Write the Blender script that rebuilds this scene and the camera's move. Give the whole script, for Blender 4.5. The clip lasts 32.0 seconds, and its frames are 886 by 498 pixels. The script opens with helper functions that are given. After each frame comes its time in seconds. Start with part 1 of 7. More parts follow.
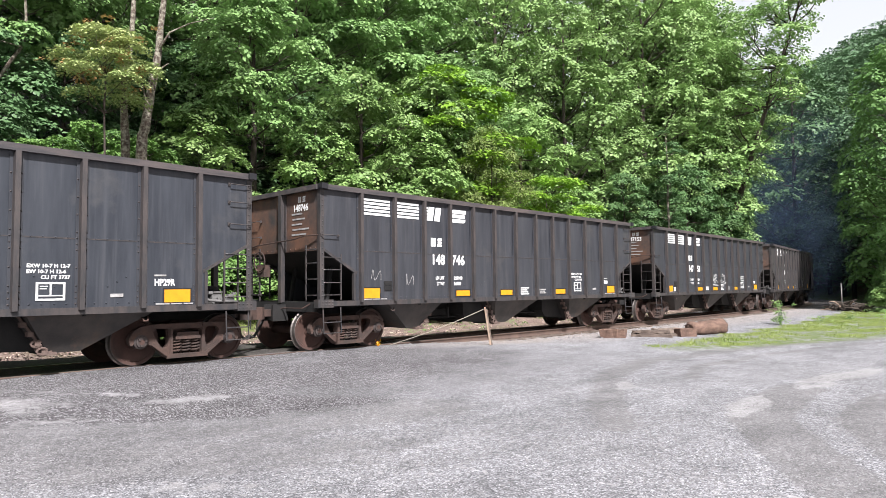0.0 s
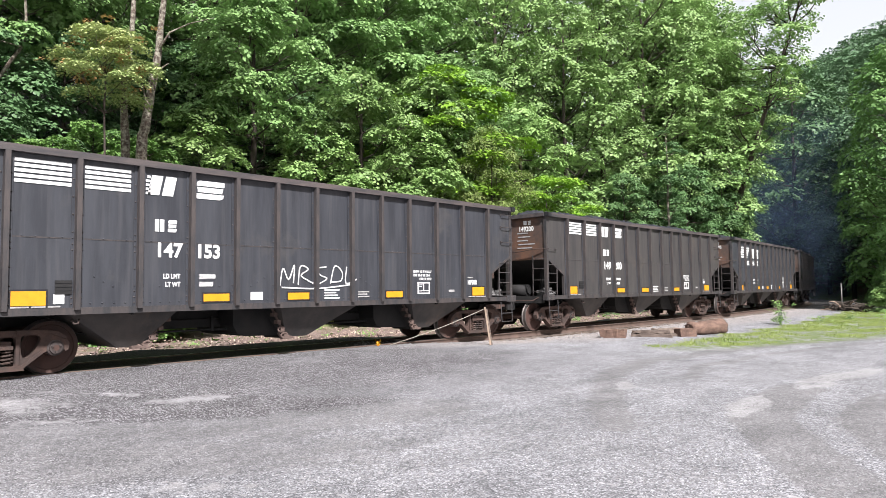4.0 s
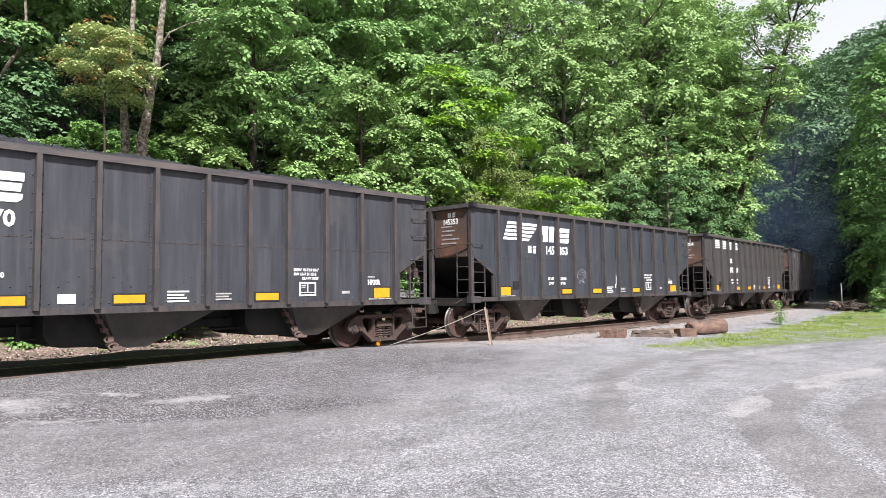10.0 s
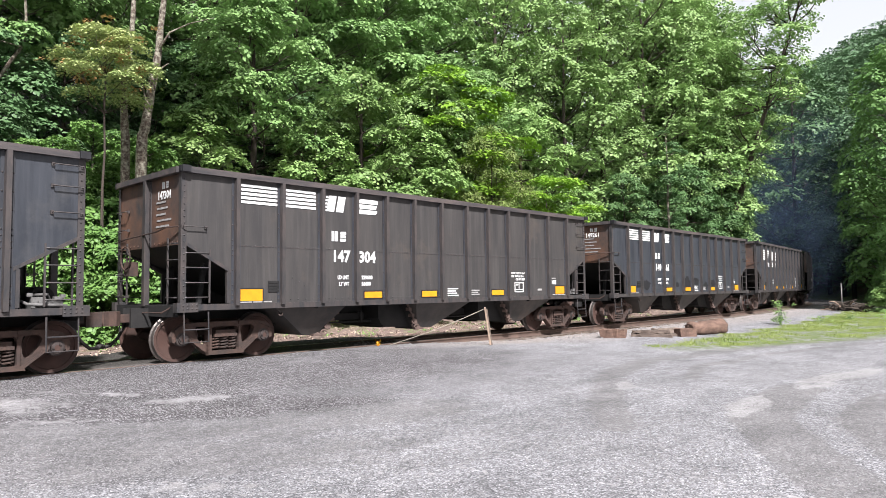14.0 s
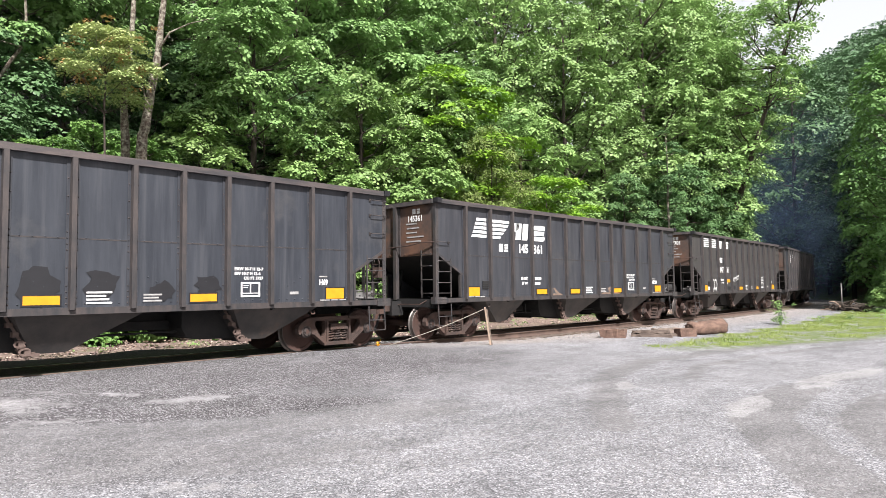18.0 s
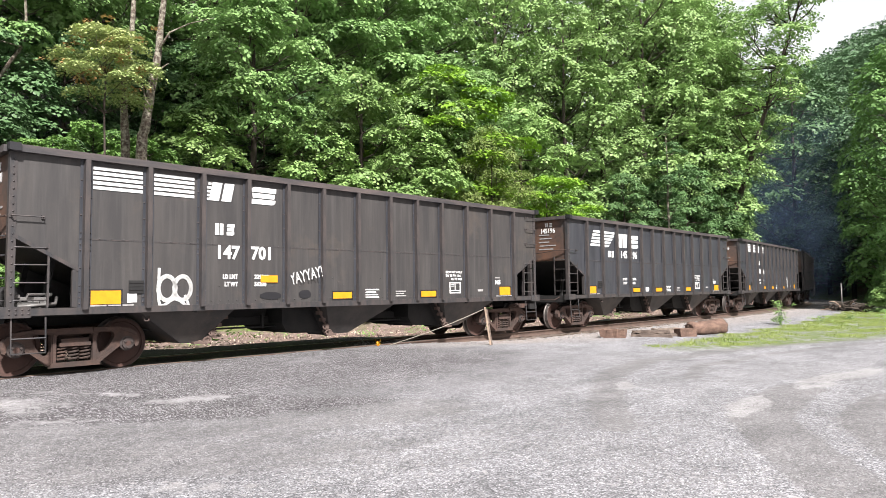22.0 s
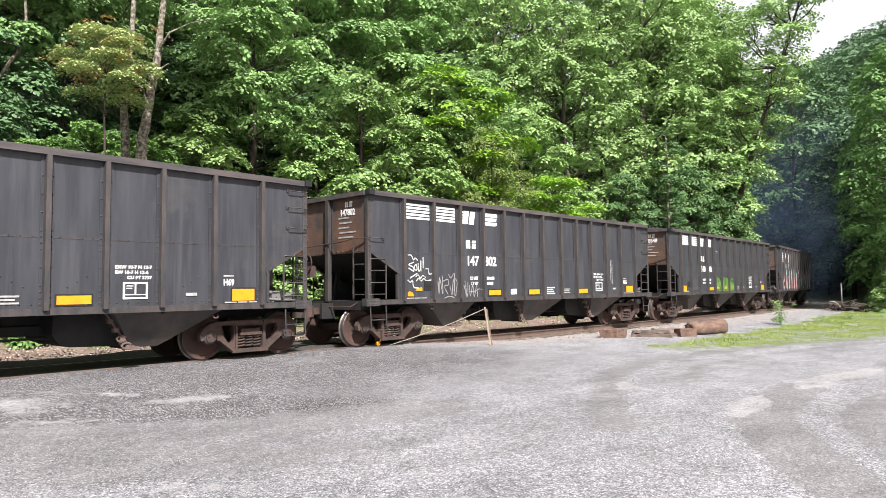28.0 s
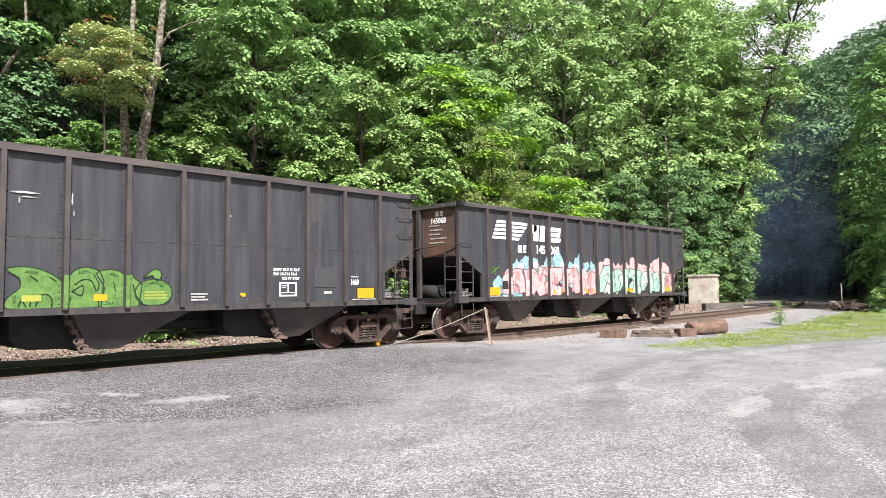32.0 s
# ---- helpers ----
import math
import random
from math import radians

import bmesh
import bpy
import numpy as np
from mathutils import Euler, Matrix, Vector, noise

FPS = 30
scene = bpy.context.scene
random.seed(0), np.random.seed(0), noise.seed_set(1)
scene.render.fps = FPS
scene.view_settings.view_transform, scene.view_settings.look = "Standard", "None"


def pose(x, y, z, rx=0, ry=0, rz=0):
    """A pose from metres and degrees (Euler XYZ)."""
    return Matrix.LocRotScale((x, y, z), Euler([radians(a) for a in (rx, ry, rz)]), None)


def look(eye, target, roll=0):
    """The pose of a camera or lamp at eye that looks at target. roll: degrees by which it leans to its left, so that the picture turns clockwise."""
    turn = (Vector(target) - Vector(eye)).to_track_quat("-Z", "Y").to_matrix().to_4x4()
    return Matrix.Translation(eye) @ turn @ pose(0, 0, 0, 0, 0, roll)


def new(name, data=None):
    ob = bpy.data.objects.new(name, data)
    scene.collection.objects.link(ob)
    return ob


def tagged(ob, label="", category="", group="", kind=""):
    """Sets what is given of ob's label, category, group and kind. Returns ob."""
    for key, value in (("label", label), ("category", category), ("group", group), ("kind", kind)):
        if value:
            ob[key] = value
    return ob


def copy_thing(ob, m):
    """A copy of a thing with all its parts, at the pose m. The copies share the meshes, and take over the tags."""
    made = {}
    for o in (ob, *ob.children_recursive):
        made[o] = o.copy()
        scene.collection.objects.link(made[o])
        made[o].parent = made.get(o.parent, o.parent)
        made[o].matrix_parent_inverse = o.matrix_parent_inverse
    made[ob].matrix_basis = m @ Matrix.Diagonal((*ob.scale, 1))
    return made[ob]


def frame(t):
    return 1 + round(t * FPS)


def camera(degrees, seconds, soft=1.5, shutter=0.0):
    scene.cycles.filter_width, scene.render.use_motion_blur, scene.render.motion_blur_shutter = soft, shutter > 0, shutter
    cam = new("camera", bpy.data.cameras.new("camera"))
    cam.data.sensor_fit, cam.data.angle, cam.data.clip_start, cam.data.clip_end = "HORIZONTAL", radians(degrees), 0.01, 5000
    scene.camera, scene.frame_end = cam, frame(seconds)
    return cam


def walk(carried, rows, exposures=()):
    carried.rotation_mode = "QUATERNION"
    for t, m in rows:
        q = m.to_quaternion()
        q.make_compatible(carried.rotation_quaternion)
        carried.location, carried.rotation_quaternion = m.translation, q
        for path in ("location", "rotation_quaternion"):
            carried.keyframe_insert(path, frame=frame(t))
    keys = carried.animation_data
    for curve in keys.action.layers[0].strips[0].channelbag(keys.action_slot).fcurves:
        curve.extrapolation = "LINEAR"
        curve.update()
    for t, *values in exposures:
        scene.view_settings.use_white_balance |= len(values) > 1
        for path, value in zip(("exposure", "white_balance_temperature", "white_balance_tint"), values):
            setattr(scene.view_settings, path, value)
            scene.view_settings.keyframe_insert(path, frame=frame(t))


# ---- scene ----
EXPO = 0.96
# ---- camera: it stands still beside the track ----
cam = camera(66.52, 32.0, soft=0.6)
EYE = Vector((0.0, -13.756, 1.370))
YAW, PITCH = radians(47.673), radians(3.42)
AIM = EYE + Vector((math.sin(YAW) * math.cos(PITCH), math.cos(YAW) * math.cos(PITCH), math.sin(PITCH)))
VIEW = look(EYE, AIM, -0.65)
walk(cam, [(0.0, VIEW), (32.0, VIEW)], exposures=[(0.0, EXPO, 6300, 12), (15.0, EXPO, 6300, 12), (20.0, EXPO + 0.10, 6500, 11), (32.0, EXPO + 0.13, 6500, 11)])

# ---- daylight: thin bright cloud, a wide soft sun from behind the camera ----
SUN_TURN, SUN_HIGH = radians(206), radians(47)
world = bpy.data.worlds.new("sky")
scene.world = world
world.use_nodes = True
wn = world.node_tree.nodes
sky = wn.new("ShaderNodeTexSky")
sky.sky_type, sky.sun_disc, sky.sun_elevation = "NISHITA", False, SUN_HIGH
sky.sun_rotation, sky.air_density, sky.dust_density, sky.ozone_density = SUN_TURN, 1.0, 3.0, 1.0
haze = wn.new("ShaderNodeMixRGB")
haze.inputs["Fac"].default_value = 0.8
# the haze is brightest low over the hills
dome, updown, fade = wn.new("ShaderNodeTexCoord"), wn.new("ShaderNodeSeparateXYZ"), wn.new("ShaderNodeValToRGB")
world.node_tree.links.new(dome.outputs["Generated"], updown.inputs[0])
world.node_tree.links.new(updown.outputs["Z"], fade.inputs["Fac"])
fade.color_ramp.elements[0].position, fade.color_ramp.elements[0].color = 0.0, (1.45, 1.46, 1.49, 1)
fade.color_ramp.elements[1].position, fade.color_ramp.elements[1].color = 1.0, (0.28, 0.295, 0.325, 1)
mid = fade.color_ramp.elements.new(0.38)
mid.color = (1.15, 1.165, 1.20, 1)
high = fade.color_ramp.elements.new(0.60)
high.color = (0.50, 0.515, 0.55, 1)
bright = wn.new("ShaderNodeVectorMath")
bright.operation = "SCALE"
bright.inputs["Scale"].default_value = 14.5
world.node_tree.links.new(fade.outputs["Color"], bright.inputs[0])
world.node_tree.links.new(bright.outputs[0], haze.inputs["Color2"])
world.node_tree.links.new(sky.outputs[0], haze.inputs["Color1"])
world.node_tree.links.new(haze.outputs[0], wn["Background"].inputs["Color"])
wn["Background"].inputs["Strength"].default_value = 0.034
sun = new("sun", bpy.data.lights.new("sun", "SUN"))
sun.data.energy, sun.data.angle, sun.data.color = 5.0, radians(4), (1.0, 0.965, 0.945)
SUN_DIR = Vector((math.sin(SUN_TURN) * math.cos(SUN_HIGH), math.cos(SUN_TURN) * math.cos(SUN_HIGH), math.sin(SUN_HIGH)))
sun.matrix_world = look(SUN_DIR * 80, (0, 0, 0))


# ---- materials ----
def material(name, base, second=None, rough=0.75, metal=0.0, scale=3.0, amount=0.5, fine=40.0, grain=0.25, bump=0.15,
             stretch=(1, 1, 1), third=None, third_amount=0.35, third_scale=1.2, islands=0.0, whole=0.0, spec=0.5, through_light=None, wash=None):
    """A worn surface: base and second colour in patches, a third colour in stains, fine grain, relief."""
    m = bpy.data.materials.new(name)
    m.use_nodes = True
    n, l = m.node_tree.nodes, m.node_tree.links
    p = n["Principled BSDF"]
    co = n.new("ShaderNodeTexCoord")
    mp = n.new("ShaderNodeMapping")
    mp.inputs["Scale"].default_value = stretch
    l.new(co.outputs["Object"], mp.inputs["Vector"])
    na = n.new("ShaderNodeTexNoise")
    na.inputs["Scale"].default_value, na.inputs["Detail"].default_value, na.inputs["Roughness"].default_value = scale, 6, 0.65
    l.new(mp.outputs[0], na.inputs["Vector"])
    nf = n.new("ShaderNodeTexNoise")
    nf.inputs["Scale"].default_value, nf.inputs["Detail"].default_value = fine, 4
    l.new(co.outputs["Object"], nf.inputs["Vector"])
    ra = n.new("ShaderNodeValToRGB")
    ra.color_ramp.elements[0].position, ra.color_ramp.elements[1].position = 0.5 - 0.25 * amount, 0.78 - 0.2 * amount
    l.new(na.outputs["Fac"], ra.inputs["Fac"])
    mix = n.new("ShaderNodeMixRGB")
    mix.inputs["Color1"].default_value = (*base, 1)
    mix.inputs["Color2"].default_value = (*(second or [c * 0.6 for c in base]), 1)
    l.new(ra.outputs["Color"], mix.inputs["Fac"])
    last = mix
    if third:
        nt = n.new("ShaderNodeTexNoise")
        nt.inputs["Scale"].default_value, nt.inputs["Detail"].default_value, nt.inputs["Roughness"].default_value = third_scale, 8, 0.7
        off = n.new("ShaderNodeMapping")
        off.inputs["Location"].default_value = (7.3, 2.1, 5.7)
        l.new(co.outputs["Object"], off.inputs["Vector"])
        l.new(off.outputs[0], nt.inputs["Vector"])
        rt = n.new("ShaderNodeValToRGB")
        rt.color_ramp.elements[0].position, rt.color_ramp.elements[1].position = 0.62 - 0.3 * third_amount, 0.8 - 0.2 * third_amount
        l.new(nt.outputs["Fac"], rt.inputs["Fac"])
        m3 = n.new("ShaderNodeMixRGB")
        m3.inputs["Color2"].default_value = (*third, 1)
        l.new(last.outputs[0], m3.inputs["Color1"])
        l.new(rt.outputs["Color"], m3.inputs["Fac"])
        last = m3
    if wash:
        # dust washed down in long streaks
        ms = n.new("ShaderNodeMapping")
        ms.inputs["Scale"].default_value = (8, 8, 0.35)
        l.new(co.outputs["Object"], ms.inputs["Vector"])
        ns = n.new("ShaderNodeTexNoise")
        ns.inputs["Scale"].default_value, ns.inputs["Detail"].default_value, ns.inputs["Roughness"].default_value = 1.0, 5, 0.6
        l.new(ms.outputs[0], ns.inputs["Vector"])
        rs = n.new("ShaderNodeValToRGB")
        rs.color_ramp.elements[0].position, rs.color_ramp.elements[1].position = 0.50, 0.80
        rs.color_ramp.elements[1].color = (0.8, 0.8, 0.8, 1)
        l.new(ns.outputs["Fac"], rs.inputs["Fac"])
        m4 = n.new("ShaderNodeMixRGB")
        m4.inputs["Color2"].default_value = (*wash, 1)
        l.new(last.outputs[0], m4.inputs["Color1"])
        l.new(rs.outputs["Color"], m4.inputs["Fac"])
        last = m4
    hv = n.new("ShaderNodeHueSaturation")
    l.new(last.outputs[0], hv.inputs["Color"])
    val = n.new("ShaderNodeMath")
    val.operation = "MULTIPLY_ADD"
    val.inputs[1].default_value, val.inputs[2].default_value = grain * 2, 1 - grain
    l.new(nf.outputs["Fac"], val.inputs[0])
    out = val
    for amt, node, sock in ((islands, "ShaderNodeNewGeometry", "Random Per Island"), (whole, "ShaderNodeObjectInfo", "Random")):
        if amt:
            src = n.new(node)
            sc = n.new("ShaderNodeMath")
            sc.operation = "MULTIPLY_ADD"
            sc.inputs[1].default_value, sc.inputs[2].default_value = 2 * amt, 1 - amt
            l.new(src.outputs[sock], sc.inputs[0])
            mu = n.new("ShaderNodeMath")
            mu.operation = "MULTIPLY"
            l.new(out.outputs[0], mu.inputs[0])
            l.new(sc.outputs[0], mu.inputs[1])
            out = mu
            hs = n.new("ShaderNodeMath")
            hs.operation = "MULTIPLY_ADD"
            hs.inputs[1].default_value, hs.inputs[2].default_value = 0.06 * (amt > 0.2), 0.5 - 0.03 * (amt > 0.2)
            l.new(src.outputs[sock], hs.inputs[0])
            l.new(hs.outputs[0], hv.inputs["Hue"])
    l.new(out.outputs[0], hv.inputs["Value"])
    l.new(hv.outputs[0], p.inputs["Base Color"])
    p.inputs["Roughness"].default_value, p.inputs["Metallic"].default_value = rough, metal
    p.inputs["Specular IOR Level"].default_value = spec
    if bump:
        b = n.new("ShaderNodeBump")
        b.inputs["Strength"].default_value, b.inputs["Distance"].default_value = bump, 0.02
        l.new(nf.outputs["Fac"], b.inputs["Height"])
        l.new(b.outputs[0], p.inputs["Normal"])
    if through_light:
        tr = n.new("ShaderNodeBsdfTranslucent")
        ad = n.new("ShaderNodeMixShader")
        ad.inputs["Fac"].default_value = through_light
        l.new(hv.outputs[0], tr.inputs["Color"])
        l.new(p.outputs[0], ad.inputs[1])
        l.new(tr.outputs[0], ad.inputs[2])
        l.new(ad.outputs[0], n["Material Output"].inputs["Surface"])
    return m


BLACK = material("black_car_paint", (0.028, 0.030, 0.036), (0.049, 0.052, 0.060), 0.46, scale=2.2, stretch=(1.6, 1.6, 0.22), fine=70, grain=0.14,
                 bump=0.04, third=(0.066, 0.063, 0.061), third_amount=0.22, third_scale=0.9, wash=(0.075, 0.074, 0.078))
BROWN = material("brown_black_car_paint", (0.036, 0.034, 0.034), (0.058, 0.053, 0.050), 0.6, scale=2.2, stretch=(1.6, 1.6, 0.22), fine=70, grain=0.16,
                 bump=0.04, third=(0.078, 0.064, 0.053), third_amount=0.25, third_scale=0.9, wash=(0.080, 0.075, 0.071))
BLUISH = material("blue_black_car_paint", (0.025, 0.029, 0.037), (0.046, 0.051, 0.061), 0.44, scale=2.2, stretch=(1.6, 1.6, 0.22), fine=70, grain=0.14,
                  bump=0.04, third=(0.066, 0.066, 0.068), third_amount=0.2, third_scale=0.9, wash=(0.074, 0.077, 0.085))
RIB = material("worn_rib_paint", (0.031, 0.031, 0.033), (0.072, 0.058, 0.053), 0.55, scale=3, stretch=(2, 2, 0.6), fine=50, grain=0.2, bump=0.1)
RIM = material("rusty_rim_paint", (0.043, 0.040, 0.042), (0.104, 0.082, 0.075), 0.6, scale=1.5, stretch=(0.6, 3, 3), fine=40, grain=0.22, bump=0.12)
ENDP = material("rust_dusted_end_paint", (0.040, 0.037, 0.036), (0.145, 0.074, 0.046), 0.7, scale=1.3, fine=50, grain=0.2, bump=0.06, amount=0.75)
# near black: the shade below the cars is put into this steel's colour
UNDER = material("shade_darkened_underframe_steel", (0.009, 0.009, 0.009), (0.020, 0.018, 0.017), 0.8, scale=2.5, fine=40, grain=0.25, bump=0.15)
HOPPER = material("dusty_hopper_steel", (0.040, 0.037, 0.036), (0.078, 0.067, 0.060), 0.75, scale=1.6, fine=50, grain=0.2, bump=0.08,
                  third=(0.14, 0.09, 0.06), third_amount=0.15)
CAST = material("rusty_cast_steel", (0.046, 0.030, 0.025), (0.090, 0.052, 0.039), 0.85, scale=4, fine=35, grain=0.3, bump=0.3, third=(0.04, 0.034, 0.03), third_amount=0.4)
WHEEL = material("rusty_wheel_face", (0.074, 0.038, 0.029), (0.043, 0.027, 0.022), 0.8, scale=2.5, fine=40, grain=0.2, bump=0.15)
TREAD = material("polished_wheel_tread", (0.15, 0.135, 0.125), (0.09, 0.075, 0.068), 0.5, 0.6, scale=6, fine=60, grain=0.1, bump=0.03)
CAP = material("bearing_cap_steel", (0.075, 0.06, 0.055), (0.045, 0.036, 0.033), 0.6, 0.3, scale=8, fine=60, grain=0.2, bump=0.1)
DUSTMETAL = material("dusty_bare_metal", (0.20, 0.195, 0.185), (0.11, 0.10, 0.095), 0.55, 0.3, scale=6, fine=50, grain=0.2, bump=0.1)
COAL = material("lump_coal", (0.017, 0.018, 0.021), (0.043, 0.045, 0.053), 0.6, spec=0.3, scale=8, fine=30, grain=0.5, bump=0.8, islands=0.2)
WHITE = material("worn_white_lettering", (0.78, 0.78, 0.76), (0.58, 0.57, 0.55), 0.6, scale=6, fine=60, grain=0.1, bump=0.0, amount=0.3)
FADED = material("faded_white_lettering", (0.42, 0.41, 0.40), (0.2, 0.19, 0.18), 0.7, scale=9, fine=60, grain=0.2, bump=0.0)
YELLOW = material("yellow_reflector", (0.66, 0.30, 0.010), (0.55, 0.23, 0.010), 0.45, scale=5, fine=60, grain=0.08, bump=0.0, amount=0.3)
RAILTOP = material("rail_steel", (0.14, 0.095, 0.075), (0.085, 0.06, 0.05), 0.6, 0.2, scale=4, fine=40, grain=0.2, bump=0.1)
RAILHEAD = material("polished_rail_head", (0.4, 0.38, 0.37), (0.25, 0.22, 0.2), 0.35, 0.9, scale=2, fine=40, grain=0.1, bump=0.02)
TIMBER = material("weathered_tie_timber", (0.12, 0.095, 0.078), (0.22, 0.17, 0.135), 0.9, scale=2, stretch=(6, 1, 6), fine=40, grain=0.3, bump=0.5, whole=0.2)
RUSTLOG = material("rotten_red_brown_wood", (0.115, 0.068, 0.05), (0.20, 0.125, 0.092), 0.9, scale=3, stretch=(1, 4, 4), fine=30, grain=0.3, bump=0.6, third=(0.07, 0.045, 0.035))
DARKTIE = material("tarred_split_timber", (0.075, 0.055, 0.045), (0.15, 0.115, 0.092), 0.9, scale=3, stretch=(1, 6, 6), fine=40, grain=0.35, bump=0.6)
PALEWOOD = material("weathered_pale_board", (0.36, 0.27, 0.20), (0.22, 0.16, 0.12), 0.85, scale=3, stretch=(8, 8, 0.6), fine=40, grain=0.2, bump=0.3)
CONCRETE = material("weathered_concrete", (0.50, 0.46, 0.40), (0.33, 0.29, 0.24), 0.9, scale=1.2, fine=30, grain=0.2, bump=0.3, third=(0.16, 0.13, 0.10), third_amount=0.3)
STAINED = material("soot_stained_concrete", (0.13, 0.115, 0.10), (0.07, 0.06, 0.052), 0.9, scale=1.6, fine=30, grain=0.25, bump=0.3)
BARK = material("grey_brown_bark", (0.070, 0.054, 0.042), (0.036, 0.028, 0.022), 0.95, scale=5, stretch=(3, 3, 0.5), fine=22, grain=0.35, bump=0.9)
PALEBARK = material("lichen_patched_bark", (0.094, 0.064, 0.049), (0.040, 0.029, 0.023), 0.95, scale=4, stretch=(3, 3, 0.8), fine=18, grain=0.3, bump=0.9,
                    third=(0.40, 0.385, 0.30), third_amount=0.62, third_scale=8.5)
STONE = material("crushed_limestone", (0.235, 0.231, 0.232), (0.16, 0.155, 0.152), 0.9, scale=3, fine=60, grain=0.25, bump=0.3, islands=0.33)
ROPE = material("pale_rope", (0.36, 0.33, 0.27), (0.25, 0.22, 0.18), 0.9, scale=20, fine=60, grain=0.2, bump=0.2)
RUBBER = material("black_rubber_hose", (0.03, 0.028, 0.028), (0.05, 0.045, 0.04), 0.7, scale=8, fine=40, grain=0.2, bump=0.1)


def leaf(name, a, b, glow=0.17):
    return material(name, a, b, 0.5, scale=0.5, amount=0.6, fine=3.0, grain=0.18, bump=0.0, islands=0.17, whole=0.14, spec=0.35, through_light=glow)


LEAF = leaf("broad_leaf_green", (0.158, 0.275, 0.092), (0.245, 0.385, 0.134))
# darker than LEAF: the shade in the woods' gaps is put into the colour
LEAFDEEP = leaf("shade_darkened_leaf_green", (0.085, 0.165, 0.068), (0.135, 0.235, 0.098))
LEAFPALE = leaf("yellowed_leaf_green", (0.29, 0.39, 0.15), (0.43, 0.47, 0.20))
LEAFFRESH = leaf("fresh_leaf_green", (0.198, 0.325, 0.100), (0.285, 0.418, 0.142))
# bluer than the near leaves: distance haze is put into the colour
LEAFFAR = leaf("haze_tinted_far_leaf", (0.110, 0.200, 0.100), (0.160, 0.265, 0.135))
LEAFPOPLAR = leaf("pale_green_leaf", (0.208, 0.335, 0.112), (0.305, 0.445, 0.158))
LEAFVIVID = leaf("vivid_green_leaf", (0.190, 0.360, 0.030), (0.270, 0.450, 0.055))
LEAFEDGE = leaf("yellow_green_leaf", (0.125, 0.252, 0.072), (0.190, 0.338, 0.104), 0.22)
LEAFRUST = leaf("rust_yellow_leaf", (0.30, 0.19, 0.075), (0.42, 0.27, 0.11))
# leaf green taken down so the lineside trees look shaded
LEAFSHADE = leaf("leaf_darkened_for_shade", (0.092, 0.180, 0.066), (0.145, 0.255, 0.095))
LEAFVINE = leaf("vine_leaf_green", (0.125, 0.245, 0.060), (0.190, 0.325, 0.085))
LEAFBRIGHT = leaf("olive_yellow_green_leaf", (0.200, 0.275, 0.075), (0.270, 0.345, 0.105))
DRYLEAF = material("dry_fallen_leaf", (0.30, 0.20, 0.16), (0.46, 0.36, 0.31), 0.85, scale=1.5, fine=8, grain=0.2, bump=0.0, islands=0.7, spec=0.2)
GRASS = leaf("grass_blade_green", (0.20, 0.27, 0.06), (0.29, 0.34, 0.10))


# ---- mesh helpers ----
def quad_box(bm, x0, x1, y0, y1, z0, z1, mi=0):
    v = [bm.verts.new(c) for c in ((x0, y0, z0), (x1, y0, z0), (x1, y1, z0), (x0, y1, z0), (x0, y0, z1), (x1, y0, z1), (x1, y1, z1), (x0, y1, z1))]
    for f in ((0, 3, 2, 1), (4, 5, 6, 7), (0, 1, 5, 4), (1, 2, 6, 5), (2, 3, 7, 6), (3, 0, 4, 7)):
        bm.faces.new([v[i] for i in f]).material_index = mi
    return v


def prism(bm, pts, y0, y1, mi=0):
    """A polygon in x and z, drawn out from y0 to y1."""
    a = [bm.verts.new((x, y0, z)) for x, z in pts]
    b = [bm.verts.new((x, y1, z)) for x, z in pts]
    n = len(pts)
    fs = [bm.faces.new(a), bm.faces.new(b[::-1])]
    for i in range(n):
        fs.append(bm.faces.new((a[i], b[i], b[(i + 1) % n], a[(i + 1) % n])))
    for f in fs:
        f.material_index = mi


def tube(bm, pts, r, seg=6, mi=0, radii=None, cap=True):
    """A round bar along points."""
    pts = [Vector(p) for p in pts]
    rings = []
    side = None
    for i, p in enumerate(pts):
        d = (pts[min(i + 1, len(pts) - 1)] - pts[max(i - 1, 0)]).normalized()
        if side is None:
            side = d.orthogonal().normalized()
        side = (side - d * side.dot(d)).normalized()
        up = d.cross(side)
        rr = radii[i] if radii else r
        rings.append([bm.verts.new(p + rr * (math.cos(a) * side + math.sin(a) * up)) for a in (2 * math.pi * k / seg for k in range(seg))])
    for a, b in zip(rings, rings[1:]):
        for k in range(seg):
            f = bm.faces.new((a[k], a[(k + 1) % seg], b[(k + 1) % seg], b[k]))
            f.material_index, f.smooth = mi, seg > 5
    if cap:
        bm.faces.new(rings[0][::-1]).material_index = mi
        bm.faces.new(rings[-1]).material_index = mi


def lathe_y(bm, profile, seg=24, cx=0.0, cz=0.0, mats=None):
    """A profile of (radius, y) turned about the y axis."""
    rings = []
    for r, y in profile:
        rings.append([bm.verts.new((cx + r * math.cos(a), y, cz + r * math.sin(a))) for a in (2 * math.pi * k / seg for k in range(seg))])
    for i, (a, b) in enumerate(zip(rings, rings[1:])):
        for k in range(seg):
            f = bm.faces.new((a[k], a[(k + 1) % seg], b[(k + 1) % seg], b[k]))
            f.material_index = mats[i] if mats else 0
    bm.faces.new(rings[0][::-1])
    bm.faces.new(rings[-1])


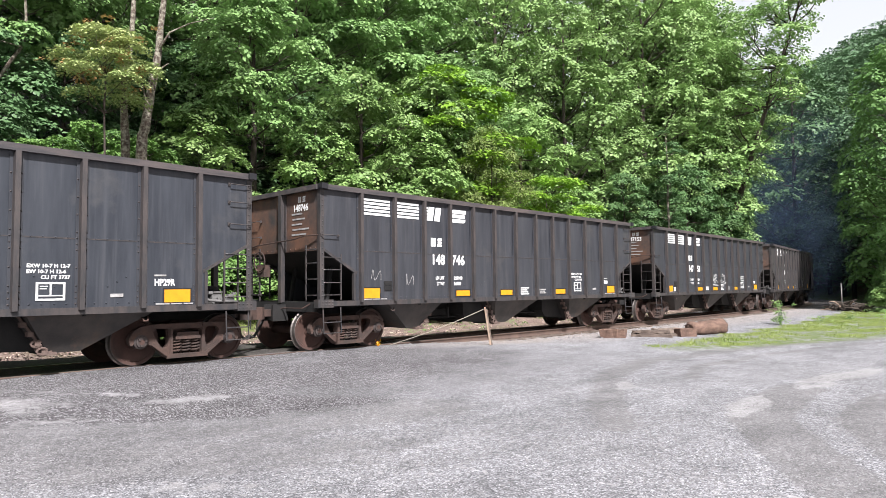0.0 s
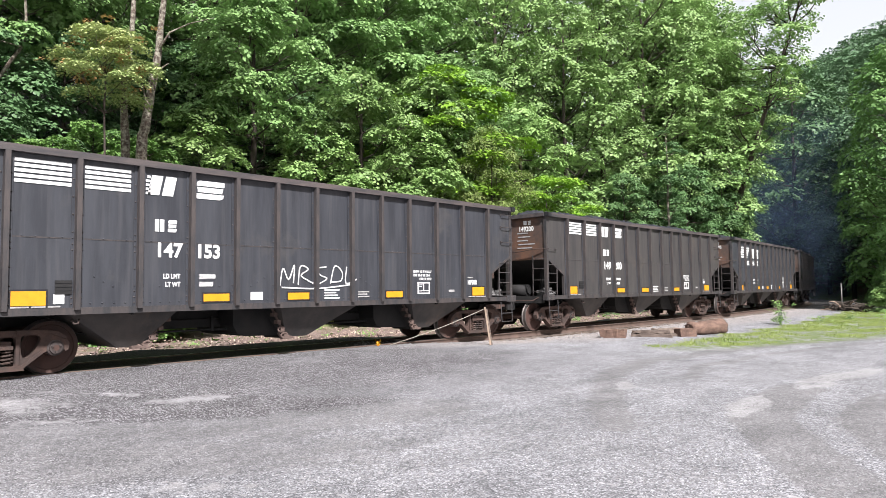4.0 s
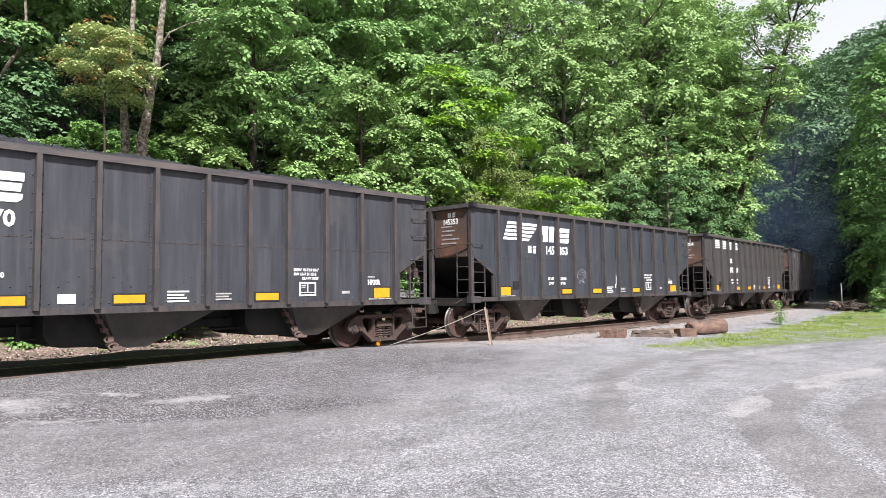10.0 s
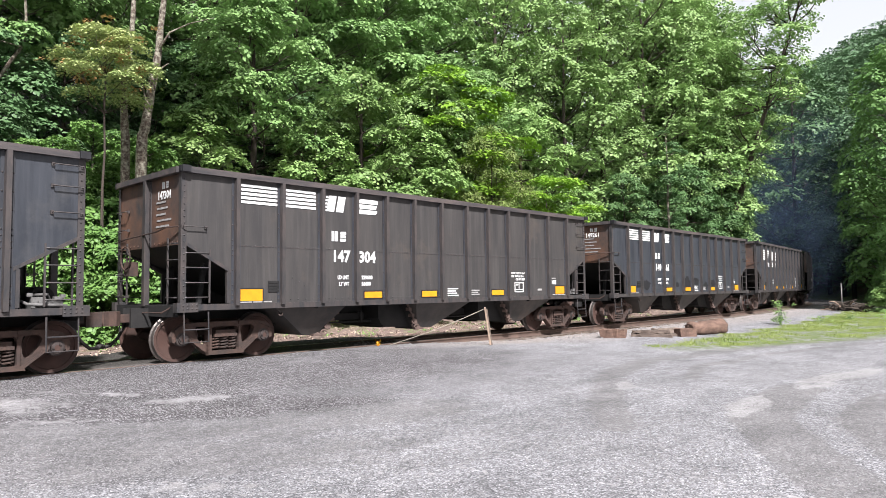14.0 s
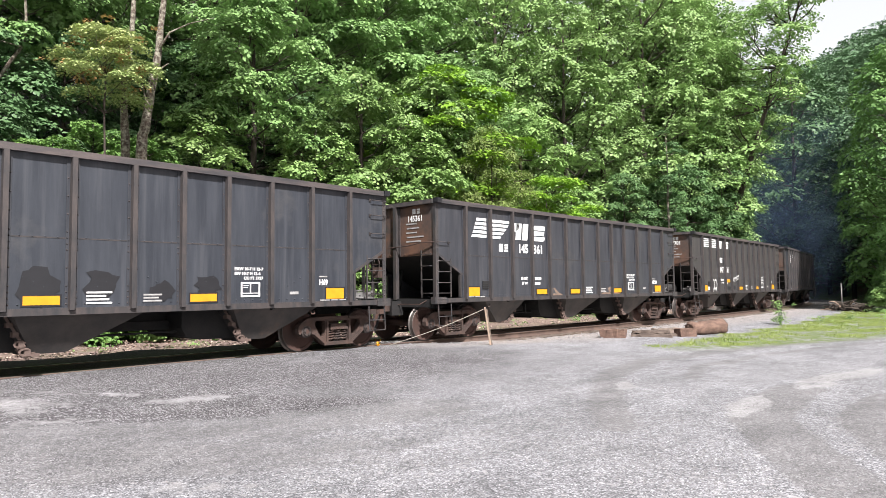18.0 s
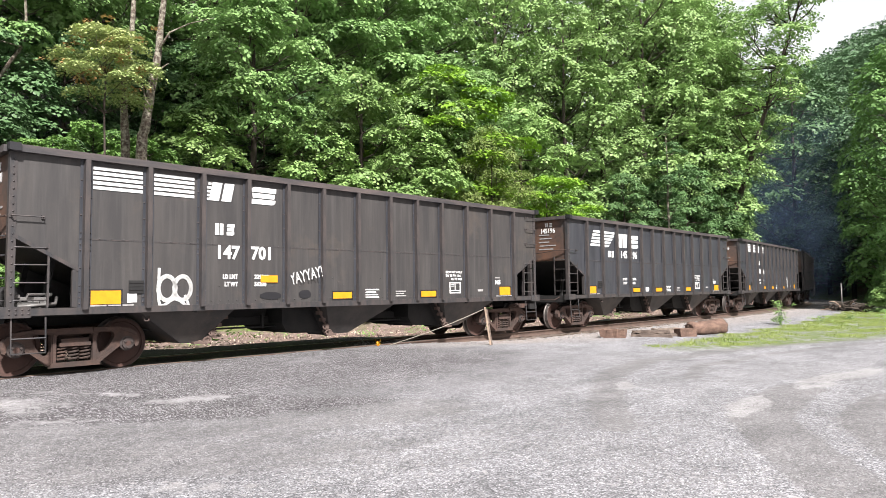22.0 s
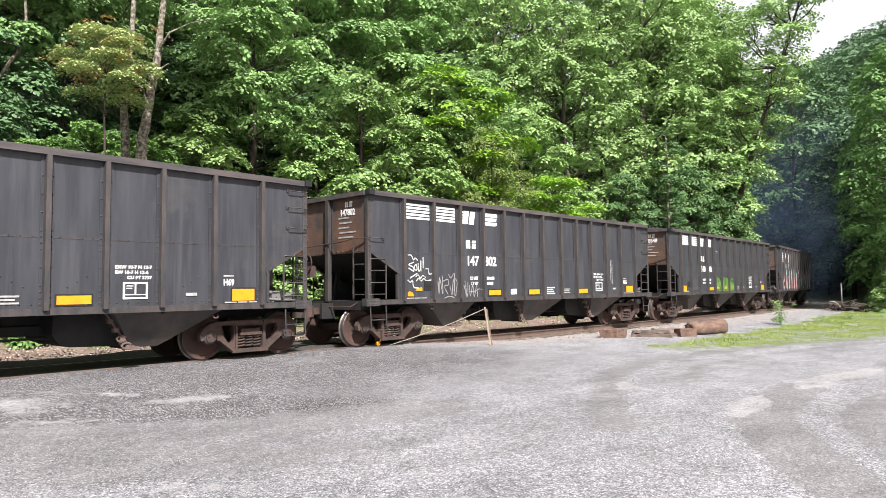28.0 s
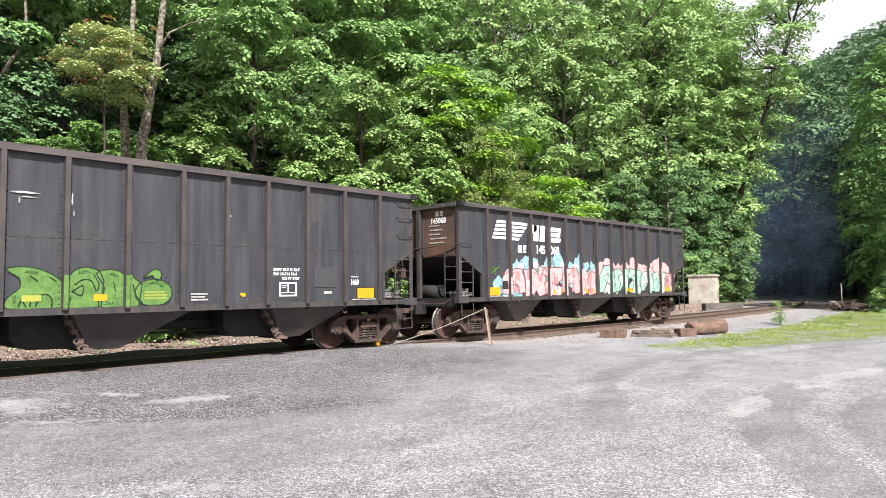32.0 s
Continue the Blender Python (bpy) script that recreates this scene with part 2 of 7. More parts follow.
def rivet(bm, x, y, z, r=0.021, h=0.02, s=-1):
    """A low dome head on a face that looks along s * y."""
    a = [bm.verts.new((x + r * math.cos(k), y, z + r * math.sin(k))) for k in (0.4, 1.65, 2.9, 4.15, 5.4)]
    b = bm.verts.new((x, y + s * h, z))
    for k in range(5):
        bm.faces.new((a[k], a[(k + 1) % 5], b))


def to_mesh(name, bm, mats, bevel=0.0):
    if bevel:
        bmesh.ops.bevel(bm, geom=[e for e in bm.edges if len(e.link_faces) == 2 and e.calc_face_angle(0) > 0.6], offset=bevel, segments=1, affect="EDGES", clamp_overlap=True)
    bmesh.ops.recalc_face_normals(bm, faces=bm.faces)
    me = bpy.data.meshes.new(name)
    bm.to_mesh(me)
    bm.free()
    for m in (mats if isinstance(mats, (list, tuple)) else [mats]):
        me.materials.append(m)
    return me


def part(name, bm, material_, parent, label="", bevel=0.0):
    """One bmesh as one mesh object under a thing or a part."""
    me = bm if isinstance(bm, bpy.types.Mesh) else to_mesh(name, bm, material_, bevel)
    ob = new(name, me)
    ob.parent = parent
    if label:
        ob["label"] = label
    return ob


def thing(name, label, category, at=None, group="", kind=""):
    ob = new(name)
    ob.empty_display_size = 0.2
    if at is not None:
        ob.matrix_basis = at
    return tagged(ob, label, category, group, kind)


def solid(name, bm, mats, label, category, at=None, group="", kind="", bevel=0.0):
    ob = new(name, to_mesh(name, bm, mats, bevel))
    if at is not None:
        ob.matrix_basis = at
    return tagged(ob, label, category, group, kind)


def arrays_mesh(name, verts, faces_idx, corners, mats, smooth=False, mat_index=None):
    """A mesh from arrays: verts (n, 3) and faces (m, corners)."""
    me = bpy.data.meshes.new(name)
    verts, faces_idx = np.asarray(verts, np.float32), np.asarray(faces_idx, np.int32)
    me.vertices.add(len(verts))
    me.vertices.foreach_set("co", verts.ravel())
    me.loops.add(faces_idx.size)
    me.loops.foreach_set("vertex_index", faces_idx.ravel())
    me.polygons.add(len(faces_idx))
    me.polygons.foreach_set("loop_start", np.arange(0, faces_idx.size, corners, dtype=np.int32))
    if mat_index is not None:
        me.polygons.foreach_set("material_index", np.asarray(mat_index, np.int32))
    if smooth:
        me.polygons.foreach_set("use_smooth", np.ones(len(faces_idx), bool))
    for m in mats:
        me.materials.append(m)
    me.update(calc_edges=True)
    return me


# ---- the line of the track: curvature along its length ----
_knots = [-40.1, -40, 0, 18, 32, 46, 62, 92, 112]
_bends = [0, -0.0030, -0.0030, 0.0002, 0.0057, 0.0053, 0.0129, 0.0129, 0]
TS = np.arange(-260, 330.01, 0.5)
_k = np.interp(TS, _knots, _bends, left=0, right=0)
TA = np.concatenate([[0], np.cumsum((_k[1:] + _k[:-1]) * 0.25)])
TA -= np.interp(0, TS, TA)
_m = (TA[1:] + TA[:-1]) / 2
TX = np.concatenate([[0], np.cumsum(np.cos(_m) * 0.5)])
TY = np.concatenate([[0], np.cumsum(np.sin(_m) * 0.5)])
TX -= np.interp(0, TS, TX)
TY -= np.interp(0, TS, TY)


def on_track(s, off=0.0):
    """The place beside the track's centre line at s metres along it, and its heading."""
    a = np.interp(s, TS, TA)
    return np.interp(s, TS, TX) - math.sin(a) * off, np.interp(s, TS, TY) + math.cos(a) * off, a


def track_coords(x, y):
    """Along and across the track, for arrays of places (positive across: away from the camera)."""
    x, y = np.asarray(x, float), np.asarray(y, float)
    s = np.empty(x.shape)
    o = np.empty(x.shape)
    xf, yf, sf, of = x.ravel(), y.ravel(), s.ravel(), o.ravel()
    sx, sy, ss, sa = TX[::2], TY[::2], TS[::2], TA[::2]
    for i in range(0, len(xf), 4000):
        dx, dy = xf[i:i + 4000, None] - sx, yf[i:i + 4000, None] - sy
        j = np.argmin(dx * dx + dy * dy, 1)
        r = np.arange(len(j))
        sf[i:i + 4000] = ss[j] + dx[r, j] * np.cos(sa[j]) + dy[r, j] * np.sin(sa[j])
        of[i:i + 4000] = -dx[r, j] * np.sin(sa[j]) + dy[r, j] * np.cos(sa[j])
    return sf.reshape(x.shape), of.reshape(x.shape)


def smooth(a, b, v):
    t = np.clip((v - a) / (b - a), 0, 1)
    return t * t * (3 - 2 * t)


def height(x, y):
    """The ground's height."""
    s, o = track_coords(x, y)
    z = -0.02 - 0.17 * smooth(3.0, 9.0, -o) - 0.17 * smooth(11, 17, s)
    z = z + np.where(o > 0, -0.25 * smooth(2.2, 5, o) * (1 - smooth(9, 12, o)), 0)
    z = z + np.clip(o - 10.5, 0, 70) * (0.62 + 0.2 * smooth(20, 60, s)) * smooth(10, 16, o)
    bank = smooth(38, 58, s) * smooth(6.5, 11, -o)
    z = z + bank * np.clip(-o - 6.5, 0, 110) * (0.34 + 0.27 * smooth(20, 60, -o))
    z = z + 0.62 * np.exp(-((x - 49.4) ** 2 + (y - 6.2) ** 2) / 7.0)
    z = z + smooth(130, 240, np.hypot(x, y)) * 11
    return z


def hz(x, y):
    return float(height(np.array([x]), np.array([y]))[0])


RUSTPATCH = material("tan_rust_patch", (0.20, 0.145, 0.11), (0.13, 0.085, 0.06), 0.85, scale=6, fine=50, grain=0.25, bump=0.1)
SIDEPATCH = material("dull_repaint_patch", (0.040, 0.041, 0.045), (0.055, 0.055, 0.059), 0.6, scale=3, fine=50, grain=0.1, bump=0.0)
# also gives the rim tubes' open ends their painted-in dark
DARKPATCH = material("near_black_patch_and_hollow", (0.010, 0.010, 0.012), (0.014, 0.014, 0.017), 0.6, scale=4, fine=50, grain=0.1, bump=0.0)


def spray(name, c, d):
    return material(name, c, d, 0.5, scale=6, amount=0.9, fine=24, grain=0.25, bump=0.0)


SPRAY_GREEN = spray("green_spray_paint", (0.048, 0.120, 0.024), (0.110, 0.215, 0.050))
SPRAY_LIME = spray("pale_green_spray_paint", (0.13, 0.27, 0.08), (0.10, 0.22, 0.06))
SPRAY_DARK = spray("dark_spray_paint", (0.012, 0.022, 0.012), (0.02, 0.04, 0.02))
SPRAY_PINK = spray("pink_spray_paint", (0.33, 0.14, 0.145), (0.42, 0.22, 0.22))
SPRAY_RED = spray("red_spray_paint", (0.13, 0.030, 0.040), (0.19, 0.06, 0.07))
SPRAY_TEAL = spray("teal_spray_paint", (0.13, 0.26, 0.29), (0.26, 0.40, 0.42))
SPRAY_MINT = spray("mint_spray_paint", (0.16, 0.33, 0.25), (0.33, 0.47, 0.40))
SPRAY_ROSE = spray("rose_spray_paint", (0.44, 0.25, 0.25), (0.54, 0.36, 0.355))
SPRAY_YELLOW = spray("green_tinged_yellow_paint", (0.36, 0.34, 0.05), (0.28, 0.32, 0.06))
SPRAY_PALE = spray("off_white_spray_paint", (0.52, 0.52, 0.50), (0.42, 0.44, 0.43))
# ---- ground: one sheet with lot, track bed, bank and hills ----
def axis(fine0, fine1, step, far0, far1):
    a, x, st = [], fine1, step
    while x < far1:
        st *= 1.09
        x += st
        a.append(x)
    b, x, st = [], fine0, step
    while x > far0:
        st *= 1.09
        x -= st
        b.append(x)
    return np.array(b[::-1] + list(np.arange(fine0, fine1 + 1e-6, step)) + a)


def ground_material():
    m = bpy.data.materials.new("gravel_lot_and_woodland_floor")
    m.use_nodes = True
    n, l = m.node_tree.nodes, m.node_tree.links
    p = n["Principled BSDF"]
    co = n.new("ShaderNodeTexCoord")

    def noise_tex(scale, detail=5, rough=0.6, sx=1, sy=1):
        mp = n.new("ShaderNodeMapping")
        mp.inputs["Scale"].default_value = (sx, sy, 1)
        l.new(co.outputs["Object"], mp.inputs["Vector"])
        t = n.new("ShaderNodeTexNoise")
        t.inputs["Scale"].default_value, t.inputs["Detail"].default_value, t.inputs["Roughness"].default_value = scale, detail, rough
        l.new(mp.outputs[0], t.inputs["Vector"])
        return t.outputs["Fac"]

    def ramp(src, stops):
        r = n.new("ShaderNodeValToRGB")
        e = r.color_ramp.elements
        while len(e) < len(stops):
            e.new(0.5)
        for el, (pos, c) in zip(e, stops):
            el.position, el.color = pos, (*((c,) * 3 if isinstance(c, (int, float)) else c), 1)
        l.new(src, r.inputs["Fac"])
        return r.outputs["Color"]

    def mixc(fac, a, b, mode="MIX"):
        x = n.new("ShaderNodeMixRGB")
        x.blend_type = mode
        for sock, v in ((x.inputs["Fac"], fac), (x.inputs["Color1"], a), (x.inputs["Color2"], b)):
            if isinstance(v, (int, float)):
                sock.default_value = v
            elif isinstance(v, tuple):
                sock.default_value = (*v, 1)
            else:
                l.new(v, sock)
        return x.outputs[0]

    vo = n.new("ShaderNodeTexVoronoi")
    vo.inputs["Scale"].default_value = 78
    l.new(co.outputs["Object"], vo.inputs["Vector"])
    sep = n.new("ShaderNodeSeparateColor")
    l.new(vo.outputs["Color"], sep.inputs[0])
    vo2 = n.new("ShaderNodeTexVoronoi")
    vo2.inputs["Scale"].default_value = 24
    l.new(co.outputs["Object"], vo2.inputs["Vector"])
    sep2 = n.new("ShaderNodeSeparateColor")
    l.new(vo2.outputs["Color"], sep2.inputs[0])
    chips = ramp(sep.outputs[0], [(0.0, (0.108, 0.106, 0.111)), (0.5, (0.210, 0.207, 0.216)), (0.78, (0.315, 0.312, 0.324)), (0.92, (0.41, 0.407, 0.422)), (1.0, (0.55, 0.546, 0.562))])
    big = ramp(sep2.outputs[1], [(0.0, 0.0), (0.93, 0.0), (0.95, 0.7)])
    gravel = mixc(big, chips, (0.36, 0.345, 0.345))
    tone = ramp(sep2.outputs[2], [(0.0, 0.80), (0.5, 1.04), (1.0, 1.24)])
    gravel = mixc(1.0, gravel, tone, "MULTIPLY")
    # darker, finer ground between the stones, in broad patches and stretched wheel marks
    patch = ramp(noise_tex(0.22, 7, 0.62), [(0.26, 0.0), (0.46, 1.0)])
    speck = ramp(sep.outputs[1], [(0.0, (0.044, 0.040, 0.041)), (0.55, (0.078, 0.073, 0.075)), (0.80, (0.15, 0.143, 0.148)), (0.89, (0.48, 0.468, 0.48))])
    at = {}
    for key in ("zone", "marks", "soot"):
        a = n.new("ShaderNodeAttribute")
        a.attribute_name = key
        s3 = n.new("ShaderNodeSeparateColor")
        l.new(a.outputs["Color"], s3.inputs[0])
        at[key] = s3.outputs
    oily = mixc(at["marks"][0], (0, 0, 0), patch)
    lot = mixc(oily, gravel, speck)
    fines = ramp(noise_tex(90, 3, 0.6), [(0.3, (0.17, 0.163, 0.162)), (0.7, (0.25, 0.242, 0.24))])
    def ragged(mask, amt):
        """A mask with a broken edge."""
        a1 = n.new("ShaderNodeMath")
        a1.operation = "MULTIPLY_ADD"
        a1.inputs[1].default_value = amt
        l.new(noise_tex(4.6, 9, 0.78), a1.inputs[0])
        l.new(mask, a1.inputs[2])
        a2 = n.new("ShaderNodeMath")
        a2.operation = "SUBTRACT"
        a2.inputs[1].default_value = amt * 0.5
        l.new(a1.outputs[0], a2.inputs[0])
        return ramp(a2.outputs[0], [(0.30, 0.0), (0.52, 1.0)])

    wheel = mixc(ragged(at["marks"][1], 1.1), lot, mixc(0.55, gravel, mixc(0.45, fines, (0.095, 0.084, 0.079))))
    pale = mixc(ragged(at["marks"][2], 1.2), wheel, mixc(0.6, gravel, ramp(noise_tex(60, 3), [(0.3, (0.30, 0.288, 0.284)), (0.7, (0.42, 0.405, 0.40))])))
    soft_tone = ramp(noise_tex(0.7, 6, 0.7), [(0.3, 0.70), (0.7, 1.14)])
    streaks = ramp(noise_tex(1.5, 9, 0.72, 0.55, 1.5), [(0.34, 0.78), (0.5, 1.0), (0.66, 1.10)])
    lot2 = mixc(1.0, mixc(1.0, pale, soft_tone, "MULTIPLY"), streaks, "MULTIPLY")
    litter = mixc(ramp(noise_tex(14, 5, 0.7), [(0.35, 0.0), (0.7, 1.0)]), (0.11, 0.074, 0.058), (0.34, 0.262, 0.228))
    litter = mixc(ramp(noise_tex(0.9, 4), [(0.5, 0.0), (0.7, 0.5)]), litter, (0.10, 0.11, 0.04))
    ballast = ramp(sep2.outputs[0], [(0.0, (0.16, 0.135, 0.12)), (0.5, (0.28, 0.245, 0.225)), (1.0, (0.48, 0.45, 0.43))])
    turf = mixc(ramp(noise_tex(25, 5, 0.7), [(0.35, 0.0), (0.65, 1.0)]), (0.075, 0.115, 0.025), (0.17, 0.21, 0.06))
    c = mixc(at["zone"][1], lot2, ballast)
    c = mixc(at["zone"][0], c, litter)
    gz = n.new("ShaderNodeMath")
    gz.operation = "MULTIPLY"
    l.new(at["zone"][2], gz.inputs[0])
    l.new(ramp(noise_tex(2.4, 6, 0.75), [(0.38, 0.0), (0.56, 1.0)]), gz.inputs[1])
    c = mixc(gz.outputs[0], c, turf)
    # near-black tone that puts the train's and the woods' shade into the ground
    shade_tone = ramp(sep.outputs[2], [(0.0, (0.02, 0.019, 0.018)), (0.8, (0.042, 0.039, 0.034)), (1.0, (0.11, 0.10, 0.085))])
    c = mixc(at["soot"][0], c, shade_tone)
    l.new(c, p.inputs["Base Color"])
    p.inputs["Roughness"].default_value = 0.92
    p.inputs["Specular IOR Level"].default_value = 0.25
    b = n.new("ShaderNodeBump")
    b.inputs["Strength"].default_value, b.inputs["Distance"].default_value = 0.5, 0.012
    l.new(vo.outputs["Distance"], b.inputs["Height"])
    b.invert = True
    b2 = n.new("ShaderNodeBump")
    b2.inputs["Strength"].default_value, b2.inputs["Distance"].default_value = 0.5, 0.05
    l.new(noise_tex(5, 6, 0.7), b2.inputs["Height"])
    l.new(b.outputs[0], b2.inputs["Normal"])
    l.new(b2.outputs[0], p.inputs["Normal"])
    return m


def ellipse(x, y, cx, cy, a, b, turn, soft_edge=0.45):
    c, s = math.cos(radians(turn)), math.sin(radians(turn))
    u, v = ((x - cx) * c + (y - cy) * s) / a, (-(x - cx) * s + (y - cy) * c) / b
    return 1 - smooth(1 - soft_edge, 1 + soft_edge, np.hypot(u, v))


def band(x, y, pts, w):
    """A worn strip along a bent line."""
    best = np.full(x.shape, 1e9)
    for (ax, ay), (bx, by) in zip(pts, pts[1:]):
        dx, dy = bx - ax, by - ay
        q = np.clip(((x - ax) * dx + (y - ay) * dy) / (dx * dx + dy * dy), 0, 1)
        best = np.minimum(best, np.hypot(x - ax - q * dx, y - ay - q * dy))
    return 1 - smooth(w * 0.35, w * 1.25, best)


def build_ground():
    gx, gy = axis(-2, 34, 0.21, -700, 800), axis(-13.5, 13, 0.21, -600, 800)
    x, y = np.meshgrid(gx, gy)
    z = height(x, y)
    s, o = track_coords(x, y)
    near = 1 - smooth(40, 70, np.hypot(x, y))
    for i in range(x.shape[0]):
        if abs(gy[i]) < 60:
            for j in range(x.shape[1]):
                if -30 < gx[j] < 80:
                    amp = 0.018 if o[i, j] < 2.5 else 0.10
                    z[i, j] += amp * noise.fractal((x[i, j] * 0.55, y[i, j] * 0.55, 0.3), 1.0, 2.0, 3)
    bed = (1 - smooth(1.7, 2.9, np.abs(o)))
    ballast = bed * np.maximum(smooth(10, 16, s), (o > -0.6) * 1.0)
    ballast = np.maximum(ballast, (1 - smooth(2.6, 4.2, -o)) * smooth(15, 20, s) * (o < 0) * 0.8)
    litter = np.maximum(smooth(2.6, 3.6, o), smooth(37, 47, s) * smooth(7.5, 9.5, -o))
    grass = smooth(4.8, 5.6, -o) * (1 - smooth(0.0, 0.7, -o - np.minimum(5.8 + (s - 17) * 0.3, 9.3))) * smooth(16.5, 19, s)
    grass = np.maximum(grass, smooth(10.0, 11.0, o) * (1 - smooth(12, 13, o)) * (1 - smooth(16, 24, s)))
    grass = np.maximum(grass, smooth(12.2, 14, o))
    oily = (1 - smooth(2.5, 8.5, -o)) * (1 - smooth(9, 15, s)) * (o < 3)
    oily = np.maximum.reduce([oily, ellipse(x, y, 3.0, -3.6, 2.0, 1.2, -20), ellipse(x, y, 4.2, -5.6, 2.6, 0.8, -30) * 0.9, ellipse(x, y, 9.0, -5.0, 4.0, 0.9, 10) * 0.6, ellipse(x, y, 2.6, -7.4, 1.6, 0.7, -40) * 0.6])
    oily = np.clip(oily * 1.5 + 0.05, 0, 1)
    wheel = np.maximum.reduce([band(x, y, [(11.4, -10.75), (9.8, -10.85), (8.5, -11.05), (7.2, -11.75), (6.1, -12.4), (5.6, -12.8)], 0.42),
                               band(x, y, [(11.4, -12.0), (10.1, -11.95), (9.0, -12.05), (7.9, -12.5), (7.3, -12.8)], 0.36),
                               band(x, y, [(25.8, -9.5), (21.7, -7.9), (17.5, -7.1), (14.0, -7.0), (10.7, -7.9), (8.2, -9.2), (7.0, -10.0)], 0.40) * 0.56,
                               band(x, y, [(25.8, -10.6), (21.7, -9.0), (17.5, -8.2), (14.0, -8.2), (11.5, -9.0)], 0.3) * 0.50,
                               band(x, y, [(1.5, -5.2), (2.9, -6.4), (4.1, -7.1), (6.5, -7.6)], 0.95) * 0.50, ellipse(x, y, 3.2, -7.6, 2.6, 1.0, -35) * 0.46, ellipse(x, y, 2.2, -9.6, 0.9, 0.5, -30) * 0.6])
    pale = np.maximum.reduce([ellipse(x, y, 4.45, -5.0, 0.66, 0.26, -20, 0.6) * 0.58, ellipse(x, y, 2.75, -3.9, 0.42, 0.95, 0, 0.6) * 0.48, ellipse(x, y, 3.9, -4.0, 0.5, 0.14, -60, 0.4) * 0.6, ellipse(x, y, 2.75, -5.3, 0.6, 0.16, -30, 0.5) * 0.5, ellipse(x, y, 9.45, -10.62, 0.70, 0.20, 3, 0.3), ellipse(x, y, 8.65, -10.76, 0.34, 0.15, 10, 0.3), ellipse(x, y, 14.2, -10.76, 2.2, 0.27, -5, 0.4) * 0.95, ellipse(x, y, 11.9, -10.90, 0.8, 0.16, -15, 0.5) * 0.7,
                              ellipse(x, y, 3.2, -2.8, 1.1, 0.35, -65, 0.7) * 0.34, ellipse(x, y, 3.2, -4.3, 0.85, 0.24, -40, 0.7) * 0.36, ellipse(x, y, 9.9, -8.6, 0.4, 0.13, 20), ellipse(x, y, 2.7, -8.6, 0.6, 0.12, -40) * 0.6])
    # painted shade: a strip from the near rail outwards, then the wooded hillside
    soot = smooth(-1.0, -0.2, o) * (1 - smooth(3.2, 4.6, o)) * (1 - smooth(12, 17, s) * 0.75) * 0.92
    soot = np.maximum(soot, smooth(11.8, 13.5, o) * 0.97)
    ny, nx = x.shape
    idx = np.arange(nx * ny).reshape(ny, nx)
    f = np.stack([idx[:-1, :-1], idx[:-1, 1:], idx[1:, 1:], idx[1:, :-1]], -1).reshape(-1, 4)
    me = arrays_mesh("ground", np.stack([x, y, z], -1).reshape(-1, 3), f, 4, [ground_material()], smooth=True)
    one = np.ones(x.shape)
    for key, ch in (("zone", (litter, ballast, grass)), ("marks", (oily, wheel, pale)), ("soot", (soot, soot, soot))):
        a = me.color_attributes.new(key, "FLOAT_COLOR", "POINT")
        a.data.foreach_set("color", np.stack([*[c * one for c in ch], one], -1).astype(np.float32).ravel())
    return tagged(new("ground", me), "grey crushed gravel lot running into leaf-littered wooded banks", "ground", kind="structure")


build_ground()


# ---- track: two rails on timber ties ----
def sweep(name, profile, off, s0, s1, step, mats, head=()):
    """A profile of (across, up) swept along the track at an offset."""
    ss = np.arange(s0, s1 + 1e-6, step)
    k = len(profile)
    vs = []
    for s in ss:
        for a, z in profile:
            x, y, _ = on_track(s, off + a)
            vs.append((x, y, z))
    fs, mi = [], []
    for i in range(len(ss) - 1):
        for j in range(k):
            fs.append((i * k + j, (i + 1) * k + j, (i + 1) * k + (j + 1) % k, i * k + (j + 1) % k))
            mi.append(1 if j in head else 0)
    return arrays_mesh(name, vs, fs, 4, mats, mat_index=mi)


RAIL = [(-0.07, -0.17), (0.07, -0.17), (0.07, -0.158), (0.012, -0.135), (0.012, -0.045), (0.036, -0.032), (0.036, -0.006), (0.028, 0), (-0.028, 0), (-0.036, -0.006),
        (-0.036, -0.032), (-0.012, -0.045), (-0.012, -0.135), (-0.07, -0.158)]
railway = thing("railway_track", "rusty steel rails on dark timber ties in stone ballast", "railway track", kind="structure")
for off in (-0.753, 0.753):
    part("rail", sweep("rail", RAIL, off, -240, 300, 1.0, [RAILTOP, RAILHEAD], head=(7,)), None, railway, "rust-brown steel rail with a polished head")


def tie_mesh(seed):
    r = random.Random(seed)
    bm = bmesh.new()
    quad_box(bm, -0.115, 0.115, -1.3, 1.3, -0.34, -0.165)
    for v in bm.verts:
        v.co += Vector((r.uniform(-0.012, 0.012), r.uniform(-0.05, 0.05), r.uniform(-0.01, 0.006)))
    return to_mesh("tie", bm, TIMBER, bevel=0.012)


ties = [tie_mesh(i) for i in range(5)]
for i, s in enumerate(np.arange(2.0, 96, 0.52)):
    x, y, a = on_track(s)
    t = part("tie", ties[i % 5], None, railway)
    t.matrix_basis = pose(x, y, 0.0, 0, 0, math.degrees(a) + (i * 37 % 7 - 3) * 0.4)
# ---- hopper car, built once and copied ----
HALF, SIDE, TRUCK, PITCH_CAR = 7.06, 1.50, 5.94, 15.883
RIBS = [-5.93, -4.87, -3.84, -2.87, -1.93, -1.0, 0.0, 1.0, 1.91, 2.83, 3.82, 4.85, 5.91]


def new_bm():
    return bmesh.new()


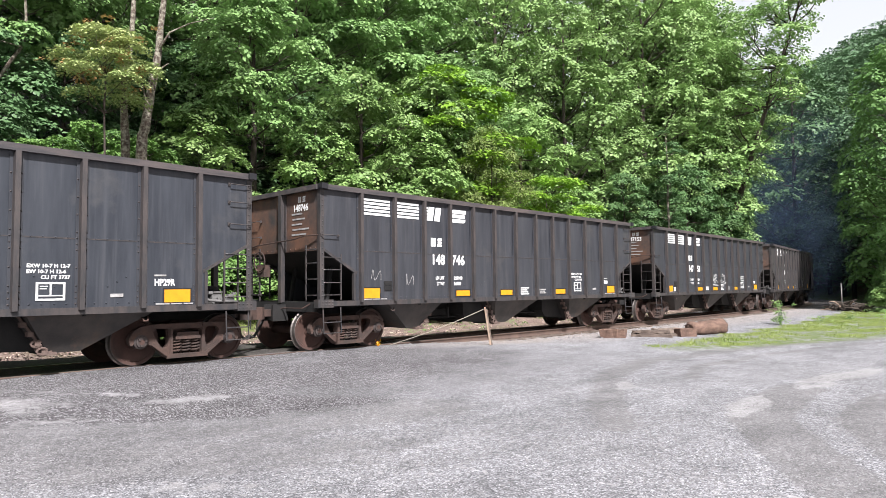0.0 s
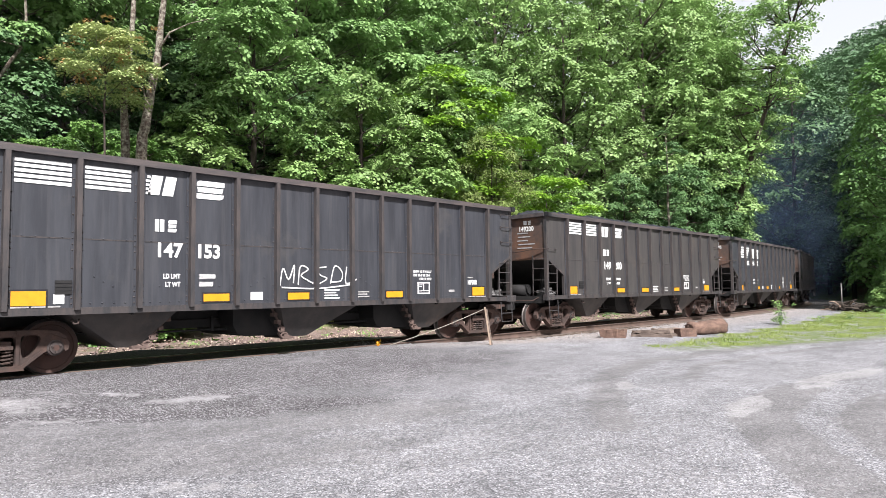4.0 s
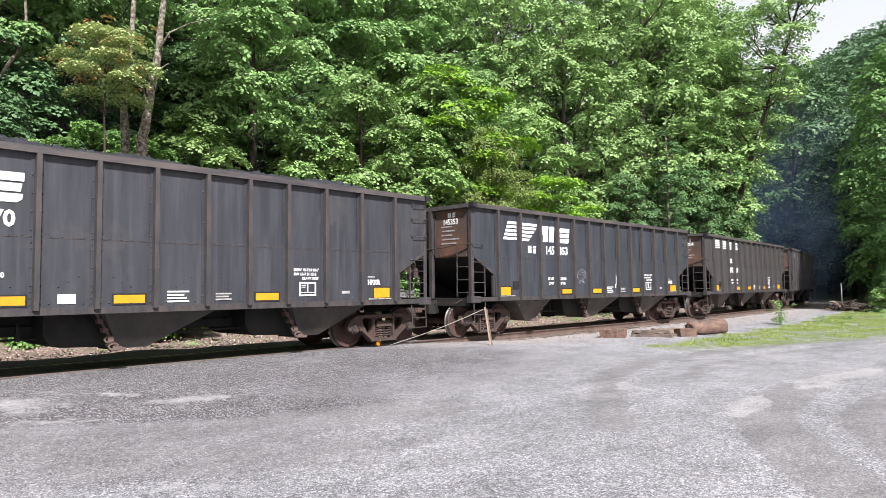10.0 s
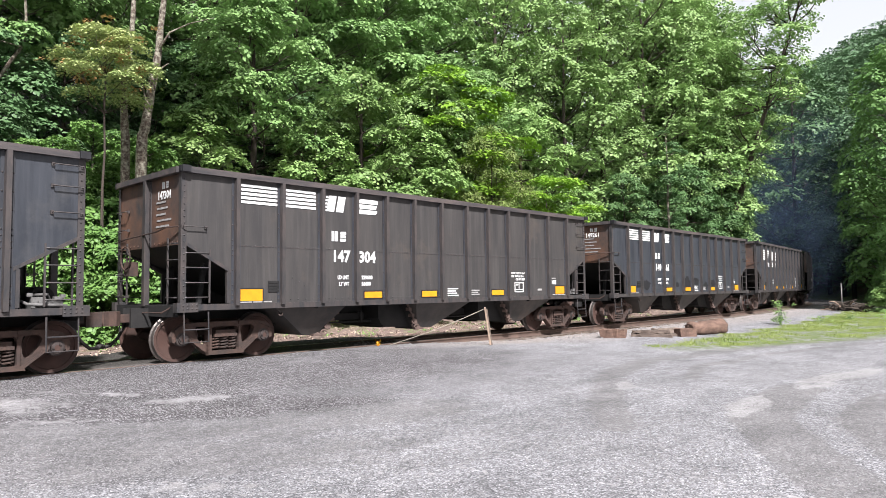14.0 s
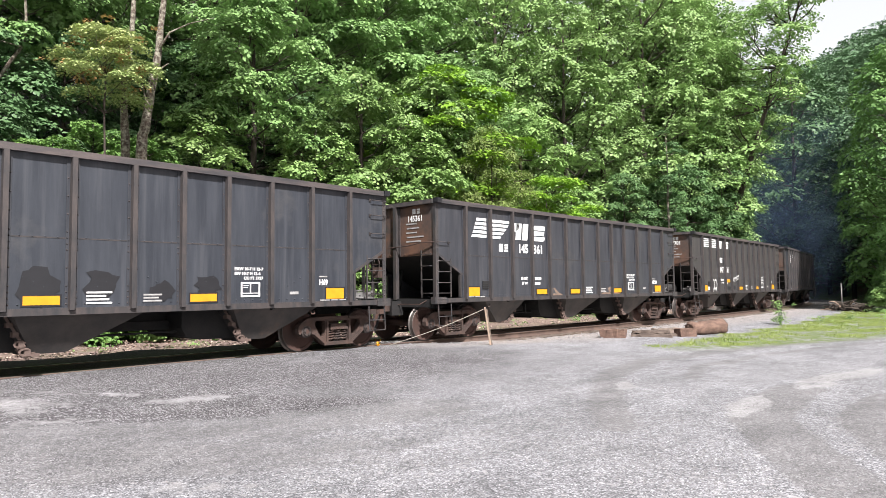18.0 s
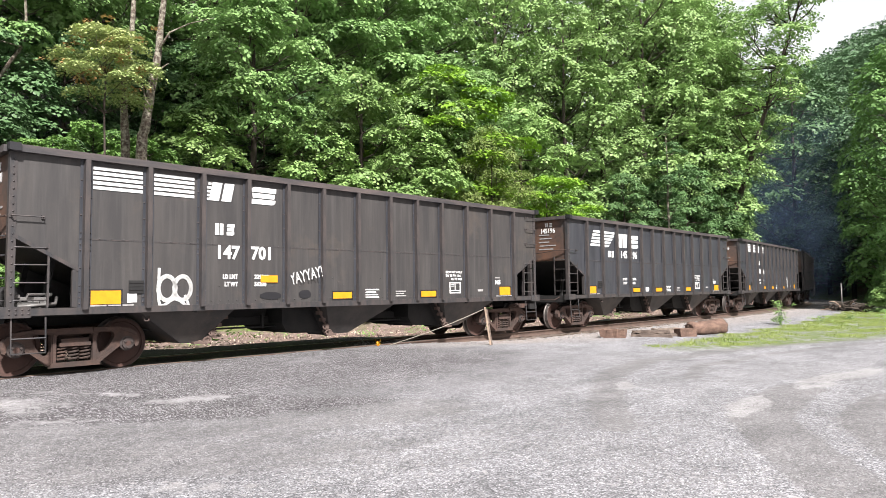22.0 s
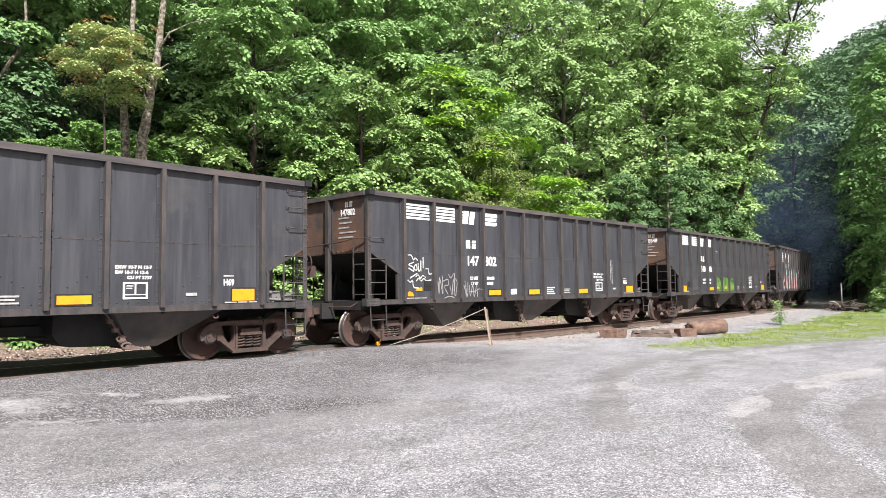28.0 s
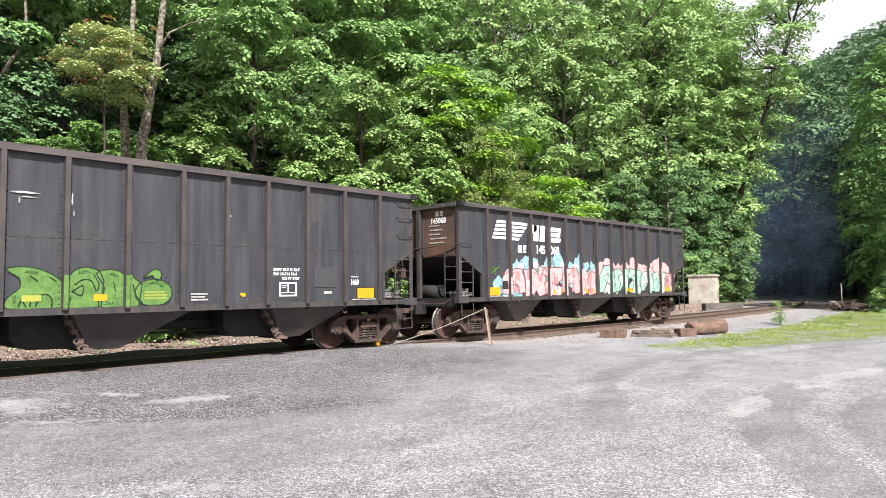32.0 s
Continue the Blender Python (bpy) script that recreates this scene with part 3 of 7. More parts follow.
def build_wheelset():
    bm = new_bm()
    for s in (-1, 1):
        lathe_y(bm, [(0.06, s * 0.70), (0.12, s * 0.695), (0.15, s * 0.715), (0.36, s * 0.70), (0.395, s * 0.685), (0.485, s * 0.685), (0.485, s * 0.705),
                     (0.46, s * 0.725), (0.452, s * 0.815), (0.445, s * 0.82), (0.39, s * 0.815), (0.375, s * 0.79), (0.15, s * 0.745), (0.12, s * 0.80), (0.075, s * 0.81)],
                seg=30, mats=[0, 0, 0, 0, 0, 1, 1, 1, 1, 0, 0, 0, 0, 0])
        lathe_y(bm, [(0.125, s * 0.93), (0.135, s * 0.95), (0.135, s * 1.10), (0.105, s * 1.115), (0.10, s * 1.14), (0.05, s * 1.145)], seg=16, mats=[2, 2, 2, 2, 2])
        for k in range(3):
            a = 2.1 * k + 0.3
            quad_box(bm, 0.07 * math.cos(a) - 0.018, 0.07 * math.cos(a) + 0.018, min(s * 1.14, s * 1.165), max(s * 1.14, s * 1.165),
                     0.07 * math.sin(a) - 0.018, 0.07 * math.sin(a) + 0.018, 2)
    tube(bm, [(0, -0.95, 0), (0, 0.95, 0)], 0.085, 12)
    return to_mesh("wheelset", bm, [WHEEL, TREAD, CAP])


def pierced_plate(bm, outer, holes, y0, y1):
    """A plate in x and z with openings, drawn out from y0 to y1."""
    edges = []
    for loop in (outer, *holes):
        v = [bm.verts.new((x, y0, z)) for x, z in loop]
        edges += [bm.edges.new((v[k], v[(k + 1) % len(v)])) for k in range(len(v))]
    faces = [g for g in bmesh.ops.triangle_fill(bm, use_beauty=True, edges=edges)["geom"] if isinstance(g, bmesh.types.BMFace)]
    out = bmesh.ops.extrude_face_region(bm, geom=faces)["geom"]
    bmesh.ops.translate(bm, vec=(0, y1 - y0, 0), verts=[g for g in out if isinstance(g, bmesh.types.BMVert)])
    bmesh.ops.recalc_face_normals(bm, faces=bm.faces)


def build_side_frame():
    """Cast side frame: two three-cornered openings, a spring window, a jaw over each bearing."""
    bm = new_bm()
    half = [(0.60, 0.775), (0.78, 0.765), (0.93, 0.72), (1.05, 0.64), (1.11, 0.52), (1.09, 0.41), (1.04, 0.39), (1.00, 0.50), (0.94, 0.575), (0.84, 0.575), (0.78, 0.50), (0.75, 0.40),
            (0.68, 0.375), (0.55, 0.27), (0.42, 0.145), (0.34, 0.115)]
    outer = half + [(-x, z) for x, z in half[::-1]]
    hole = [(0.645, 0.665), (0.665, 0.62), (0.645, 0.56), (0.59, 0.455), (0.52, 0.355), (0.46, 0.315), (0.40, 0.33), (0.372, 0.40), (0.365, 0.56), (0.372, 0.655), (0.40, 0.685), (0.61, 0.685)]
    window = [(-0.275, 0.195), (0.275, 0.195), (0.29, 0.23), (0.29, 0.63), (0.26, 0.67), (-0.26, 0.67), (-0.29, 0.63), (-0.29, 0.23)]
    pierced_plate(bm, outer, [hole, [(-x, z) for x, z in hole[::-1]], window], -0.07, 0.07)
    # flanges along the top, the spring seat and the columns
    for s in (-1, 1):
        c = [(s * 0.345, 0.20), (s * 0.293, 0.20), (s * 0.293, 0.67), (s * 0.345, 0.67)]
        prism(bm, c if s > 0 else c[::-1], -0.095, -0.071)
        t = [(s * 0.30, 0.71), (s * 0.80, 0.70), (s * 1.04, 0.60), (s * 1.06, 0.64), (s * 0.92, 0.735), (s * 0.60, 0.772), (s * 0.30, 0.772)]
        prism(bm, t if s > 0 else t[::-1], -0.10, -0.071)
        d = [(s * 0.36, 0.118), (s * 0.70, 0.385), (s * 0.67, 0.42), (s * 0.33, 0.165)]
        prism(bm, d if s > 0 else d[::-1], -0.10, -0.071)
    prism(bm, [(-0.42, 0.118), (0.42, 0.118), (0.37, 0.20), (-0.37, 0.20)], -0.11, -0.071)
    return to_mesh("side_frame", bm, CAST)


def build_springs():
    bm = new_bm()
    for cx in (-0.185, 0.0, 0.185):
        pts = [(cx + 0.084 * math.cos(a), 0.084 * math.sin(a), 0.215 + 0.265 * a / (2 * math.pi * 4.5)) for a in np.linspace(0, 2 * math.pi * 4.5, 46)]
        tube(bm, pts, 0.017, 5)
    return to_mesh("spring_nest", bm, CAST)


def build_bolster():
    bm = new_bm()
    quad_box(bm, -0.22, 0.22, -1.13, 1.13, 0.485, 0.60)
    quad_box(bm, -0.19, 0.19, -0.85, 0.85, 0.60, 0.72)
    quad_box(bm, -0.25, 0.25, -1.15, -1.09, 0.47, 0.53)
    quad_box(bm, -0.25, 0.25, 1.09, 1.15, 0.47, 0.53)
    return to_mesh("bolster", bm, CAST, bevel=0.012)


def build_truck(car, x, meshes):
    tr = part("truck", meshes["bolster"], None, car, "rust-brown cast steel truck")
    tr.matrix_basis = pose(x, 0, 0)
    for s in (-1, 1):
        f = part("side_frame", meshes["frame"], None, tr)
        f.matrix_basis = pose(0, s * 1.03, 0, 0, 0, 0 if s < 0 else 180)
        sp = part("spring_nest", meshes["spring"], None, tr, "stack of rusty coil springs")
        sp.matrix_basis = pose(0, s * 1.03, 0)
    for s in (-1, 1):
        w = part("wheelset", meshes["wheel"], None, tr, "rusty steel wheels with bright worn treads")
        w.matrix_basis = pose(s * 0.889, 0, 0.457)
    return tr


def rib_mesh():
    """A pressed upright on the side, with its flange and two rows of rivets."""
    bm = new_bm()
    v = quad_box(bm, -0.05, 0.05, -0.10, -0.008, 1.08, 3.655)
    for q in v:
        if q.co.y < -0.05:
            q.co.x *= 0.8
            if q.co.z < 2:
                q.co.z += 0.02
    for k in range(24):
        z = 1.2 + 0.1 * k
        if k < 4 or 2.15 < z < 2.45 or k % 3 == 0:
            rivet(bm, -0.076, -0.008, z, r=0.019)
            rivet(bm, 0.076, -0.008, z, r=0.019)
    for f in bm.faces:
        f.material_index = 0
    quad_box(bm, -0.10, 0.10, -0.008, 0.0, 1.13, 3.65, 1)
    return to_mesh("rib", bm, [RIB, BLACK])


def ladder_mesh(axis_x, width, z0, z1, rungs):
    bm = new_bm()

    def at(u, z, d=0.0):
        return (u, d, z) if axis_x else (d, u, z)
    tube(bm, [at(0, z0), at(0, z1)], 0.022, 4)
    for z in rungs:
        tube(bm, [at(0, z, 0.0), at(width * 0.1, z, -0.03 if axis_x else -0.05), at(width * 0.9, z, -0.03 if axis_x else -0.05), at(width, z)], 0.012, 5)
    return to_mesh("ladder", bm, RIB)


def grab_mesh(length, axis_x=True):
    bm = new_bm()
    p = [(0, 0, 0), (0, -0.07, 0), (length, -0.07, 0), (length, 0, 0)]
    tube(bm, [q if axis_x else (q[1], q[0], q[2]) for q in p], 0.011, 5)
    for x in (0, length):
        c = (x, -0.004, 0) if axis_x else (-0.004, x, 0)
        quad_box(bm, c[0] - 0.025, c[0] + 0.025, c[1] - 0.012, c[1] + 0.012, -0.03, 0.03)
    return to_mesh("grab_iron", bm, RIB)


VALVE = material("dusty_grey_valve_casting", (0.17, 0.165, 0.16), (0.085, 0.08, 0.076), 0.75, scale=6, fine=40, grain=0.3, bump=0.2)
LATCH = material("bare_rusty_latch_steel", (0.15, 0.105, 0.088), (0.085, 0.056, 0.046), 0.8, scale=6, fine=40, grain=0.3, bump=0.2)


def hopper_part(car, pts, door_left):
    bm = new_bm()
    prism(bm, pts, -1.40, 1.40)
    for v in bm.verts:
        if v.co.z < 0.6:
            v.co.y *= 0.74
    h = part("hopper", bm, HOPPER, car, "dust-grey sloping steel discharge hopper", bevel=0.01)
    a, b = (pts[1], pts[0]) if door_left else (pts[2], pts[3])
    d = Vector((b[0] - a[0], 0, b[1] - a[1]))
    nrm = Vector((-d.z, 0, d.x)).normalized() * (1 if door_left else -1)
    for y0, y1 in ((-1.12, -0.25), (0.25, 1.12)):
        bm = new_bm()
        c = [Vector((a[0], 0, a[1])) + nrm * 0.01, Vector((b[0], 0, b[1])) + nrm * 0.01]
        prism(bm, [(c[0].x, c[0].z), (c[1].x, c[1].z), (c[1].x + nrm.x * 0.05, c[1].z + nrm.z * 0.05), (c[0].x + nrm.x * 0.05, c[0].z + nrm.z * 0.05)], y0, y1)
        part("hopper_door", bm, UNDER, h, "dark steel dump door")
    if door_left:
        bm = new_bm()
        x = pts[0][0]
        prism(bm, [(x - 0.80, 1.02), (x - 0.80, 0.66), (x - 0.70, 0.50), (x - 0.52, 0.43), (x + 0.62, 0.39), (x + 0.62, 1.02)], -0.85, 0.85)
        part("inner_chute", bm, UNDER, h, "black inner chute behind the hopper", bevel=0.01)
    for sy in (-1, 1):
        bm = new_bm()
        y = sy * 1.10
        for k in range(4):
            q = Vector((a[0], y, a[1])) + d * (0.08 + 0.24 * k) + nrm * 0.06
            quad_box(bm, q.x - 0.045, q.x + 0.045, q.y - 0.07, q.y + 0.07, q.z - 0.04, q.z + 0.04)
        tube(bm, [(a[0] - nrm.x * 0.05, y, a[1] + 0.02), (a[0] + nrm.x * 0.16, y - sy * 0.02, a[1] - 0.02), (a[0] + nrm.x * 0.24, y - sy * 0.04, a[1] + 0.09),
                  (a[0] + nrm.x * 0.14, y - sy * 0.06, a[1] + 0.13)], 0.032, 6)
        quad_box(bm, a[0] - 0.16, a[0] + 0.10, y - 0.06, y + 0.06, a[1] - 0.03, a[1] + 0.02)
        q0, q1 = Vector((a[0], y, a[1])) + nrm * 0.04, Vector((b[0], y, b[1])) + nrm * 0.04
        tube(bm, [q0, q1], 0.03, 4)
        for k in (0.10, 0.30):
            c = q0 + (q1 - q0) * k + Vector((nrm.x * 0.05, sy * 0.05, 0))
            tube(bm, [c + Vector((0.085 * math.cos(g), 0, 0.055 * math.sin(g))) for g in np.linspace(0.4, 5.9, 9)], 0.02, 5)
        part("door_latch", bm, LATCH, h, "rusty hooked door latch", bevel=0.008)
    return h


def build_car():
    car = thing("hopper_car", "black steel open-top coal hopper car on rails", "railway car", group="coal train")
    e = HALF
    # sides
    cut = [(-e, 3.66), (-e, 2.33), (-6.10, 1.78), (-6.10, 1.13), (6.10, 1.13), (6.10, 1.78), (e, 2.33), (e, 3.66)]
    for s in (-1, 1):
        bm = new_bm()
        y = s * (SIDE - 0.012)
        prism(bm, cut, y - 0.012, y + 0.012)
        part("side_sheet", bm, BLACK, car, "black painted steel side sheet with dust streaks")
        bm = new_bm()
        prism(bm, [(-5.93, 1.13), (5.93, 1.13), (5.93, 2.345), (-5.93, 2.345)], *sorted((s * SIDE, s * (SIDE + 0.008))))
        for i in range(12):
            gap = RIBS[i + 1] - RIBS[i]
            for k in range(4):
                for z in (2.305, 1.20):
                    rivet(bm, RIBS[i] + gap * (0.22 + 0.187 * k), s * (SIDE + 0.008), z, r=0.019, s=s)
            for k in range(3 if 0 < i < 11 else 0):
                away = 0.28 + 0.155 * k
                rivet(bm, RIBS[i] + away if i % 2 else RIBS[i + 1] - away, s * (SIDE + 0.008), 1.655 - 0.085 * k, r=0.019, s=s)
        part("lower_side_sheet", bm, BLACK, car)
        bm = new_bm()
        quad_box(bm, -5.92, 5.92, min(s * SIDE, s * (SIDE + 0.013)), max(s * SIDE, s * (SIDE + 0.013)), 2.282, 2.304)
        part("seam_strip", bm, RIB, car)
        # sill channel
        bm = new_bm()
        quad_box(bm, -e - 0.08, e + 0.08, min(s * 1.42, s * 1.55), max(s * 1.42, s * 1.55), 1.02, 1.135)
        quad_box(bm, -e - 0.10, -e + 0.32, min(s * 1.40, s * 1.57), max(s * 1.40, s * 1.57), 0.99, 1.17)
        quad_box(bm, e - 0.32, e + 0.10, min(s * 1.40, s * 1.57), max(s * 1.40, s * 1.57), 0.99, 1.17)
        for k in range(8):
            rivet(bm, -e + 0.02 + 0.09 * (k % 4), s * 1.57, 1.05 + 0.07 * (k // 4), s=s)
            rivet(bm, e - 0.02 - 0.09 * (k % 4), s * 1.57, 1.05 + 0.07 * (k // 4), s=s)
        part("side_sill", bm, RIB, car, bevel=0.008)
        for sx in (-1, 1):
            bm = new_bm()
            prism(bm, [(sx * (e - 0.02), 2.30), (sx * 6.02, 1.735), (sx * 6.02, 1.80), (sx * (e - 0.02), 2.37)][::sx], *sorted((s * (SIDE - 0.05), s * (SIDE + 0.014))))
            for k in range(8):
                rivet(bm, sx * (6.10 + 0.115 * k), s * (SIDE + 0.001), 1.83 + 0.0633 * k, r=0.016, s=s)
            part("slope_flange", bm, RIB, car)
            bm = new_bm()
            prism(bm, [(sx * 6.06, 1.15), (sx * 6.12, 1.15), (sx * 6.12, 1.77), (sx * 6.06, 1.77)][::sx], *sorted((s * (SIDE - 0.06), s * (SIDE + 0.012))))
            part("post_flange", bm, RIB, car)
        # top rim
        bm = new_bm()
        quad_box(bm, -e - 0.02, e + 0.02, min(s * 1.46, s * 1.60), max(s * 1.46, s * 1.60), 3.648, 3.765)
        part("top_rim", bm, RIM, car, "rust-tinged steel top rim", bevel=0.02)
        for x in (-e, e):
            # solid box; the dark inside the open tube is only its colour
            bm = new_bm()
            quad_box(bm, min(x - (x > 0 or -1) * 0.12, x + (x > 0 or -1) * 0.05), max(x - (x > 0 or -1) * 0.12, x + (x > 0 or -1) * 0.05), s * 1.55 - 0.088, s * 1.55 + 0.075, 3.655, 3.781)
            quad_box(bm, x - 0.055, x + 0.055, s * 1.55 - 0.045, s * 1.55 + 0.045, 3.675, 3.755, 1)
            part("rim_corner", bm, [DARKPATCH, DARKPATCH], car, "rim tube end with its dark opening painted on")
    rm = rib_mesh()
    for s in (-1, 1):
        for x in RIBS:
            r = part("rib", rm, None, car)
            r.matrix_basis = pose(x, s * (SIDE + 0.009), 0, 0, 0, 0 if s < 0 else 180)
    # corner angles with rivets
    for sx in (-1, 1):
        for s in (-1, 1):
            bm = new_bm()
            x = sx * e
            quad_box(bm, min(x, x - sx * 0.10), max(x, x - sx * 0.10), min(s * 1.50, s * 1.512), max(s * 1.50, s * 1.512), 1.13, 3.655)
            quad_box(bm, min(x, x + sx * 0.012), max(x, x + sx * 0.012), min(s * 1.41, s * 1.512), max(s * 1.41, s * 1.512), 1.13, 3.655)
            for k in range(20):
                rivet(bm, x - sx * 0.05, s * 1.512, 1.25 + 0.12 * k, s=s)
            part("corner_post", bm, RIB, car)
    lad = ladder_mesh(True, 0.52, 1.16, 2.20, [1.27, 1.55, 1.84, 2.12])
    lad_end = ladder_mesh(False, 0.42, 1.14, 2.42, [1.27, 1.63, 1.99, 2.30])
    grab = grab_mesh(0.46)
    grab_end = grab_mesh(0.46, False)
    for sx in (-1, 1):
        x = sx * e
        # end sheet, slope sheet, end rim, centre post
        bm = new_bm()
        quad_box(bm, min(x - sx * 0.02, x - sx * 0.044), max(x - sx * 0.02, x - sx * 0.044), -1.476, 1.476, 2.28, 3.66)
        for k in range(14):
            quad_box(bm, min(x, x - sx * 0.02), max(x, x - sx * 0.02), -1.3 + 0.2 * k - 0.012, -1.3 + 0.2 * k + 0.012, 2.33, 2.355)
        part("end_sheet", bm, ENDP, car, "black end sheet tinged with rust")
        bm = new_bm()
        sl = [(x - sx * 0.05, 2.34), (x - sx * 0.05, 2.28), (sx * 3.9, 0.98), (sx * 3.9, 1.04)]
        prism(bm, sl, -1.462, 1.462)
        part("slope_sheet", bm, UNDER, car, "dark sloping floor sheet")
        bm = new_bm()
        quad_box(bm, min(x - sx * 0.06, x + sx * 0.09), max(x - sx * 0.06, x + sx * 0.09), -1.455, 1.455, 3.65, 3.76)
        part("end_rim", bm, RIM, car, bevel=0.02)
        bm = new_bm()
        quad_box(bm, min(x - sx * 0.02, x + sx * 0.09), max(x - sx * 0.02, x + sx * 0.09), -0.06, 0.06, 1.10, 3.652)
        quad_box(bm, min(x - sx * 0.02, x), max(x - sx * 0.02, x), -0.13, 0.13, 2.28, 3.64)
        for k in range(12):
            for yy in (-0.1, 0.1):
                quad_box(bm, min(x, x + sx * 0.012), max(x, x + sx * 0.012), yy - 0.012, yy + 0.012, 2.38 + 0.1 * k, 2.405 + 0.1 * k)
        part("centre_post", bm, RIB, car, bevel=0.006)
        # slanted inner struts under the slope sheet
        for y in (-0.75, 0.75):
            bm = new_bm()
            tube(bm, [(sx * 6.35, y, 1.05), (sx * 6.2, y, 2.0)], 0.06, 4)
            part("slope_strut", bm, UNDER, car)
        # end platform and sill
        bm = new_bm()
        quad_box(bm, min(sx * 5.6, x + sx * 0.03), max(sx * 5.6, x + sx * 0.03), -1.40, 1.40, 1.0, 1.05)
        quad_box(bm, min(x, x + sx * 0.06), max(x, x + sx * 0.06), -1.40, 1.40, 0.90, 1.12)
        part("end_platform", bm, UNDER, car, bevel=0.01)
        # coupler
        bm = new_bm()
        quad_box(bm, min(x, x + sx * 0.36), max(x, x + sx * 0.36), -0.19, 0.19, 0.70, 0.88)
        quad_box(bm, min(x, x + sx * 0.40), max(x, x + sx * 0.40), -0.23, -0.16, 0.68, 1.06)
        quad_box(bm, min(x, x + sx * 0.40), max(x, x + sx * 0.40), 0.16, 0.23, 0.68, 1.06)
        part("draft_gear_housing", bm, UNDER, car, "dark steel draft gear housing", bevel=0.012)
        bm = new_bm()
        quad_box(bm, min(x + sx * 0.3, x + sx * 0.62), max(x + sx * 0.3, x + sx * 0.62), -0.085, 0.085, 0.79, 0.95)
        k = [(-0.17, 0.56), (0.12, 0.56), (0.20, 0.66), (0.20, 0.80), (0.11, 0.86), (0.06, 0.80), (0.09, 0.74), (0.02, 0.68), (-0.06, 0.72), (-0.10, 0.86), (-0.19, 0.84)]
        a = [bm.verts.new((x + sx * v, u * sx, 0.73)) for u, v in k]
        b = [bm.verts.new((x + sx * v, u * sx, 1.01)) for u, v in k]
        bm.faces.new(a)
        bm.faces.new(b[::-1])
        for i in range(len(k)):
            bm.faces.new((a[i], a[(i + 1) % len(k)], b[(i + 1) % len(k)], b[i]))
        part("coupler", bm, CAST, car, "rusty cast steel knuckle coupler", bevel=0.012)
        bm = new_bm()
        tube(bm, [(x + sx * 0.10, -sx * 0.42, 0.80), (x + sx * 0.26, -sx * 0.42, 0.70), (x + sx * 0.42, -sx * 0.36, 0.47), (x + sx * 0.62, -sx * 0.22, 0.33), (x + sx * 0.86, -sx * 0.04, 0.32)], 0.032, 8)
        tube(bm, [(x + sx * 0.80, -sx * 0.08, 0.33), (x + sx * 0.90, -sx * 0.0, 0.35)], 0.05, 6)
        part("air_hose", bm, RUBBER, car, "black rubber brake hose")
        bm = new_bm()
        tube(bm, [(x + sx * 0.05, -1.2, 1.08), (x + sx * 0.16, -1.05, 0.98), (x + sx * 0.16, -0.3, 0.98), (x + sx * 0.3, 0.1, 0.9)], 0.014, 5)
        part("uncoupling_lever", bm, CAST, car)
        for s in (-1, 1):
            l1 = part("ladder", lad, None, car, "thin steel corner ladder")
            l1.matrix_basis = pose(sx * (e - 0.58), s * 1.49, 0) @ Matrix.Diagonal((sx, -s, 1, 1))
            l2 = part("ladder", lad_end, None, car, "thin steel end ladder")
            l2.matrix_basis = pose(x + sx * 0.02, s * 0.98, 0) @ Matrix.Diagonal((-sx, s, 1, 1))
            bm = new_bm()
            zz = (0.99, 0.66, 0.42)
            x0, x1 = sx * (e - 0.06), sx * (e - 0.55)
            tube(bm, [(x0, s * 1.52, zz[0]), (x0, s * 1.55, zz[2]), (x1, s * 1.55, zz[2]), (x1, s * 1.52, zz[0])], 0.016, 5)
            tube(bm, [(x0, s * 1.55, zz[1]), (x1, s * 1.55, zz[1])], 0.014, 5)
            part("sill_step", bm, RIB, car, "bent steel step below the sill")
        for s in (-1, 1):
            for z in ((2.62,) if sx < 0 else (2.72, 3.16, 3.52)):
                g = part("grab_iron", grab, None, car)
                g.matrix_basis = (pose(-e + 0.02, s * 1.513, z) if sx < 0 else pose(e - 0.50, s * 1.513, z)) @ Matrix.Diagonal((1, -s, 1, 1))
        bm = new_bm()
        tube(bm, [(x + sx * 0.05, 1.5, 2.46), (x + sx * 0.10, 0.9, 2.50), (x + sx * 0.10, -0.6, 2.56), (x + sx * 0.10, -1.05, 2.62), (x + sx * 0.03, -1.45, 2.62)], 0.016, 5)
        part("end_handrail", bm, CAST, car, "rusty bent end handrail")
        for z in (1.3, 1.75, 2.2, 2.7, 3.1):
            g = part("grab_iron", grab_end, None, car)
            g.matrix_basis = pose(x + sx * 0.012, 0.95, z) @ Matrix.Diagonal((-sx, 1, 1, 1))
    # brake gear at the leading end
    bm = new_bm()
    tube(bm, [(-6.75, -0.55, 1.30), (-6.75, 0.35, 1.30)], 0.20, 14)
    tube(bm, [(-6.75, -0.60, 1.30), (-6.75, -0.55, 1.30)], 0.12, 12)
    part("air_reservoir", bm, UNDER, car, "dusty black brake air reservoir")
    bm = new_bm()
    quad_box(bm, -6.85, -6.55, -1.25, -0.95, 1.08, 1.24)
    quad_box(bm, -6.60, -6.38, -1.20, -0.90, 1.10, 1.32)
    tube(bm, [(-6.9, -1.28, 1.16), (-6.3, -1.28, 1.20), (-6.2, -1.0, 1.3)], 0.03, 6)
    tube(bm, [(-6.7, -1.1, 1.24), (-6.66, -1.1, 1.36), (-6.4, -1.05, 1.36)], 0.025, 6)
    q = random.Random(14)
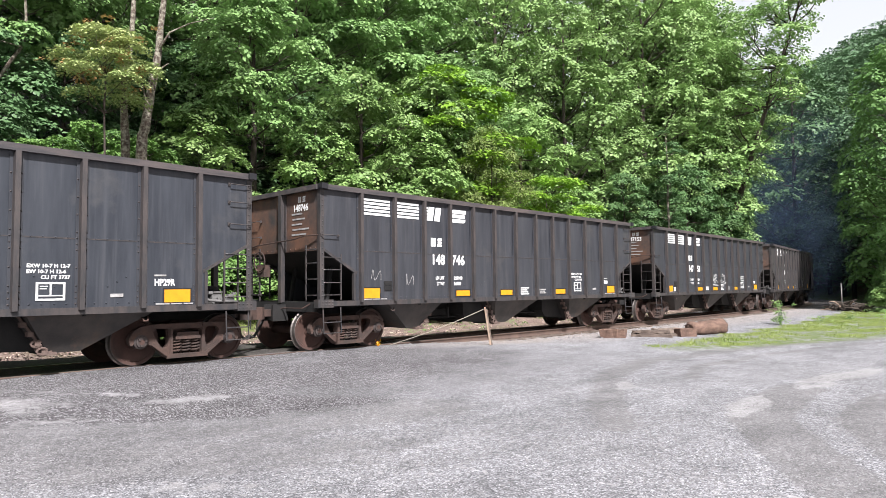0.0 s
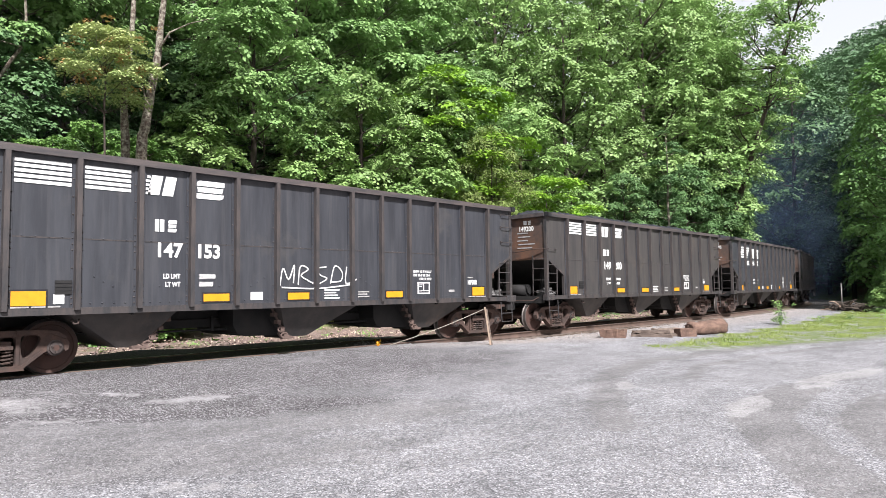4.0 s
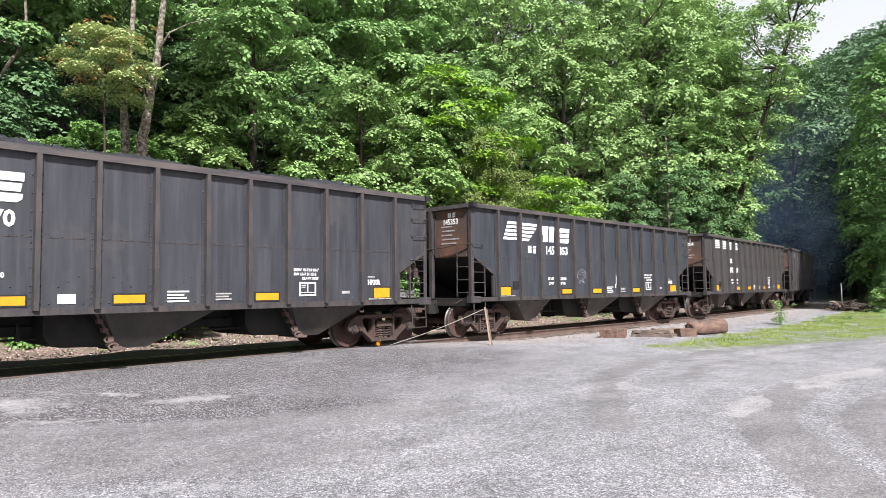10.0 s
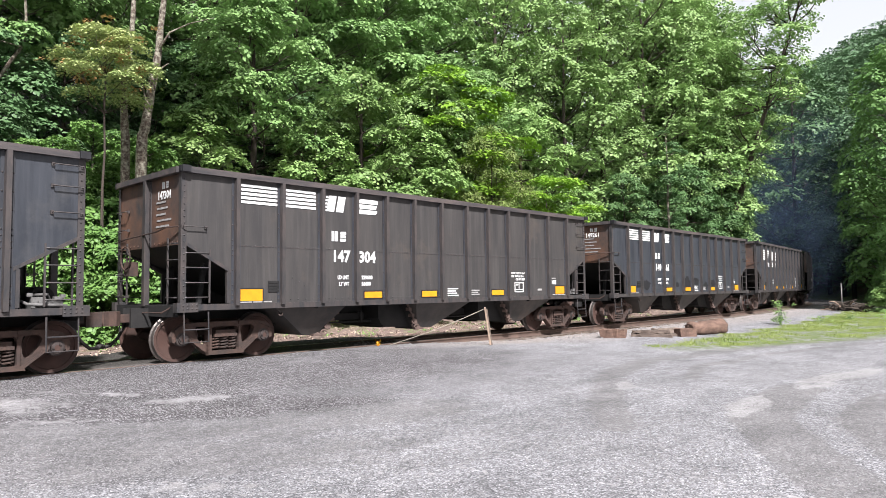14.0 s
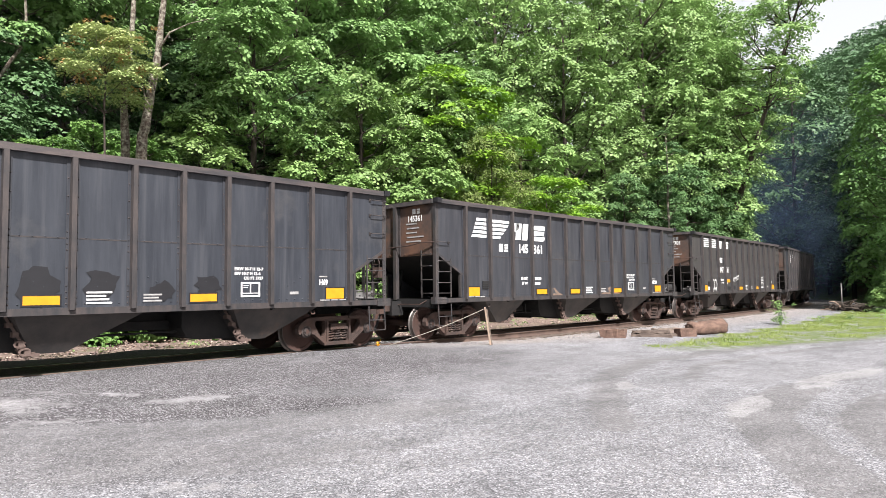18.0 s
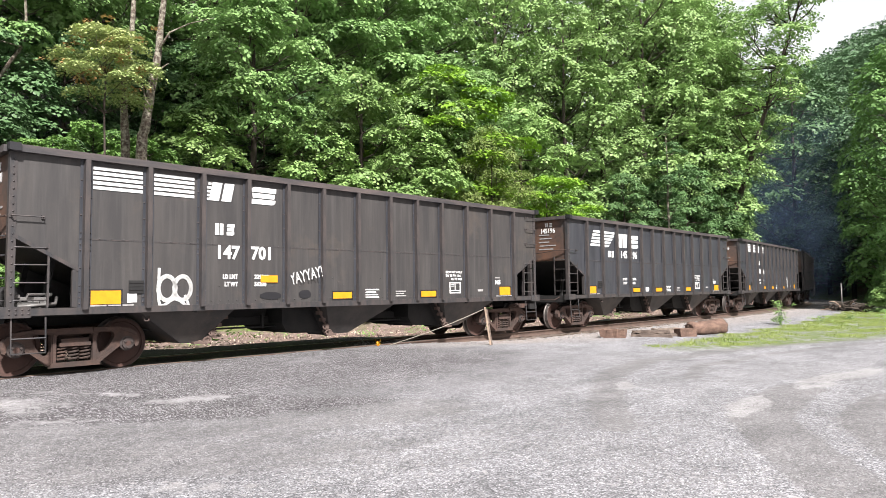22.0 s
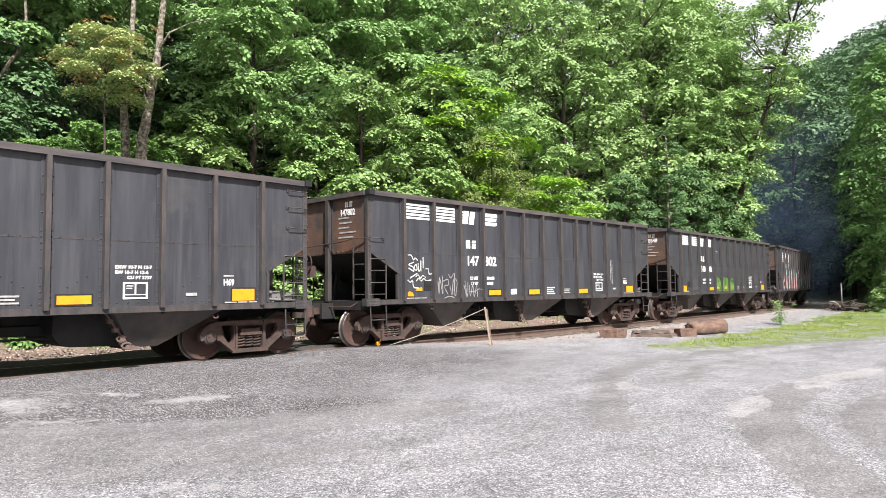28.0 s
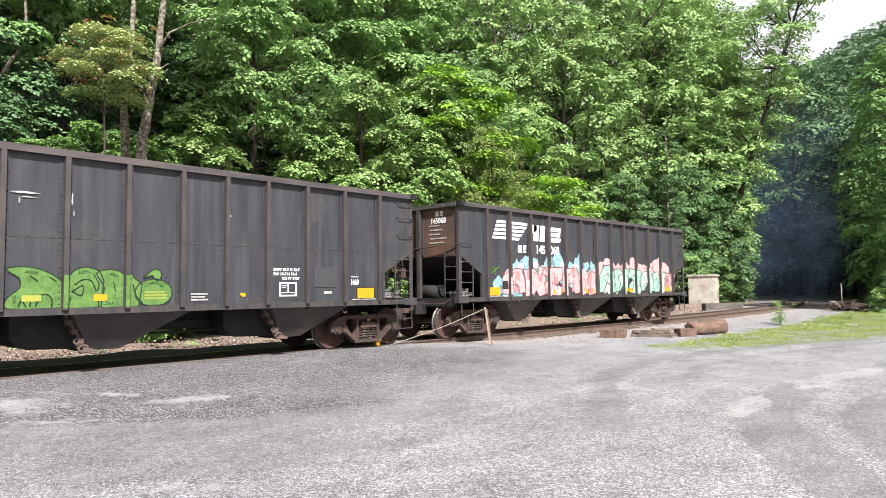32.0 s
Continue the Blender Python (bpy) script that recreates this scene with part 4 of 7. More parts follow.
    for _ in range(16):
        x, y, z, w = q.uniform(-6.92, -6.35), q.uniform(-1.28, -0.95), q.uniform(1.10, 1.36), q.uniform(0.025, 0.06)
        quad_box(bm, x - w, x + w, y - w, y + w, z - w * 0.7, z + w * 0.7)
    part("brake_valve", bm, VALVE, car, "dusty brake valve and pipework", bevel=0.01)
    bm = new_bm()
    quad_box(bm, -7.13, -6.95, 0.72, 1.02, 1.72, 2.02)
    tube(bm, [(-7.16, 0.87 + 0.24 * math.cos(g), 2.10 + 0.24 * math.sin(g)) for g in np.linspace(0, 2 * math.pi, 21)], 0.016, 5)
    tube(bm, [(-7.14, 0.63, 2.10), (-7.14, 1.11, 2.10)], 0.012, 4)
    part("hand_brake", bm, CAST, car, "rusty hand brake gear box", bevel=0.02)
    # centre sill and train line
    bm = new_bm()
    quad_box(bm, -e, e, -0.20, 0.20, 0.80, 1.12)
    quad_box(bm, -4.2, 4.6, -0.30, 0.30, 0.63, 0.80)
    part("centre_sill", bm, UNDER, car, bevel=0.01)
    bm = new_bm()
    tube(bm, [(-5.2, -0.5, 0.78), (-4.2, -0.5, 0.60), (0.0, -0.5, 0.58), (4.4, -0.5, 0.60), (5.2, -0.5, 0.78)], 0.022, 6)
    for x in (-3.9, -1.9, 0.2, 2.3, 4.2):
        quad_box(bm, x - 0.03, x + 0.03, -0.54, -0.46, 0.56, 0.86)
    part("brake_pipe", bm, UNDER, car, "dark brake pipe below the sill")
    u = lambda v: v - HALF
    hopper_part(car, [(u(2.1), 1.03), (u(3.05), 0.38), (u(3.42), 0.38), (u(4.0), 1.03)], False)
    hopper_part(car, [(u(6.25), 1.03), (u(6.62), 0.37), (u(7.15), 0.37), (u(8.35), 1.03)], True)
    hopper_part(car, [(u(10.1), 1.03), (u(10.55), 0.37), (u(11.05), 0.37), (u(12.2), 1.03)], True)
    # inner floor ridges between the hoppers
    for a, b in ((4.0, 6.25), (8.35, 10.1)):
        bm = new_bm()
        prism(bm, [(u(a), 1.03), (u(b), 1.03), (u((a + b) / 2), 1.5)], -1.46, 1.46)
        part("floor_ridge", bm, UNDER, car)
    for x in (-4.9, 4.9):
        bm = new_bm()
        tube(bm, [(x, -1.40, 0.93), (x + 0.03, -1.44, 0.86), (x + 0.09, -1.45, 0.86), (x + 0.12, -1.40, 0.93)], 0.018, 6)
        part("towing_loop", bm, CAST, car)
    meshes = {"wheel": build_wheelset(), "frame": build_side_frame(), "spring": build_springs(), "bolster": build_bolster()}
    for x in (-TRUCK, TRUCK):
        build_truck(car, x, meshes)
    return car


def coal_mesh(seed, rise):
    """A heap of lump coal, highest along the middle of the car."""
    nx, ny = 150, 30
    xs, ys = np.linspace(-HALF + 0.06, HALF - 0.06, nx), np.linspace(-1.45, 1.45, ny)
    r = np.random.RandomState(seed)
    x, y = np.meshgrid(xs, ys)
    edge = np.clip(1 - np.abs(y / 1.45) ** 2.2, 0, 1) * np.clip((HALF - np.abs(x)) / 1.3, 0, 1) ** 0.7
    wave = 0.5 + 0.5 * np.sin(x * 1.1 + seed) * 0.35 + 0.25 * np.sin(x * 2.7 + seed * 2.3)
    z = 3.36 + edge * (rise + 0.13 * (wave - 0.5)) + r.uniform(-0.06, 0.06, x.shape)
    x = x + r.uniform(-0.03, 0.03, x.shape) * (np.abs(x) < HALF - 0.2)
    idx = np.arange(nx * ny).reshape(ny, nx)
    f = np.stack([idx[:-1, :-1], idx[:-1, 1:], idx[1:, 1:], idx[1:, :-1]], -1).reshape(-1, 4)
    t = np.concatenate([f[:, [0, 1, 2]], f[:, [0, 2, 3]]])
    return arrays_mesh("coal_load", np.stack([x, y, z], -1).reshape(-1, 3), t, 3, [COAL])


# ---- markings ----
def text_mesh(words, size, mat, bold=0.0):
    cu = bpy.data.curves.new("marking", "FONT")
    cu.body, cu.size, cu.extrude, cu.offset, cu.resolution_u = words, size, 0.002, bold, 2
    ob = bpy.data.objects.new("marking", cu)
    scene.collection.objects.link(ob)
    me = bpy.data.meshes.new_from_object(ob.evaluated_get(bpy.context.evaluated_depsgraph_get()))
    bpy.data.objects.remove(ob)
    bpy.data.curves.remove(cu)
    me.materials.clear()
    me.materials.append(mat)
    return me


def on_side(name, me, car, uu, z, label="", stretch=1.0, lift=0.0):
    """A flat marking on the camera's side of the car, its lower left corner uu metres from the leading end."""
    o = part(name, me, None, car, label)
    o.matrix_basis = pose(uu - HALF, -SIDE - 0.010 - lift, z, 90, 0, 0) @ Matrix.Diagonal((stretch, 1, 1, 1))
    return o


def plates(rects, mat, name="marking", th=0.003):
    """Flat bars in x and y: quads given by their four corners."""
    bm = new_bm()
    for q in rects:
        a = [bm.verts.new((x, y, 0)) for x, y in q]
        b = [bm.verts.new((x, y, th)) for x, y in q]
        bm.faces.new(b)
        for i in range(len(q)):
            bm.faces.new((a[i], a[(i + 1) % len(q)], b[(i + 1) % len(q)], b[i]))
    return to_mesh(name, bm, mat)


def rect(x0, y0, x1, y1, lean=0.0):
    return [(x0, y0), (x1, y0), (x1 + lean * (y1 - y0), y1), (x0 + lean * (y1 - y0), y1)]


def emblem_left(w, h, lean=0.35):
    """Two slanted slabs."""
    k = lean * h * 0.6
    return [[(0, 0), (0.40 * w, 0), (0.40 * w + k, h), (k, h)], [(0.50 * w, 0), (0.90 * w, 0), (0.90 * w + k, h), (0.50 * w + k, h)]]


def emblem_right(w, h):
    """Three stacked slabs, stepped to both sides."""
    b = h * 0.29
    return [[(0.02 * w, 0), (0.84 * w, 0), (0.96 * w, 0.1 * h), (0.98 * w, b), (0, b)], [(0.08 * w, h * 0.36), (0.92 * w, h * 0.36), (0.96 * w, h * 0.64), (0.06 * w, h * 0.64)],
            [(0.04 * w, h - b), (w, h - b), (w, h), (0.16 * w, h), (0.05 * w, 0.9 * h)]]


MARK = {
    "bars": [plates([q], WHITE) for q in [rect(0, 0.085 * k, 0.84, 0.085 * k + 0.055) for k in range(5)]],
    "bars_b": [plates([q], WHITE) for q in [rect(0, 0.085 * k, 0.80, 0.085 * k + 0.055) for k in range(5)]],
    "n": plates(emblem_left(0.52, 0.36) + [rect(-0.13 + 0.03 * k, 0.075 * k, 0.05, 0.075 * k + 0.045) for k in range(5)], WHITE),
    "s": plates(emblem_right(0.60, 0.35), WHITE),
    "lean_bars": [plates([q], WHITE) for q in [[(0.02 + 0.05 * k, 0.118 * k), (0.67, 0.118 * k), (0.67, 0.118 * k + 0.08), (0.055 + 0.05 * k, 0.118 * k + 0.08)] for k in range(5)]],
    "point_bars": [plates([q], WHITE) for q in [[(0, 0.118 * k), (0.34 + 0.12 * k, 0.118 * k), (0.42 + 0.12 * k, 0.118 * k + 0.08), (0, 0.118 * k + 0.08)] for k in range(5)]],
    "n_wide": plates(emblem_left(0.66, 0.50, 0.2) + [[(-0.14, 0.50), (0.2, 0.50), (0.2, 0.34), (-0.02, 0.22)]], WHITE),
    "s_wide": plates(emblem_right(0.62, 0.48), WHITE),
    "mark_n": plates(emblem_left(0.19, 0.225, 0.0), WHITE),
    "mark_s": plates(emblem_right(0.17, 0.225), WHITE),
    "yellow_big": plates([rect(0, 0, 0.50, 0.235)], YELLOW),
    "yellow": plates([rect(0, 0, 0.54, 0.145)], YELLOW),
    "white_line": plates([rect(0, 0, 0.26, 0.024), rect(0.29, 0, 0.50, 0.024), rect(0.53, 0, 0.72, 0.024)], FADED),
    "lines": plates([rect(0, 0.06 * k, 0.42 - 0.05 * (k % 3), 0.06 * k + 0.03) for k in range(4)], WHITE),
    "lines_small": plates([rect(0, 0.055 * k, 0.34 - 0.06 * (k % 2), 0.055 * k + 0.03) for k in range(3)], FADED),
    "dimensions": [text_mesh(w, 0.082, WHITE, 0.003) for w in ("EXW 10-7 H 12-7", "EW 10-7 H 12-6", "CU FT 3737")],
    "square_frame": plates([rect(0, 0, 0.44, 0.032), rect(0, 0.268, 0.44, 0.30), rect(0, 0.032, 0.036, 0.268), rect(0.404, 0.032, 0.44, 0.268), rect(0.036, 0.070, 0.404, 0.086), rect(0.205, 0.086, 0.232, 0.268),
                            rect(0.06, 0.225, 0.18, 0.240), rect(0.06, 0.185, 0.16, 0.200)], WHITE),
    "plate_edge": plates([rect(-0.028, -0.028, 0.568, 0.173)], DARKPATCH, th=0.002),
    "plate_edge_big": plates([rect(-0.028, -0.028, 0.528, 0.263)], DARKPATCH, th=0.002),
    "small_plate": plates([rect(0, 0, 0.22, 0.06)], FADED),
    "code_lines": plates([rect(0, 0, 0.22, 0.03)], FADED),
    "white_tag": plates([rect(0, 0, 0.28, 0.16)], WHITE),
    "grey_plate": plates([rect(0, 0.06 * k, 0.26, 0.06 * k + 0.05) for k in range(4)], UNDER, th=0.012),
    "end_rows": plates([rect(0.3 * (k % 2) * 0.1, 0.12 * k, 0.58 + 0.1 * (k % 2) - 0.16 * (k > 1), 0.12 * k + 0.038) for k in range(5)], FADED),
    "weights": text_mesh("LD LMT", 0.12, WHITE, 0.004),
    "weights_b": text_mesh("LT WT", 0.12, WHITE, 0.004),
}


def mark_car(car, number, wide, load, code="", ident=0):
    """Lettering, reflectors and plates on one car."""
    a, b = number[:3], number[3:]
    if wide:
        for me in MARK["lean_bars"]:
            on_side("emblem_bar", me, car, 1.40, 2.82, "white slanted emblem bar")
        for me in MARK["point_bars"]:
            on_side("emblem_bar", me, car, 2.33, 2.81)
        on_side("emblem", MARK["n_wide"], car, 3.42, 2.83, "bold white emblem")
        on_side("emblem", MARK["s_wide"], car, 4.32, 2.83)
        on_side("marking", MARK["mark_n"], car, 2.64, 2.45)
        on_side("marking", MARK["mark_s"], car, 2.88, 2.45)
        on_side("car_number", text_mesh(a, 0.36, WHITE, 0.012), car, 3.54, 2.45, "white stencilled number", 0.96)
        on_side("car_number", text_mesh(b, 0.36, WHITE, 0.012), car, 4.31, 2.45, "", 0.96)
    else:
        for me in MARK["bars"]:
            on_side("emblem_bar", me, car, 1.24, 3.165, "white emblem bar")
        for me in MARK["bars_b"]:
            on_side("emblem_bar", me, car, 2.26, 3.165)
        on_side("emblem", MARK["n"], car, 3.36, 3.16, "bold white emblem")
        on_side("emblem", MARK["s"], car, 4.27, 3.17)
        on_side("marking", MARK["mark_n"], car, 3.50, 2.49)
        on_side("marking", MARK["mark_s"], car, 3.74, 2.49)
        on_side("car_number", text_mesh(a, 0.36, WHITE, 0.012), car, 3.50, 2.03, "white stencilled number", 0.96, 0.008)
        on_side("car_number", text_mesh(b, 0.36, WHITE, 0.012), car, 4.28, 2.03, "", 0.96, 0.008)
    on_side("weight_marking", MARK["weights"], car, 3.66, 1.63, "", 0.8, 0.008)
    on_side("weight_marking", MARK["weights_b"], car, 3.70, 1.48, "", 0.8, 0.008)
    for z, w in ((1.63, load[0]), (1.48, load[1])):
        on_side("weight_marking", text_mesh(w, 0.12, WHITE, 0.004), car, 4.36, z, "", 0.93, 0.008)
    if ident == 12:
        for q in ([(1.28, 1.21), (1.50, 1.20), (1.48, 1.25), (1.43, 1.31), (1.33, 1.33), (1.28, 1.29)], [(1.54, 1.34), (1.60, 1.40), (1.78, 1.44), (1.79, 1.34)]):
            on_side("reflector", plates([q], YELLOW), car, 0, 0, "torn scrap of yellow reflective plate", 1, 0.0105)
    else:
        on_side("reflector", MARK["yellow_big"], car, 1.23, 1.18, "yellow reflective plate", 1, 0.0105)
    on_side("marking", MARK["white_line"], car, 1.23, 1.145, "", 1, 0.008)
    on_side("small_panel", MARK["grey_plate"], car, 1.86, 1.36, "", 1, 0.008)
    for uu in {9: (6.35, 9.14), 13: (4.45,)}.get(ident, (4.45, 6.35, 9.14)):
        on_side("reflector", MARK["yellow"], car, uu, 1.19, "yellow reflective plate", 1, 0.0105)
        on_side("reflector_backing", MARK["plate_edge"], car, uu, 1.19, "", 1, 0.008)
    for uu, z in ((1.23, 1.18), (12.32, 1.19))[ident == 12:]:
        on_side("reflector_backing", MARK["plate_edge_big"], car, uu, z, "", 1, 0.008)
    on_side("reflector", MARK["yellow_big"], car, 12.32, 1.19, "yellow reflective plate", 1, 0.0105)
    on_side("marking", MARK["white_line"], car, 12.16, 1.15, "", 1, 0.008)
    on_side("marking", MARK["lines"], car, 7.30, 1.19, "", 1, 0.008)
    on_side("marking", MARK["lines_small"], car, 8.26, 1.21, "", 1, 0.008)
    for k, me in enumerate(MARK["dimensions"]):
        on_side("dimension_marking", me, car, (10.06, 10.06, 10.27)[k], 1.80 - 0.093 * k, "", 1.06, 0.008)
    on_side("marking", MARK["square_frame"], car, 10.20, 1.26, "white outlined stencil square", 1, 0.008)
    on_side("small_plate", MARK["small_plate"], car, 11.36, 1.30, "", 1, 0.008)
    if ident in (2, 9):
        on_side("small_plate", MARK["white_tag"], car, 1.84, 1.20, "", 0.6, 0.008)
    if ident in (2, 4, 10, 12):
        on_side("small_plate", MARK["white_tag"], car, 5.46, 1.20, "", 1, 0.008)
    if code:
        on_side("marking", text_mesh(code, 0.17, WHITE, 0.006), car, 12.13, 1.50, "", 0.8, 0.008)
        on_side("marking", MARK["code_lines"], car, 12.13, 1.67, "", 1, 0.008)
    e = part("car_number", text_mesh(number, 0.22, WHITE, 0.006), None, car, "white stencilled number")
    e.matrix_basis = pose(-HALF + 0.012, -0.42, 3.22, 90, 0, -90) @ Matrix.Diagonal((0.9, 1, 1, 1))
    r = part("marking", MARK["end_rows"], None, car)
    r.matrix_basis = pose(-HALF + 0.014, -0.36, 2.66, 90, 0, -90)
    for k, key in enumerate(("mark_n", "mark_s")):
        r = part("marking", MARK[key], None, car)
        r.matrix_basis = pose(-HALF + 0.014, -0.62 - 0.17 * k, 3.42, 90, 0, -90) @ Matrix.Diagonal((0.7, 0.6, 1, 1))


# number, wide emblem, weights, class code, brown paint, coal height
CARS = [
    ("148612", False, ("230000", "56000"), "HP29R", False, 0.12),
    ("148746", False, ("229900", "56100"), "H69", False, 0.08),
    ("147153", False, ("230000", "56000"), "HP28R", False, 0.12),
    ("149200", False, ("230000", "56000"), "H69", True, 0.34),
    ("146370", True, ("228700", "57300"), "HP30R", False, 0.34),
    ("145353", True, ("228900", "57100"), "HP28R", False, 0.12),
    ("147304", False, ("229600", "56400"), "M65", True, 0.10),
    ("149261", False, ("229900", "56100"), "H69", False, 0.10),
    ("145361", True, ("229200", "56800"), "HP28R", False, 0.12),
    ("147701", False, ("229800", "56200"), "M65", True, 0.14),
    ("145196", True, ("229000", "57000"), "HP28R", False, 0.10),
    ("148646", False, ("230000", "56000"), "H69", False, 0.10),
    ("147802", False, ("230000", "56000"), "M65", False, 0.14),
    ("148548", False, ("230000", "56000"), "H69", False, 0.28),
    ("145068", True, ("231100", "56000"), "", False, 0.12),
]
prototype = build_car()
train = [prototype] + [copy_thing(prototype, Matrix()) for _ in CARS[1:]]
heaps = [coal_mesh(1, 0.34), coal_mesh(2, 0.56), coal_mesh(3, 0.70)]
for i, (car, (number, wide, load, code, brown, rise)) in enumerate(zip(train, CARS)):
    part("coal_load", heaps[0 if rise < 0.2 else 1 if rise < 0.3 else 2], None, car, "heaped black lump coal")
    mark_car(car, number, wide, load, code, i)
    if i == 9:
        on_side("reflector", MARK["yellow"], car, 4.5, 1.555, "yellow reflective plate over the weights", 0.75, 0.016)
        for c in car.children:
            if c.name.split(".")[0] == "brake_valve":
                c.material_slots[0].link = "OBJECT"
                c.material_slots[0].material = DUSTMETAL
    if i not in (3, 9, 14):
        for c in car.children:
            if c.name.split(".")[0] in ("air_reservoir", "brake_valve"):
                c.matrix_basis = Matrix.Diagonal((-1, 1, 1, 1))
    if brown or i in (0, 5, 7):
        car["label"] = ("brown-black" if brown else "blue-black") + " weathered open-top coal hopper car on rails"
        for c in car.children:
            if c.name.split(".")[0] in ("side_sheet", "lower_side_sheet"):
                c.material_slots[0].link = "OBJECT"
                c.material_slots[0].material = BROWN if brown else BLUISH


# ---- spray paint and patches on some cars ----
def puff(cx, cz, rx, rz, seed, n=18, rough=0.10):
    r = random.Random(seed)
    return [(cx + rx * math.cos(a) * (1 + r.uniform(-rough, rough)), cz + rz * math.sin(a) * (1 + r.uniform(-rough, rough))) for a in (2 * math.pi * k / n for k in range(n))]


def stroke(pts, w):
    """Strips along a bent line, as quads."""
    out = []
    for (ax, ay), (bx, by) in zip(pts, pts[1:]):
        l = math.hypot(bx - ax, by - ay) or 1
        nx, ny = -(by - ay) / l * w / 2, (bx - ax) / l * w / 2
        ex, ey = (bx - ax) / l * w * 0.4, (by - ay) / l * w * 0.4
        out.append([(ax - nx - ex, ay - ny - ey), (bx - nx + ex, by - ny + ey), (bx + nx + ex, by + ny + ey), (ax + nx - ex, ay + ny - ey)])
    return out


def curve_line(pts, n=6):
    """A smooth line through points."""
    out = []
    for i in range(len(pts) - 1):
        p = [pts[max(i - 1, 0)], pts[i], pts[i + 1], pts[min(i + 2, len(pts) - 1)]]
        for k in range(n):
            q = k / n
            out.append(tuple(0.5 * (2 * p[1][j] + (p[2][j] - p[0][j]) * q + (2 * p[0][j] - 5 * p[1][j] + 4 * p[2][j] - p[3][j]) * q * q
                                    + (3 * p[1][j] - p[0][j] - 3 * p[2][j] + p[3][j]) * q ** 3) for j in (0, 1)))
    return out + [pts[-1]]


def paint(car, polys, mat, lift, label=""):
    o = on_side("spray_paint", plates(polys, mat, "spray_paint", 0.0015), car, 0, 0, label, 1, lift)
    return tagged(o, label or "spray paint strokes", kind="stuff") if len(polys) > 1 else o


def rib_paint(car, spans, mat):
    """The same paint where it crosses the ribs: (rib, low, high)."""
    for k, lo, hi in spans:
        paint(car, [rect(RIBS[k] + HALF - 0.036, lo, RIBS[k] + HALF + 0.036, hi)], mat, 0.101)


def green_piece(car):
    """Rounded letters that lean on one another, each with a thin dark outline."""
    oval = [(7.55 + 0.34 * math.cos(a), max(1.14, 1.37 + 0.25 * math.sin(a))) for a in (2 * math.pi * k / 18 for k in range(18))]
    body = [curve_line([(6.12, 1.14), (5.25, 1.14), (5.25, 1.32), (5.40, 1.46), (5.40, 1.62), (5.22, 1.76), (5.42, 1.81), (5.70, 1.77), (5.96, 1.63), (6.10, 1.46)], 3),
            curve_line([(6.64, 1.14), (6.06, 1.14), (6.12, 1.45), (5.97, 1.70), (6.12, 1.67), (6.24, 1.78), (6.42, 1.81), (6.60, 1.75), (6.68, 1.58)], 3),
            curve_line([(7.10, 1.14), (6.60, 1.14), (6.70, 1.45), (6.56, 1.71), (6.78, 1.78), (6.96, 1.74), (7.08, 1.62)], 3),
            curve_line([(7.28, 1.14), (7.05, 1.14), (7.09, 1.50), (7.04, 1.70), (7.13, 1.73), (7.22, 1.62), (7.34, 1.52)], 3),
            oval, curve_line([(7.36, 1.64), (7.50, 1.77), (7.62, 1.80), (7.69, 1.69), (7.62, 1.58), (7.52, 1.68)], 3)]
    for k, ring in enumerate(body):
        paint(car, [ring], SPRAY_GREEN, 0.0088 + 0.0004 * k, "green spray-painted rounded letter")
        paint(car, stroke(ring + ring[:1], 0.022), SPRAY_DARK, 0.0114 + 0.0004 * k)
    lines = [[(5.62, 1.33), (5.80, 1.36), (5.88, 1.26), (5.87, 1.14)], [(5.55, 1.66), (5.66, 1.58)], [(5.84, 1.64), (5.93, 1.58)], [(6.18, 1.40), (6.34, 1.50), (6.33, 1.34), (6.18, 1.40)], [(6.22, 1.52), (6.34, 1.60), (6.48, 1.58), (6.56, 1.40)],
             [(6.52, 1.70), (6.60, 1.52), (6.58, 1.42)], [(6.66, 1.34), (6.74, 1.22)], [(6.84, 1.56), (6.88, 1.40)], [(7.18, 1.52), (7.22, 1.34), (7.34, 1.20)], [(5.40, 1.17), (5.44, 1.27), (5.50, 1.17)], [(5.56, 1.17), (5.58, 1.27), (5.66, 1.26), (5.64, 1.17)]]
    for ln in lines:
        paint(car, stroke(curve_line(ln), 0.020), SPRAY_DARK, 0.0142)
    shine = [[(5.34, 1.20), (5.34, 1.36)], [(5.48, 1.74), (5.68, 1.70)], [(6.26, 1.72), (6.44, 1.75)], [(6.78, 1.71), (6.92, 1.66)], [(7.36, 1.48), (7.55, 1.55), (7.74, 1.46)], [(6.70, 1.20), (6.98, 1.18)], [(6.14, 1.22), (6.16, 1.34)]]
    for ln in shine:
        paint(car, stroke(curve_line(ln), 0.045), SPRAY_LIME, 0.0136)
    rib_paint(car, [(5, 1.13, 1.68), (6, 1.13, 1.68)], SPRAY_GREEN)
    on_side("reflector", plates([rect(0, 0, 0.28, 0.10)], SPRAY_YELLOW), car, 5.44, 1.25, "yellow plate dulled by green spray", 1, 0.0150)
    on_side("reflector", plates([rect(0, 0, 0.22, 0.11)], YELLOW), car, 6.52, 1.24, "", 1, 0.0155)
    for k in range(3):
        on_side("marking", plates([rect(0, 0, 0.42 - 0.05 * (k == 2), 0.022)], SPRAY_YELLOW), car, 7.38, 1.26 + 0.055 * k, "", 1, 0.0150)
    on_side("reflector", plates([[(0, 0.04), (0.05, 0), (0.12, 0.0), (0.14, 0.05), (0.08, 0.08), (0, 0.07)]], YELLOW), car, 9.28, 1.27, "torn scrap of yellow reflective plate", 1, 0.0090)
